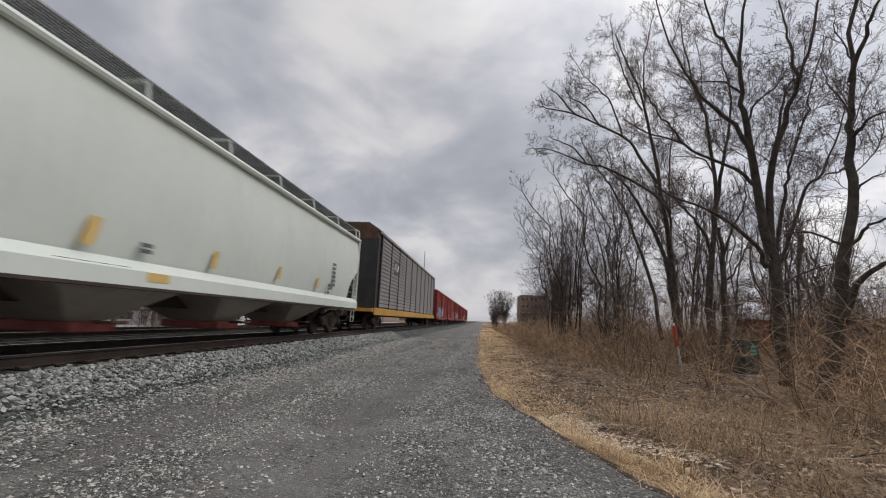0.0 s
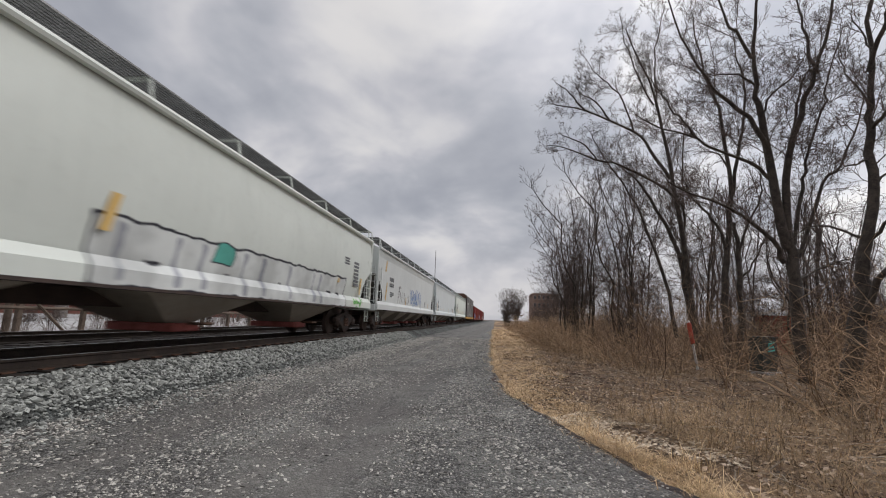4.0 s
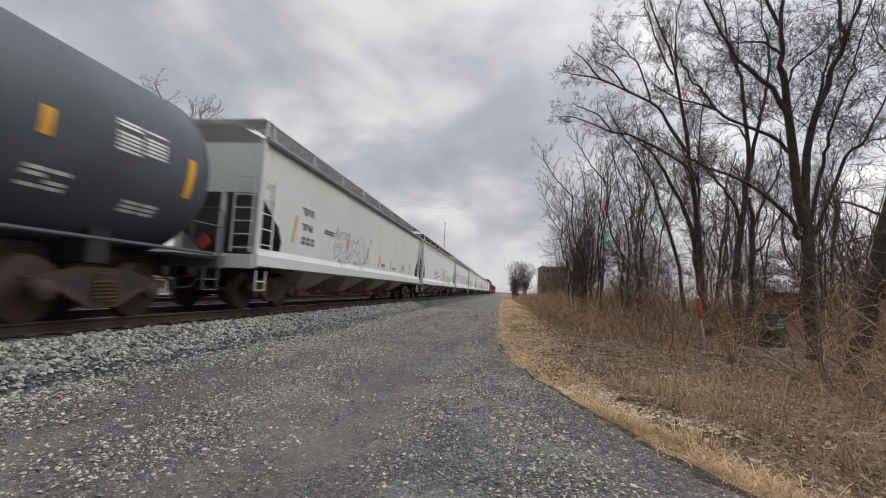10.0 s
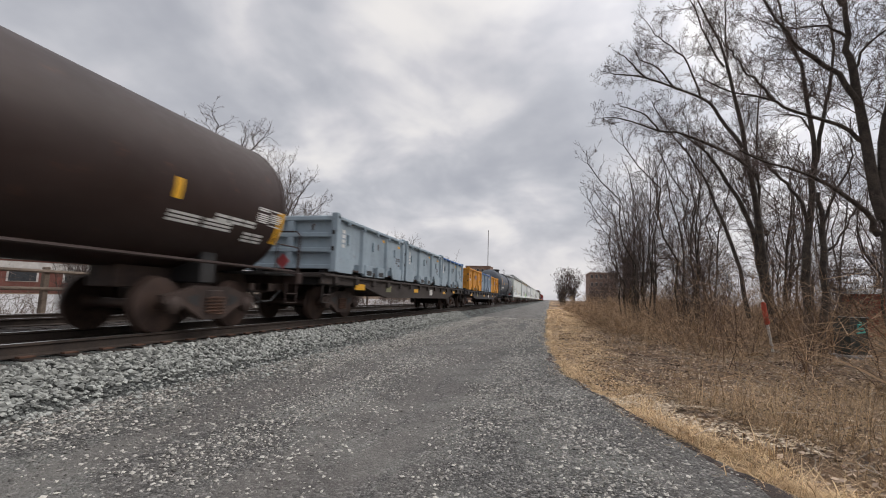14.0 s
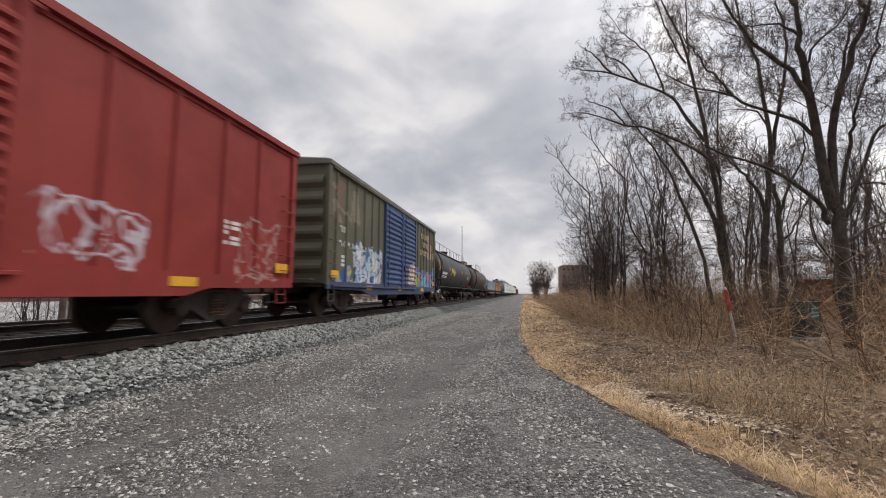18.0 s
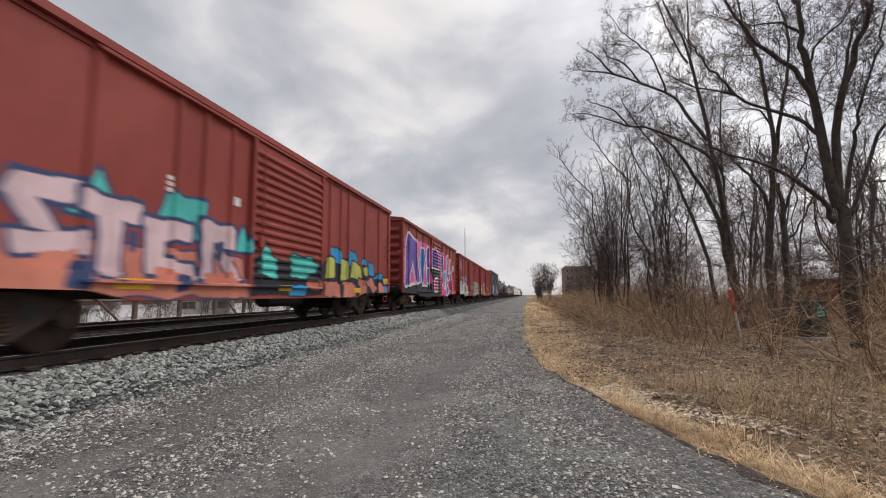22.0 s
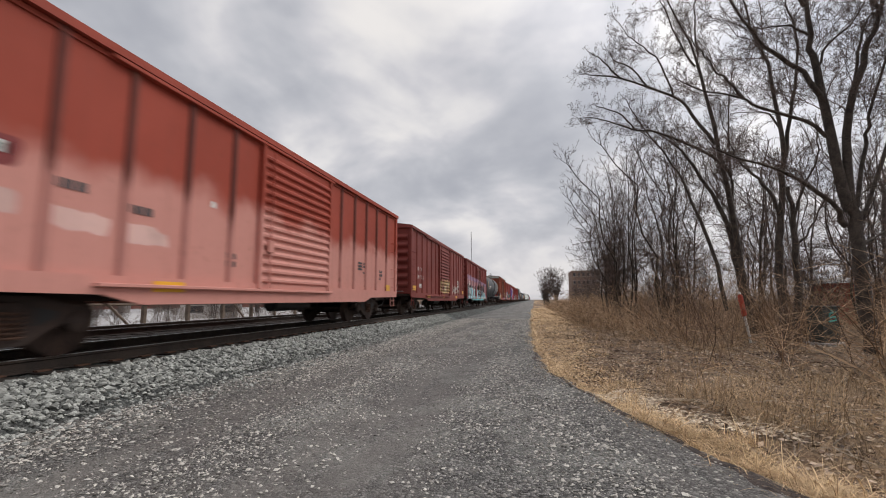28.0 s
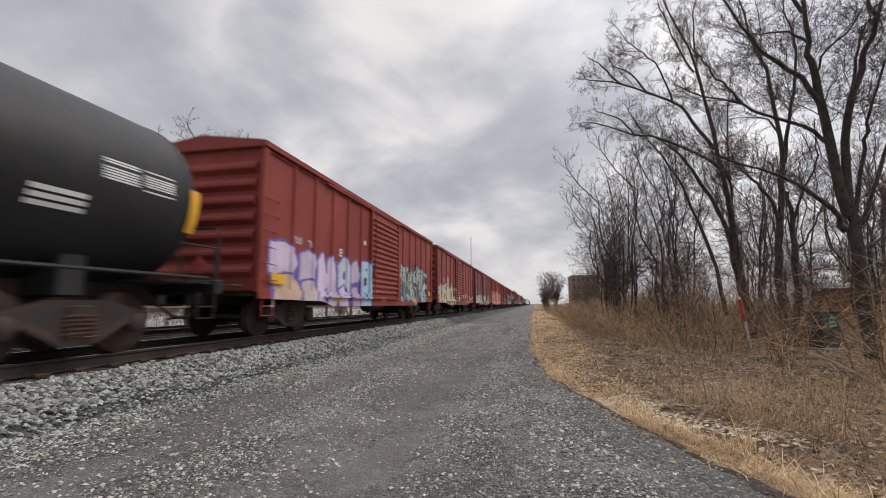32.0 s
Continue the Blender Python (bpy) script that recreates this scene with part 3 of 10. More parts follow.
def hopper(far, near, P, label, top=3.98, roof=4.38, curved=False, band=True, walk_mat=None, sparse=False, marks=(), dark_marks=(), gold=(), plates=(), bays=4, bay_mat=None, roof_trim=None, lower=None, window=False):
    """A long covered hopper car: side sheets cut back at the ends over the slope sheets, a roof with running boards."""
    car, L, mid = begin_car("hopper_car", label, "hopper car", far, near)
    h = L / 2
    xb, xt = (1.50, 1.50) if not curved else (1.50, 1.58)
    zs = 1.42
    for s in (1, -1):
        # side sheet with its ends cut back to the slope sheets
        cut = 1.15
        if window:
            o = [(-h + 0.12, zs), (h - 0.12, zs), (h - 0.12, top), (-h + 0.12, top)]
        else:
            o = [(-h + cut, zs), (h - cut, zs), (h - 1.22, 1.72), (h - 1.02, 2.05), (h - 0.12, 2.72), (h - 0.12, top), (-h + 0.12, top), (-h + 0.12, 2.72), (-h + 1.02, 2.05), (-h + 1.22, 1.72)]
        sh = Shape()
        if curved:
            lv = [(zs, 1.46), (1.9, 1.545), (2.25, 1.565), (2.6, 1.58), (3.3, 1.56), (top, 1.47)]
            ys = lambda z: h - 0.12 if z > 2.7 else h - 0.28 if z > 2.5 else h - 0.85 if z > 2.1 else h - cut
            vs, fs = [], []
            for z, x in lv:
                for k in range(9):
                    vs.append((s * x, (-1 + k / 4) * ys(z), z))
                for k in range(9):
                    vs.append((s * (x - 0.02), (-1 + k / 4) * ys(z), z))
            for i in range(len(lv) - 1):
                for k in range(8):
                    a = i * 18 + k
                    q = (a, a + 1, a + 19, a + 18)
                    fs.append(q if s > 0 else q[::-1])
                    a += 9
                    q = (a, a + 1, a + 19, a + 18)
                    fs.append(q[::-1] if s > 0 else q)
            sh.add(vs, fs)
        else:
            sh.prism(o if s > 0 else o, min(s * 1.48, s * 1.50), max(s * 1.48, s * 1.50), "x")
        part("side_sheet", sh, P, car, "", curved)
        if window:
            # the opening is not cut: a black plate stands for its shaded inside
            for e in (1, -1):
                w0 = Shape().prism([(e * (h - 1.0), 1.9), (e * (h - 0.35), 1.9), (e * (h - 0.35), 3.0), (e * (h - 0.62), 3.05), (e * (h - 1.0), 2.3)], min(s * 1.495, s * 1.506), max(s * 1.495, s * 1.506), "x")
                part("end_window", w0, STEEL_BLACK, car)
        if band:
            part("top_panel", Shape().prism([(s * 1.49, top - 0.42), (s * 1.56, top - 0.05), (s * 1.56, top), (s * 1.49, top)][::-s], -h + 0.1, h - 0.1), P, car)
        part("top_chord", Shape().tube([(s * (1.53 if curved else 1.56), -h + 0.05, top + 0.02), (s * (1.53 if curved else 1.56), h - 0.05, top + 0.02)], 0.075, 8), roof_trim or P, car, "", True)
        part("side_sill", Shape().prism([(s * 1.50, 1.05), (s * 1.60, 1.05), (s * 1.60, 1.30), (s * 1.50, zs + 0.04)][::-s], -h + 0.02, h - 0.02), lower or P, car)
        part("sill_flange", Shape().box(min(s * 1.42, s * 1.62), max(s * 1.42, s * 1.62), -h + 1.8, h - 1.8, 1.0, 1.05), STEEL_DARK, car)
        # corner posts, ladders and steps
        for e in (1, -1):
            part("corner_post", Shape().box(min(s * 1.46, s * 1.56), max(s * 1.46, s * 1.56), e * (h - 0.06) - 0.07, e * (h - 0.06) + 0.07, 1.0, top - 0.02, 0.012), P, car)
            if s > 0:
                ladder(car, "side_ladder", 1.50, e * (h - 0.62) - 0.0, e * (h - 0.10), 1.55, 3.0 if not window else 2.9, 5, P, 0.06)
                stirrup(car, e * (h - 0.35), 1.52, P)
                end_ladder(car, "end_ladder", e * (h - 0.02), e, 0.95, 1.42, 1.45, top - 1.0, 6, P)
    for e in (1, -1):
        a, b = e * (h - 0.14), e * (h - 0.10)
        part("end_sheet", Shape().prism([(-1.48, 2.75), (1.48, 2.75), (1.48, top), (0.8, roof - 0.08), (-0.8, roof - 0.08), (-1.48, top)], min(a, b), max(a, b)), P, car)
        sl = [(e * (h - 0.14), 2.75), (e * (h - 0.18), 2.75), (e * (h - 2.7), 1.25), (e * (h - 2.7), 1.18)]
        part("slope_sheet", Shape().prism(sl if e < 0 else sl[::-1], -1.47, 1.47, "x"), SLOPE, car, "grimy slope sheet painted dark as in shade")
        part("end_platform", Shape().box(-1.5, 1.5, min(e * (h - 1.9), e * h), max(e * (h - 1.9), e * h), 1.06, 1.12), P, car)
        part("end_beam", Shape().box(-1.5, 1.5, e * h - 0.05, e * h + 0.05, 0.98, 1.30, 0.01), P, car)
        for x in (-0.55, 0.55):
            part("end_strut", Shape().box(x - 0.05, x + 0.05, min(e * (h - 0.2), e * (h - 0.1)), max(e * (h - 0.2), e * (h - 0.1)), 1.1, 2.78, 0.01), P, car)
    part("air_reservoir", Shape().lathe([(-0.55, 0.06), (-0.50, 0.22), (0.50, 0.22), (0.55, 0.06)], 14, "x", (0.75, h - 0.85, 1.50)), lower or P, car, "", True)
    part("brake_cylinder", Shape().lathe([(-0.3, 0.05), (-0.27, 0.16), (0.27, 0.16), (0.3, 0.05)], 12, "x", (0.9, -h + 0.8, 1.42)), STEEL_BLACK, car, "", True)
    part("roof", Shape().prism([(-1.52, top - 0.02), (1.52, top - 0.02), (1.52, top + 0.02), (0.72, roof), (-0.72, roof), (-1.52, top + 0.02)], -h + 0.08, h - 0.08), roof_trim or P, car)
    part("hatch_cover", Shape().box(-0.42, 0.42, -h + 1.0, h - 1.0, roof - 0.01, roof + 0.14, 0.05), P, car)
    wm = walk_mat or GRATE
    for s in (1, -1):
        board = Shape()
        n = int(L / (0.16 if sparse else 0.10))
        x0, x1 = 0.80, 1.42
        zw = roof + 0.11
        for k in range(n):
            y = -h + 0.1 + (k + 0.5) * (L - 0.2) / n
            board.box(min(s * x0, s * x1), max(s * x0, s * x1), y - (0.006 if sparse else 0.012), y + (0.006 if sparse else 0.012), zw, zw + 0.03)
        for k in range(14 if sparse else 10):
            x = x0 + (x1 - x0) * k / (13 if sparse else 9)
            board.box(s * x - (0.005 if sparse else 0.012), s * x + (0.005 if sparse else 0.012), -h + 0.1, h - 0.1, zw, zw + 0.035)
        part("running_board", board, wm, car)
        for k in range(9):
            y = -h + 0.5 + k * (L - 1.0) / 8
            part("board_bracket", Shape().tube([(s * 0.85, y, roof), (s * 1.0, y, zw), (s * 1.44, y, zw - 0.01), (s * 1.52, y, top + 0.02)], 0.028, 5), P, car)
        part("running_board_rail", Shape().tube([(s * 1.44, -h + 0.1, zw), (s * 1.44, h - 0.1, zw)], 0.022, 5), wm, car)
    for e in (1, -1):
        cross = Shape()
        for k in range(8):
            y = e * (h - 0.12 - 0.08 * k)
            cross.box(-1.42, 1.42, y - 0.010, y + 0.010, zw, zw + 0.03)
        for k in range(15):
            x = -1.4 + 0.2 * k
            cross.box(x - 0.008, x + 0.008, min(e * (h - 0.12), e * (h - 0.70)), max(e * (h - 0.12), e * (h - 0.70)), zw, zw + 0.032)
        part("crossover_board", cross, wm, car)
        part("corner_rail", Shape().tube([(1.44, e * (h - 0.5), zw + 0.02), (1.50, e * (h - 0.15), zw - 0.02), (1.54, e * (h - 0.04), top - 0.25), (1.54, e * (h - 0.04), 1.6)], 0.024, 5), P, car)
    # discharge bays
    bl = (L - 5.0) / bays
    for k in range(bays):
        y = -h + 2.5 + (k + 0.5) * bl
        vs = [(sx * w, sy * d + y, z) for z, w, d in ((1.25, 1.42, bl * 0.46), (0.96, 1.20, bl * 0.30), (0.44, 0.55, 0.34)) for sx, sy in ((-1, -1), (1, -1), (1, 1), (-1, 1))]
        fs = [(a + i, a + (i + 1) % 4, a + 4 + (i + 1) % 4, a + 4 + i) for a in (0, 4) for i in range(4)]
        fs = [f[::-1] for f in fs] + [(0, 1, 2, 3), (11, 10, 9, 8)]
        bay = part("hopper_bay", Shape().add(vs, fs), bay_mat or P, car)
        part("outlet_gate", Shape().box(-0.75, 0.75, y - 0.42, y + 0.42, 0.28, 0.45, 0.02), GATE, bay)
        part("gate_handle", Shape().tube([(0.9, y - 0.2, 0.46), (1.25, y - 0.2, 0.46), (1.25, y + 0.1, 0.46)], 0.03, 5), RUST, bay)
    bars(car, "stencil", GREYS, 1.508 if not curved else 1.578, dark_marks)
    bars(car, "stencil", WHITE, 1.508 if not curved else 1.578, marks)
    for y, z, wd, ht in gold:
        x = 1.512 if z > 1.45 else 1.603
        if curved and z > 1.45:
            x = 1.586
        if z > 1.45:
            k = ht * 0.10
            slant = [(y - wd * 0.36 - k, z - ht * 0.42), (y + wd * 0.36 - k, z - ht * 0.42), (y + wd * 0.36 + k, z + ht * 0.42), (y - wd * 0.36 + k, z + ht * 0.42)]
            part("yellow_mark", Shape().prism(slant, x, x + 0.004, "x"), GOLDP, car)
        else:
            part("yellow_mark", Shape().box(x, x + 0.004, y - wd / 2, y + wd / 2, z - ht / 2, z + ht / 2), YELLOW if wd > 0.6 else GOLDP, car)
    for y, z, wd, ht in plates:
        part("data_plate", Shape().box(1.512, 1.516, y - wd / 2, y + wd / 2, z - ht / 2, z + ht / 2), BLACKP, car)
    running_gear(car, L, 1.75, mid)
    return car


def tank_car(far, near, P, label, r=1.50, zc=2.58, dome_y=0.0, rail="short", head_mat=None, stripes=(), marks=(), ladder_y=0.4, strap=True, shield=False):
    car, L, mid = begin_car("tank_car", label, "tank car", far, near)
    h = L / 2
    b = h - 0.75      # end of the barrel's straight part
    prof = [(-h, 0.02)]
    for k in range(1, 9):
        a = k / 8 * math.pi / 2
        prof.append((-b - 0.72 * math.cos(a), r * math.sin(a)))
    prof += [(-b * 0.5, r), (0, r), (b * 0.5, r)]
    prof += [(-y, q) for y, q in prof[8::-1]]
    part("tank", Shape().lathe(prof, 48, "y", (0, 0, zc)), P, car, "", True)
    for y in (-b, -b * 0.36, b * 0.36, b):
        part("weld_band", Shape().lathe([(y - 0.03, r - 0.01), (y - 0.02, r + 0.008), (y + 0.02, r + 0.008), (y + 0.03, r - 0.01)], 48, "y", (0, 0, zc)), P, car, "", True)
    for s in (1, -1):
        part("side_rail", Shape().tube([(s * 1.52, -h + 0.3, 1.20), (s * 1.52, h - 0.3, 1.20)], 0.03, 6), P, car)
        sad = Shape().box(-0.95, 0.95, s * (h - 2.15) - 0.18, s * (h - 2.15) + 0.18, 0.85, zc - r * 0.68, 0.02)
        part("saddle", sad, STEEL_BLACK, car)
        part("end_sill", Shape().box(-1.52, 1.52, min(s * (h - 0.1), s * (h + 0.12)), max(s * (h - 0.1), s * (h + 0.12)), 0.92, 1.18, 0.02), P, car)
        part("end_platform", Shape().box(-1.45, 1.45, min(s * (h - 1.2), s * h), max(s * (h - 1.2), s * h), 1.10, 1.14), STEEL_BLACK, car)
        hr = Shape()
        hr.tube([(1.45, s * (h + 0.02), 1.1), (1.45, s * (h + 0.02), 2.05), (1.35, s * (h + 0.02), 2.15), (-1.35, s * (h + 0.02), 2.15), (-1.45, s * (h + 0.02), 2.05), (-1.45, s * (h + 0.02), 1.1)], 0.022, 6)
        part("end_handrail", hr, P, car)
        for x in (1.5,):
            part("corner_handhold", Shape().tube([(x, s * (h - 0.9), 1.2), (x, s * (h - 0.9), 1.75), (x, s * (h - 0.1), 1.75), (x, s * (h - 0.1), 1.1)], 0.02, 5), P, car)
        stirrup(car, s * (h - 0.25), 1.48, P)
        pl = Shape().prism([(1.0, 1.28), (1.18, 1.46), (1.0, 1.64), (0.82, 1.46)], s * (h + 0.06) - 0.005, s * (h + 0.06) + 0.005)
        part("placard", pl, PLACARD, car, "red diamond hazard placard")
        marks_on_head(car, b, r, zc, s)
    if shield:
        e = -h - 0.16
        part("head_shield", Shape().prism([(-1.10, 1.10), (1.10, 1.10), (1.30, 1.55), (1.30, 2.42), (-1.30, 2.42), (-1.30, 1.55)], e, e + 0.05), P, car)
        part("shield_cap", Shape().box(-1.38, 1.38, e - 0.05, e + 0.30, 2.42, 2.50, 0.01), STEEL_BLACK, car)
        for x in (1.30, -1.30):
            part("shield_wing", Shape().box(x - 0.03, x + 0.03, e + 0.05, e + 0.75, 1.55, 2.42, 0.01), P, car)
        part("shield_placard", Shape().prism([(0.0, 1.50), (0.26, 1.76), (0.0, 2.02), (-0.26, 1.76)], e - 0.012, e - 0.003), PLACARD, car, "red diamond hazard placard")
        part("placard_label", Shape().box(-0.15, 0.15, e - 0.018, e - 0.010, 1.72, 1.80), WHITE, car)
        tagged(part("stencil", Shape().box(-0.45, 0.10, e - 0.012, e - 0.003, 2.22, 2.27).box(-0.40, 0.0, e - 0.012, e - 0.003, 2.13, 2.17), WHITE, car), kind="stuff")
    # manway, platform and guard rail
    n = part("manway", Shape().lathe([(zc + r - 0.08, 0.42), (zc + r + 0.30, 0.42), (zc + r + 0.32, 0.50), (zc + r + 0.40, 0.50), (zc + r + 0.46, 0.16)], 20, "z", (0, dome_y, 0)), STEEL_BLACK, car, "", True)
    zt = zc + r
    if rail == "long":
        spans = [(-h + 1.2, -0.3), (0.3, h - 1.2)]
        part("walkway", Shape().box(0.25, 0.72, -h + 1.1, h - 1.1, zt - 0.08, zt - 0.03), GRATE, car)
        part("walkway", Shape().box(-0.72, -0.25, -h + 1.1, h - 1.1, zt - 0.08, zt - 0.03), GRATE, car)
    elif rail == "wide":
        spans = [(-3.0, 3.0)]
        part("walkway", Shape().box(0.3, 0.95, -5.6, 3.2, zt - 0.20, zt - 0.15), STEEL_BLACK, car)
    else:
        spans = [(dome_y - 1.15, dome_y + 1.15)]
        part("walkway", Shape().box(0.45, 1.10, dome_y - 1.2, dome_y + 1.2, zt - 0.26, zt - 0.22), GRATE, car)
        part("walkway", Shape().box(-1.10, -0.45, dome_y - 1.2, dome_y + 1.2, zt - 0.26, zt - 0.22), GRATE, car)
    for y0, y1 in spans:
        for x in ((0.72, -0.72) if rail == "long" else (1.08, -1.08)):
            zz = zt - 0.05 if rail == "long" else zt - 0.24
            g = Shape().tube([(x, y0, zz), (x, y0, zz + 0.62), (x, y1, zz + 0.62), (x, y1, zz)], 0.02, 5)
            m = max(2, int((y1 - y0) / 1.5))
            for k in range(1, m):
                y = y0 + (y1 - y0) * k / m
                g.tube([(x, y, zz), (x, y, zz + 0.62)], 0.018, 5)
            part("guard_rail", g, STEEL_BLACK, car)
    # curved side ladder
    lad = Shape()
    arc = [math.radians(a) for a in range(-38, 66, 8)]
    for dy in (-0.22, 0.22):
        lad.tube([((r + 0.09) * math.cos(a), ladder_y + dy, zc + (r + 0.09) * math.sin(a)) for a in arc] , 0.026, 5)
        lad.tube([((r + 0.09) * math.cos(arc[0]), ladder_y + dy, zc + (r + 0.09) * math.sin(arc[0])), (1.45, ladder_y + dy, 0.62)], 0.026, 5)
    for a in arc:
        lad.tube([((r + 0.09) * math.cos(a), ladder_y - 0.22, zc + (r + 0.09) * math.sin(a)), ((r + 0.09) * math.cos(a), ladder_y + 0.22, zc + (r + 0.09) * math.sin(a))], 0.014, 5)
    part("side_ladder", lad, STEEL_BLACK, car)
    if strap:
        part("jacket_band", Shape().lathe([(ladder_y - 0.55, r - 0.01), (ladder_y - 0.54, r + 0.02), (ladder_y - 0.40, r + 0.02), (ladder_y - 0.39, r - 0.01)], 48, "y", (0, 0, zc)), P, car, "", True)
    out = Shape().lathe([(0.55, 0.10), (0.62, 0.16), (0.9, 0.16), (zc - r + 0.1, 0.24)], 14, "z", (0, 0, 0))
    part("bottom_outlet", out, STEEL_BLACK, car, "", True)

    def on_tank(y0, y1, a0, a1, n=4, k=0.006):
        vs, fs = [], []
        for i in range(n + 1):
            a = math.radians(a0 + (a1 - a0) * i / n)
            for y in (y0, y1):
                vs.append(((r + k) * math.cos(a), y, zc + (r + k) * math.sin(a)))
                vs.append(((r - 0.01) * math.cos(a), y, zc + (r - 0.01) * math.sin(a)))
        for i in range(n):
            o = i * 4
            fs += [(o, o + 2, o + 6, o + 4), (o, o + 4, o + 5, o + 1), (o + 2, o + 3, o + 7, o + 6)]
        return Shape().add(vs, fs)

    for y, wd, a0, a1 in stripes:
        part("reflective_stripe", on_tank(y - wd / 2, y + wd / 2, a0, a1), YELLOW, car)
    for y, wd, a, da, rows, cols in marks:
        s = Shape()
        for i in range(rows):
            for k in range(cols):
                if rows > 3 and (i * 5 + k) % 6 == 5:
                    continue
                y1 = y + wd / 2 - k * wd / cols
                t = on_tank(y1 - wd / cols * 0.85, y1, a - da * (i + 0.15) / rows, a - da * (i + 0.8) / rows, 1)
                s.add(t.v, t.f)
        tagged(part("stencil", s, WHITE, car), kind="stuff")
    running_gear(car, L, 2.1, mid, stub=True)
    return car


def marks_on_head(car, b, r, zc, s):
    """Three stencilled bars on the dished head."""
    e = Shape()
    for i, wd in enumerate((0.62, 0.40, 0.5)):
        for k in range(4):
            x = -0.2 - wd / 2 + (k + 0.5) * wd / 4
            z = zc + r * 0.55 - 0.16 * i
            q = 1 - ((z - zc) / r) ** 2 - (x / r) ** 2
            y = s * (b + 0.72 * math.sqrt(max(0.0, q)))
            e.box(x - wd * 0.11, x + wd * 0.11, y - 0.012, y + 0.012, z - 0.045, z + 0.045)
    tagged(part("stencil", e, WHITE, car), kind="stuff")


def flat_car(far, near, P, label, sill_marks=()):
    car, L, mid = begin_car("flat_car", label, "flat car", far, near)
    h = L / 2
    part("deck", Shape().box(-1.42, 1.42, -h, h, 1.14, 1.22, 0.01), P, car)
    for s in (1, -1):
        o = [(-h, 1.22), (-h, 0.98), (-h + 2.6, 0.96), (-h + 4.4, 0.66), (h - 4.4, 0.66), (h - 2.6, 0.96), (h, 0.98), (h, 1.22)]
        part("side_sill", Shape().prism(o, min(s * 1.42, s * 1.48), max(s * 1.42, s * 1.48), "x"), P, car)
        part("sill_flange", Shape().box(min(s * 1.40, s * 1.56), max(s * 1.40, s * 1.56), -h, h, 1.18, 1.24, 0.008), P, car)
        part("lower_flange", Shape().box(min(s * 1.40, s * 1.55), max(s * 1.40, s * 1.55), -h + 4.4, h - 4.4, 0.64, 0.68, 0.008), P, car)
        n = int(L / 1.25)
        for k in range(n):
            y = -h + (k + 0.5) * L / n
            part("stake_pocket", Shape().box(min(s * 1.47, s * 1.56), max(s * 1.47, s * 1.56), y - 0.09, y + 0.09, 1.00, 1.17, 0.01), P, car)
        stirrup(car, s * (h - 0.3), 1.45, P)
    for k in range(int(L / 1.5)):
        y = -h + 0.8 + k * 1.5
        part("pedestal", Shape().box(-1.35, 1.35, y - 0.06, y + 0.06, 1.22, 1.30, 0.01), P, car)
    part("underframe", Shape().box(-1.2, 1.2, -h + 0.3, h - 0.3, 0.95, 1.14), STEEL_BLACK, car)
    for y, z, wd, ht, mt in sill_marks:
        part("sill_mark", Shape().box(1.482, 1.488, y - wd / 2, y + wd / 2, z - ht / 2, z + ht / 2), mt, car)
    running_gear(car, L, 1.9, mid)
    return car


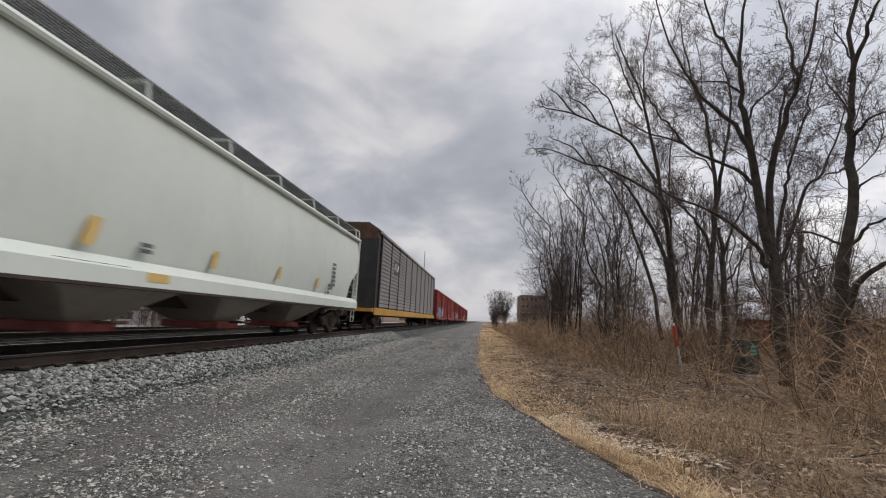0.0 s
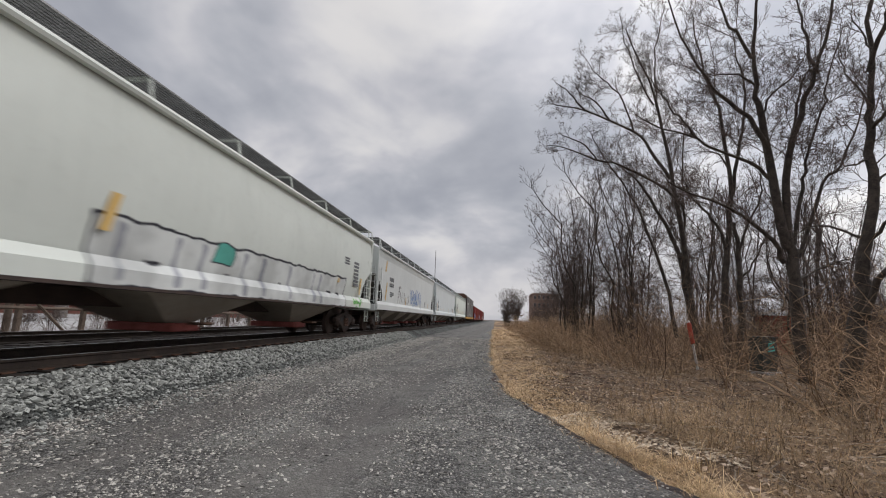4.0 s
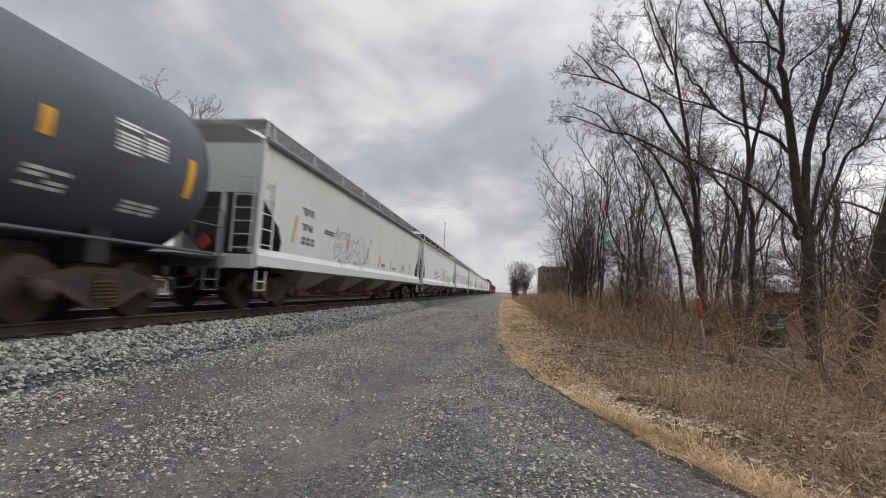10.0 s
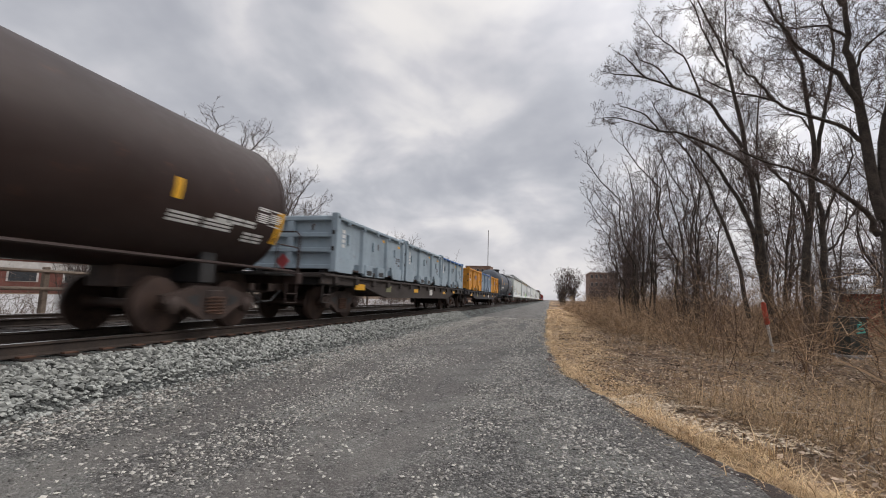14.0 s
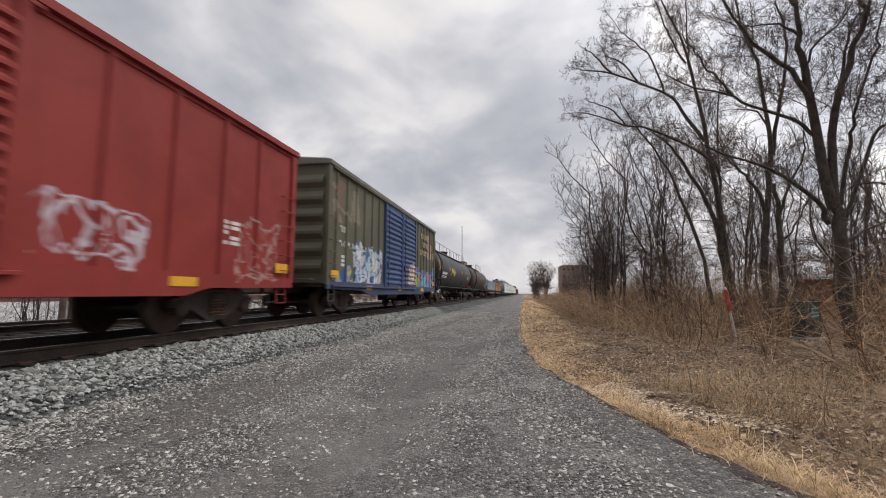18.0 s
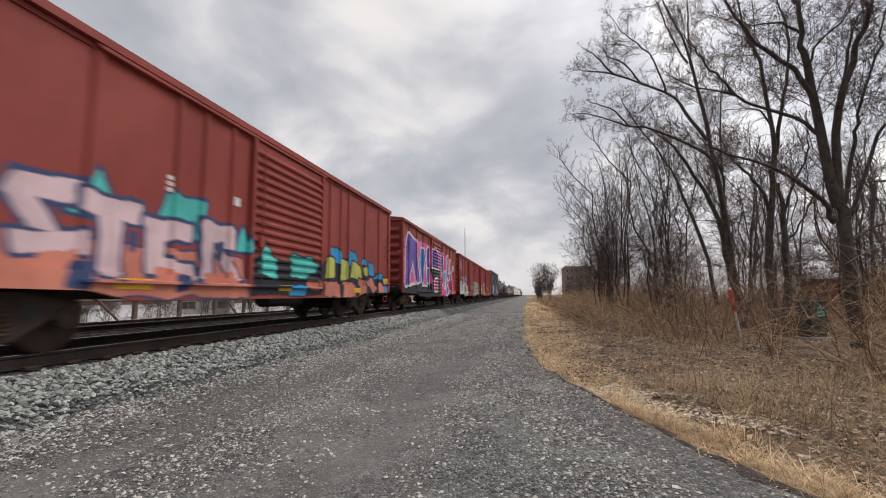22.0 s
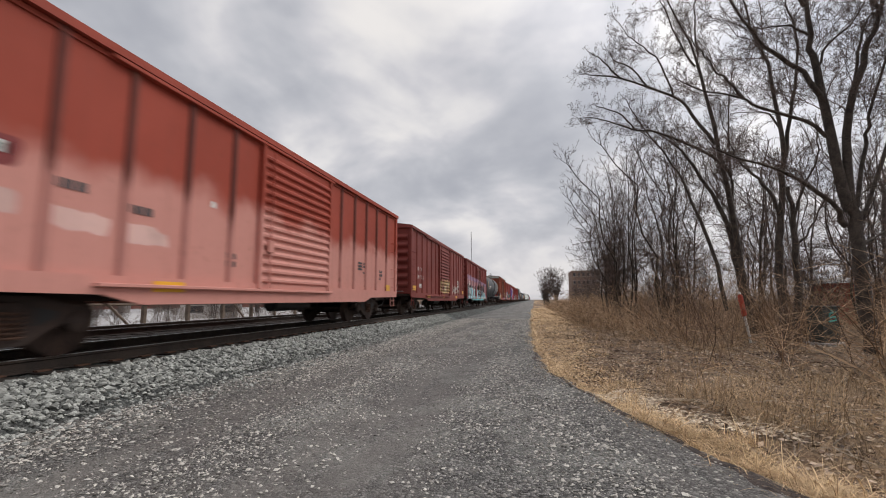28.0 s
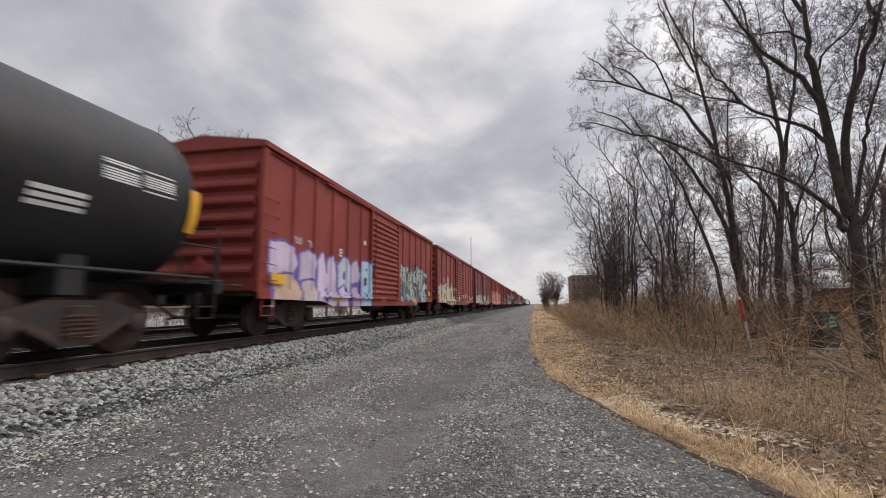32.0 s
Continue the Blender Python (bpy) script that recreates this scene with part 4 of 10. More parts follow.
def bin_container(far, near, P, trim, label, marks=()):
    """A low open-topped steel container carried on a flat car."""
    car, L, mid = begin_car("open_container", label, "container", far, near)
    h = L / 2
    z0, z1 = 1.40, 2.88
    for s in (1, -1):
        part("side_wall", Shape().box(min(s * 1.32, s * 1.36), max(s * 1.32, s * 1.36), -h + 0.05, h - 0.05, z0 + 0.22, z1 - 0.05), P, car)
        part("top_rail", Shape().box(min(s * 1.28, s * 1.46), max(s * 1.28, s * 1.46), -h, h, z1 - 0.10, z1, 0.02), trim, car)
        o = [(-h + 0.02, z0 + 0.34), (-h + 0.02, z0 - 0.08), (-h + 1.1, z0 - 0.08), (-h + 1.35, z0 + 0.34)]
        for e in (1, -1):
            q = [(e * a, b) for a, b in o]
            part("corner_foot", Shape().prism(q if e > 0 else q[::-1], min(s * 1.36, s * 1.42), max(s * 1.36, s * 1.42), "x"), P, car)
        for y in (-h + 0.09, -h * 0.36, h * 0.36, h - 0.09):
            part("side_post", Shape().prism([(s * 1.36, y - 0.13), (s * 1.45, y - 0.08), (s * 1.45, y + 0.08), (s * 1.36, y + 0.13)][::s], z0 - 0.02, z1 - 0.13, "z"), P, car)
        for y in (-h * 0.18, h * 0.18):
            pk = part("fork_pocket", Shape().box(min(s * 1.30, s * 1.44), max(s * 1.30, s * 1.44), y - 0.30, y + 0.30, z0 - 0.10, z0 + 0.26, 0.01), P, car)
            # pocket is solid; the mouth's inner shade is a black plate on its face
            part("pocket_mouth", Shape().box(min(s * 1.43, s * 1.445), max(s * 1.43, s * 1.445), y - 0.20, y + 0.20, z0 - 0.06, z0 + 0.09), STEEL_BLACK, pk)
        for k in range(5):
            y = -h + 0.7 + k * (L - 1.4) / 4
            part("rim_cleat", Shape().box(min(s * 1.44, s * 1.49), max(s * 1.44, s * 1.49), y - 0.05, y + 0.05, z1 - 0.20, z1 - 0.06, 0.01), P, car)
        for y in (-h * 0.7, -h * 0.05, h * 0.68):
            part("latch", Shape().box(min(s * 1.36, s * 1.42), max(s * 1.36, s * 1.42), y - 0.05, y + 0.05, z0 + 0.75, z0 + 1.05, 0.015), P, car)
        for z in (z0 + 0.06, z0 + 0.52, z0 + 0.94):
            part("end_beam", Shape().box(-1.30, 1.30, min(s * (h - 0.13), s * h), max(s * (h - 0.13), s * h), z - 0.06, z + 0.06, 0.01), P, car)
        part("end_wall", Shape().box(-1.33, 1.33, min(s * (h - 0.16), s * (h - 0.12)), max(s * (h - 0.16), s * (h - 0.12)), z0, z1 - 0.08), P, car)
        part("end_stile", Shape().box(-0.10, 0.10, min(s * (h - 0.13), s * (h - 0.005)), max(s * (h - 0.13), s * (h - 0.005)), z0, z1 - 0.14, 0.01), P, car)
        for e in (1, -1):
            part("lifting_hook", Shape().tube([(e * 0.75, s * (h + 0.0), z1 - 0.25), (e * 0.75, s * (h + 0.07), z1 - 0.28), (e * 0.75, s * (h + 0.07), z1 - 0.42)], 0.03, 5), STEEL_DARK, car)
            part("end_lug", Shape().box(e * 1.36 - 0.04, e * 1.36 + 0.04, s * (h + 0.03) - 0.02, s * (h + 0.03) + 0.02, z0 + 0.5, z0 + 0.62, 0.01), STEEL_BLACK, car)
            part("end_lug", Shape().box(e * 1.36 - 0.04, e * 1.36 + 0.04, s * (h + 0.03) - 0.02, s * (h + 0.03) + 0.02, z0 + 0.95, z0 + 1.07, 0.01), STEEL_BLACK, car)
        part("end_rail", Shape().box(-1.40, 1.40, min(s * (h - 0.14), s * h), max(s * (h - 0.14), s * h), z1 - 0.14, z1 + 0.002, 0.02), trim, car)
        for e in (1, -1):
            part("corner_post", Shape().box(e * 1.36 - 0.10, e * 1.36 + 0.10, min(s * (h - 0.16), s * (h + 0.02)), max(s * (h - 0.16), s * (h + 0.02)), z0 - 0.08, z1 + 0.08, 0.015), P, car)
    part("floor", Shape().box(-1.34, 1.34, -h + 0.08, h - 0.08, z0, z0 + 0.05), STEEL_DARK, car)
    part("skid", Shape().box(0.9, 1.1, -h + 0.1, h - 0.1, 1.30, 1.40), STEEL_BLACK, car)
    part("skid", Shape().box(-1.1, -0.9, -h + 0.1, h - 0.1, 1.30, 1.40), STEEL_BLACK, car)
    if P == AMBER:
        part("emblem", Shape().lathe([(1.362, 0.19), (1.37, 0.19), (1.374, 0.15)], 20, "x", (0, 0.55, z0 + 0.92)), BLUETRIM, car, "round blue emblem")
        part("emblem_bar", Shape().box(1.374, 1.379, 0.42, 0.68, z0 + 0.89, z0 + 0.95), WHITE, car)
    for y, z, wd, ht, rows, cols, mt in marks:
        bars(car, "stencil", mt, 1.362, [(y, z, wd, ht, rows, cols)])
    return car


def autorack(far, near, P, label):
    car, L, mid = begin_car("autorack", label, "autorack", far, near)
    h = L / 2
    part("flat_deck", Shape().box(-1.46, 1.46, -h, h, 0.98, 1.16, 0.01), YELLOW_SILL, car, "yellow painted steel sill")
    for s in (1, -1):
        part("sill", Shape().box(min(s * 1.46, s * 1.52), max(s * 1.46, s * 1.52), -h + 0.3, h - 0.3, 0.82, 1.20, 0.01), YELLOW_SILL, car)
        n = 10
        pitch = (L - 2.4) / n
        for k in range(n):
            y0 = -h + 1.2 + k * pitch
            for i in range(18):
                z = 1.26 + i * 0.215
                part("side_panel", Shape().prism([(s * 1.45, z), (s * 1.49, z + 0.02), (s * 1.49, z + 0.15), (s * 1.45, z + 0.19)][::-s], y0 + 0.07, y0 + pitch - 0.07), P, car)
        for k in range(n + 1):
            y = -h + 1.2 + k * pitch
            part("rack_post", Shape().box(min(s * 1.42, s * 1.52), max(s * 1.42, s * 1.52), y - 0.06, y + 0.06, 1.16, 5.25, 0.01), STEEL_DARK, car)
        part("inner_wall", Shape().box(min(s * 1.38, s * 1.42), max(s * 1.38, s * 1.42), -h + 1.2, h - 1.2, 1.16, 5.25), STEEL_BLACK, car)
        part("top_rail", Shape().box(min(s * 1.34, s * 1.53), max(s * 1.34, s * 1.53), -h + 0.6, h - 0.6, 5.2, 5.36, 0.02), P, car)
        for x in (-0.75, 0.75):
            part("end_door", Shape().box(x - 0.73, x + 0.73, min(s * (h - 0.5), s * (h - 0.42)), max(s * (h - 0.5), s * (h - 0.42)), 1.16, 4.9, 0.01), STEEL_BLACK, car)
        for x in (1.2, -1.2):
            part("door_fold", Shape().box(x - 0.22, x + 0.22, min(s * (h - 1.2), s * (h - 0.4)), max(s * (h - 1.2), s * (h - 0.4)), 1.16, 5.2, 0.05), STEEL_BLACK, car)
        part("end_gable", Shape().prism([(-1.45, 4.85), (1.45, 4.85), (1.45, 5.3), (0.9, 5.72), (-0.9, 5.72), (-1.45, 5.3)], min(s * (h - 0.45), s * (h - 0.38)), max(s * (h - 0.45), s * (h - 0.38))), RUST, car)
    part("roof", Shape().prism([(-1.5, 5.3), (1.5, 5.3), (1.5, 5.36), (0.9, 5.75), (-0.9, 5.75), (-1.5, 5.36)], -h + 0.4, h - 0.4), GRATE, car)
    part("emblem_panel", Shape().box(1.492, 1.498, -h + 4.6, -h + 6.2, 3.4, 4.3), BLACKP, car, "black square panel with a white emblem")
    e = Shape().tube([(1.51, -h + 4.8, 3.65), (1.51, -h + 4.8, 4.05), (1.51, -h + 5.2, 4.05), (1.51, -h + 5.4, 3.65), (1.51, -h + 5.6, 3.65), (1.51, -h + 5.9, 4.05)], 0.05, 5)
    part("emblem", e, WHITE, car)
    running_gear(car, L, 2.6, mid)
    return car

# ---- the cars, from the front of the train to its end; places along the train in metres ----
YELLOW_SILL = paint("yellow_sill_paint", (0.50, 0.27, 0.05), 0.6, 0.6, 0.4)
RACK = paint("autorack_grey", (0.27, 0.26, 0.25), 0.6, 0.5, 0.25)
TEAL, CYAN, SKY = (0.10, 0.42, 0.42), (0.16, 0.50, 0.55), (0.20, 0.42, 0.62)
LILAC, VIOLET, PINK, HOT = (0.52, 0.42, 0.68), (0.12, 0.06, 0.30), (0.62, 0.22, 0.36), (0.62, 0.08, 0.28)
CREAM, BONE, INK, NAVY = (0.60, 0.55, 0.42), (0.62, 0.62, 0.58), (0.025, 0.025, 0.035), (0.04, 0.06, 0.14)
LIME, LEAF, SUNNY, ORANGE, BLUE = (0.45, 0.60, 0.10), (0.10, 0.35, 0.08), (0.62, 0.50, 0.08), (0.65, 0.25, 0.06), (0.03, 0.16, 0.50)
GREYP = (0.34, 0.36, 0.36)

RED = (0.245, 0.030, 0.024)
BRICK = (0.270, 0.049, 0.037)
POSTS = [-6.6, -5.55, -4.5, -3.45, -2.4, 2.4, 3.45, 4.5, 5.55, 6.6]
POSTS5 = [-6.05, -4.85, -3.65, -2.5, 2.7, 3.9, 5.1, 6.2]
POSTS6 = [-6.4, -4.95, -3.5, -2.15, 2.15, 3.5, 4.95, 6.4]
GOLDS = [(-7.2, 1.30, 0.55, 0.22), (-4.2, 0.92, 0.6, 0.16), (-0.2, 0.92, 0.5, 0.14), (4.2, 0.92, 0.6, 0.16), (7.15, 1.30, 0.5, 0.22)]
NUMBERS = [(-6.38, 2.29, 0.42, 0.26, 1, 2), (-5.68, 2.28, 0.40, 0.26, 1, 2), (-6.40, 1.87, 0.60, 0.27, 1, 3), (-5.55, 1.87, 0.60, 0.27, 1, 3), (-5.9, 1.45, 0.8, 0.2, 3, 1), (5.3, 1.9, 0.7, 0.5, 5, 2)]


def plain_reds():
    """The red cars that lead the autorack."""
    n = 0
    for far in (67.6, 85.0, 102.4, 119.8, 137.2, 154.6):
        col = (RED, BRICK, (0.21, 0.035, 0.03))[n % 3]
        g = [(-5.5, 0.8, 1.1, 2.3, (BONE, SKY, PINK, GREYP), INK, 0.6, n + 1)] if n % 2 == 0 else [(2.4, 6.5, 1.1, 2.1, (CREAM, GREYP, ORANGE), INK, 0.5, n + 3)]
        P = paint("red_boxcar_paint", col, 0.6, 0.4, 0.2, graffiti=g)
        boxcar(far, far - 15.5, P, "red steel boxcar with sprayed graffiti along its side", posts=POSTS, doors=[(-1.6, 1.6)], marks=NUMBERS, reflectors=GOLDS)
        n += 1


plain_reds()
autorack(50.0, 22.0, RACK, "grey slatted autorack wagon on a yellow sill")

P = paint("pale_green_hopper_paint", (0.640, 0.686, 0.623), 0.5, 0.16, 0.03, calm=0.85)
hopper(18.81, -1.50, P, "pale green-white covered hopper car with rounded sides", top=4.02, roof=4.36, curved=True, band=False,
       dark_marks=[(-7.83, 2.70, 0.84, 0.44, 1, 4), (-7.65, 2.27, 1.26, 0.46, 1, 6), (-7.83, 1.83, 0.95, 0.30, 2, 3), (-6.47, 2.56, 0.30, 0.24, 3, 1), (-2.1, 1.68, 0.35, 0.2, 2, 1), (6.9, 2.2, 0.5, 0.9, 6, 1), (6.6, 1.65, 0.4, 0.4, 3, 2), (-3.0, 1.28, 1.3, 0.14, 2, 4)],
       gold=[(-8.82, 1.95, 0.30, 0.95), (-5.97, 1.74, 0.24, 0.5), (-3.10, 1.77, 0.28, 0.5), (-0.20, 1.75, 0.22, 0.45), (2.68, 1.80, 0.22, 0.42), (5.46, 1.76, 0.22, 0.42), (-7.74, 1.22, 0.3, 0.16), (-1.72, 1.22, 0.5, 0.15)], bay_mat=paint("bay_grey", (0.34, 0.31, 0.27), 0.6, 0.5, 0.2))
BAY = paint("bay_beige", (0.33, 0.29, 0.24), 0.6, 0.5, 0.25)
P = paint("light_grey_hopper_paint", (0.594, 0.629, 0.623), 0.5, 0.16, 0.03, calm=0.85)
hopper(-2.87, -23.24, P, "light grey covered hopper car with a dark roof walkway", dark_marks=[(-7.89, 2.30, 0.68, 0.34, 1, 4), (-7.84, 1.88, 0.80, 0.36, 1, 6), (-7.88, 1.53, 0.72, 0.2, 2, 3), (-6.4, 1.95, 0.24, 0.28, 3, 1), (5.3, 1.75, 0.5, 0.4, 3, 2), (7.0, 1.8, 0.4, 0.45, 4, 2)],
       gold=[(-8.51, 1.80, 0.24, 0.85), (-5.74, 1.62, 0.2, 0.42), (-3.0, 1.62, 0.2, 0.42), (2.0, 1.65, 0.2, 0.5), (7.4, 1.85, 0.2, 0.9)], bay_mat=BAY, plates=[(6.9, 1.85, 0.35, 0.35)], bays=4)
P = paint("graffiti_grey_hopper_paint", (0.606, 0.629, 0.611), 0.5, 0.16, 0.03, calm=0.85, graffiti=[(-1.4, 3.2, 1.55, 2.5, ((0.46, 0.50, 0.58), (0.22, 0.30, 0.48), (0.52, 0.54, 0.52), (0.45, 0.50, 0.55)), (0.12, 0.18, 0.36), 0.55, 2)])
c = hopper(-24.66, -43.9, P, "light grey covered hopper car with blue line graffiti", dark_marks=[(-6.6, 2.55, 1.0, 0.62, 2, 4), (-6.5, 1.9, 0.9, 0.3, 3, 3), (-4.6, 2.3, 0.3, 0.3, 3, 1), (4.9, 1.75, 0.45, 0.4, 3, 2)],
       gold=[(-7.7, 2.0, 0.22, 1.1), (-7.9, 3.3, 0.28, 0.7), (-2.6, 1.7, 0.2, 0.5), (6.6, 1.7, 0.2, 0.5)], bay_mat=BAY, sparse=True)
spray(c, surface("grey_spray_paint", (0.22, 0.20, 0.20), (0.36, 0.33, 0.33), 3, 30, 0.6), 1.502, 0.06, [(-4.9, 1.5), (-4.8, 2.15), (-4.5, 2.1), (-4.7, 1.8)], [(-4.3, 1.5), (-4.2, 2.2), (-3.9, 1.6), (-3.7, 2.2)], [(-3.5, 1.6), (-3.1, 2.2), (-2.9, 1.5)], [(-2.7, 2.1), (-2.6, 1.5), (-2.2, 1.7)], [(-2.0, 1.5), (-1.9, 2.1), (-1.6, 1.6)], [(-4.8, 2.4), (-4.4, 2.5), (-4.1, 2.35)])
spray(c, BLUES, 1.502, 0.06, [(-0.8, 1.5), (-0.6, 2.2), (-0.3, 1.9), (-0.6, 1.7)], [(-0.1, 2.1), (0.0, 1.5), (0.3, 1.7), (0.2, 2.1)], [(0.6, 1.5), (0.7, 2.1), (1.0, 1.8), (0.7, 1.7), (1.1, 1.5)], [(1.3, 2.2), (1.4, 1.6), (1.7, 1.8), (1.9, 2.2)])
P = paint("rounded_white_hopper_paint", (0.652, 0.686, 0.634), 0.5, 0.16, 0.03, calm=0.85, graffiti=[(8.0, 9.3, 1.08, 1.36, (LEAF, (0.2, 0.55, 0.12)), BONE, 0.35, 6)], shapes=[((0.62, 0.64, 0.62), INK, 0.05, [[(-3.2, 1.05), (-3.2, 2.05), (7.2, 2.05), (7.2, 1.05)]]), ((0.34, 0.35, 0.38), INK, 0, [[(y, 1.1), (y, 2.0), (y + 0.18, 2.0), (y + 0.18, 1.1)] for y in (-2.8, -1.6, -0.9, 0.5, 1.3, 2.7, 4.3, 4.8)]), (INK, INK, 0, [[(y, 1.45), (y, 1.52), (y + 0.5, 1.52), (y + 0.5, 1.45)] for y in (-2.2, -0.2, 2.0, 3.6, 5.6, 6.3)]), ((0.10, 0.40, 0.33), INK, 0.03, [[(-0.5, 1.7), (-0.4, 2.1), (0.2, 2.05), (0.1, 1.7)]])])
hopper(-45.0, -66.1, P, "off-white covered hopper car with rounded sides and teal graffiti", top=4.02, roof=4.36, curved=True, band=False, bays=3,
       dark_marks=[(8.2, 2.35, 0.8, 1.0, 7, 1), (7.1, 2.75, 0.7, 0.3, 3, 1)], gold=[(8.9, 1.9, 0.22, 0.8), (6.4, 1.95, 0.2, 0.2), (-3.0, 2.1, 0.25, 0.7)], bay_mat=BAY)
P = paint("pink_graffiti_hopper_paint", (0.606, 0.641, 0.623), 0.5, 0.16, 0.03, calm=0.85, shapes=[((0.52, 0.45, 0.54), (0.5, 0.5, 0.5), 0, [[(-4.4, 1.5), (-4.45, 2.2), (-3.5, 2.3), (-2.2, 2.2), (-2.4, 1.4), (-3.6, 1.35)], [(-5.7, 1.6), (-5.5, 1.95), (-5.25, 1.98), (-5.35, 1.6)]])])
c = hopper(-67.58, -85.64, P, "light grey covered hopper car with pink and purple graffiti", dark_marks=[(-7.02, 2.31, 0.71, 0.34, 1, 4), (-7.0, 1.93, 0.81, 0.36, 1, 5), (-7.06, 1.53, 0.89, 0.16, 2, 3), (-5.85, 1.98, 0.25, 0.28, 3, 1)],
       gold=[(-7.77, 1.78, 0.26, 0.9), (-5.0, 1.62, 0.22, 0.42), (-2.15, 1.60, 0.18, 0.36), (0.5, 1.65, 0.18, 0.34)], bay_mat=BAY, roof_trim=None)
spray(c, PLUMS, 1.502, 0.05, [(-5.89, 1.38), (-5.6, 1.61), (-5.46, 1.98), (-5.29, 2.01), (-5.47, 1.6), (-5.1, 1.65), (-4.59, 1.76), (-5.04, 1.86)],
      [(-4.27, 1.46), (-4.48, 1.74), (-4.47, 2.25), (-4.26, 2.27), (-4.15, 1.99), (-4.33, 1.76), (-3.98, 1.70), (-4.21, 1.44)], [(-3.93, 1.78), (-3.91, 2.29), (-3.67, 2.33), (-3.71, 1.84), (-3.44, 1.77)],
      [(-3.91, 1.35), (-3.51, 1.50), (-3.50, 2.10), (-3.21, 2.34), (-3.23, 1.75), (-3.48, 1.31)], [(-2.82, 1.41), (-3.10, 1.77), (-2.98, 2.26), (-2.61, 2.33), (-2.69, 1.90)], [(-2.19, 2.22), (-2.51, 2.22), (-2.66, 1.74), (-2.30, 1.53)])
spray(c, SOOTS, 1.502, 0.04, [(-1.79, 1.52), (-1.21, 2.19), (-0.96, 1.65), (-1.79, 1.52)], [(-0.88, 2.09), (-0.58, 2.08), (-0.69, 1.87)], [(-0.45, 2.09), (-0.41, 1.88), (-0.04, 2.02)], [(0.05, 2.15), (0.22, 1.92), (0.56, 2.11)])
spray(c, REDS, 1.502, 0.05, [(3.3, 1.95), (3.4, 1.55), (3.9, 1.95), (3.8, 1.55)], [(4.3, 1.6), (4.5, 1.95), (5.0, 1.9), (4.7, 1.7), (5.2, 1.55)], [(5.4, 1.75), (6.2, 1.8)])
spray(c, SOOTS, 1.502, 0.05, [(6.4, 1.5), (6.6, 2.1), (7.1, 1.9), (6.9, 1.6)], [(7.3, 2.1), (7.4, 1.6), (7.9, 2.05), (8.0, 1.55)])
P = paint("patched_white_hopper_paint", (0.652, 0.675, 0.670), 0.5, 0.16, 0.03, calm=0.85, fade=((0.44, 0.47, 0.46), 2.35, 0.0))
# the grey roof trim paints in the shadow line under the walkway
c = hopper(-86.92, -105.64, P, "white covered hopper car with a grey patch and orange bars", window=True, band=False, sparse=True, walk_mat=surface("pale_grating", (0.30, 0.31, 0.32), (0.50, 0.51, 0.52), 2.0, 30.0, 0.55, 0.3), roof_trim=paint("shadow_grey_roof_trim", (0.22, 0.22, 0.215), 0.6, 0.3, 0.1),
           dark_marks=[(-7.6, 2.85, 1.0, 0.34, 1, 4), (-7.6, 2.42, 1.0, 0.34, 1, 4), (-7.4, 2.0, 1.2, 0.3, 3, 3), (-6.6, 2.55, 0.35, 0.35, 3, 1), (-0.7, 2.05, 0.5, 0.7, 6, 1), (6.2, 1.75, 0.4, 0.35, 2, 2)],
           gold=[(-8.2, 1.30, 1.2, 0.13), (-4.6, 1.30, 0.9, 0.11), (-1.6, 1.90, 0.55, 0.26), (0.6, 1.30, 0.9, 0.11), (5.0, 1.30, 0.9, 0.11), (8.1, 1.30, 1.0, 0.13)], plates=[(7.1, 1.75, 0.55, 0.32)], bay_mat=BAY)
part("repainted_patch", Shape().box(1.501, 1.505, -6.2, 7.9, 1.62, 2.75), paint("grey_patch_paint", (0.49, 0.52, 0.52), 0.5, 0.15, 0.03, calm=0.85), c, "grey repainted patch")
green_blobs = [(y, 1.66, 0.42, 0.40, 0.05, (0.34, 0.56, 0.26), (0.20, 0.46, 0.17), 0.3) for y in (3.3, 4.1, 4.9, 5.6)]
P = paint("bubble_graffiti_hopper_paint", (0.617, 0.652, 0.647), 0.5, 0.16, 0.03, calm=0.85, blobs=green_blobs, shapes=[((0.60, 0.62, 0.61), (0.5, 0.5, 0.5), 0, [[(-4.1, 1.65), (-4.0, 2.15), (-3.6, 2.2), (-2.4, 2.15), (-2.35, 1.85), (-3.6, 1.6)], [(-0.7, 1.15), (-0.7, 2.3), (0.2, 2.6), (2.6, 2.4), (2.2, 1.1)]])])
TAN = paint("tan_roof_edge", (0.42, 0.30, 0.16), 0.6, 0.3, 0.3)
c = hopper(-106.94, -126.7, P, "light grey covered hopper car with green and outlined graffiti", dark_marks=[(7.4, 1.85, 0.4, 0.3, 2, 2), (8.3, 2.2, 0.3, 0.5, 4, 1)],
       gold=[(-3.0, 1.65, 0.22, 0.5), (0.3, 1.7, 0.22, 0.5)], roof_trim=TAN, bay_mat=BAY)
spray(c, PLUMS, 1.502, 0.05, [(-4.15, 1.84), (-3.93, 1.93), (-4.01, 2.11), (-3.81, 2.22), (-3.55, 2.18), (-3.52, 1.98), (-3.60, 1.73), (-3.78, 1.57), (-4.06, 1.57), (-4.15, 1.84)],
      [(-3.50, 2.06), (-3.36, 2.17), (-3.20, 2.16), (-3.23, 1.90), (-3.41, 1.82), (-3.45, 1.94)], [(-3.57, 1.73), (-3.64, 1.62), (-3.41, 1.61), (-3.14, 1.73)], [(-3.20, 2.16), (-3.04, 2.25), (-2.94, 2.19), (-2.96, 1.93)])
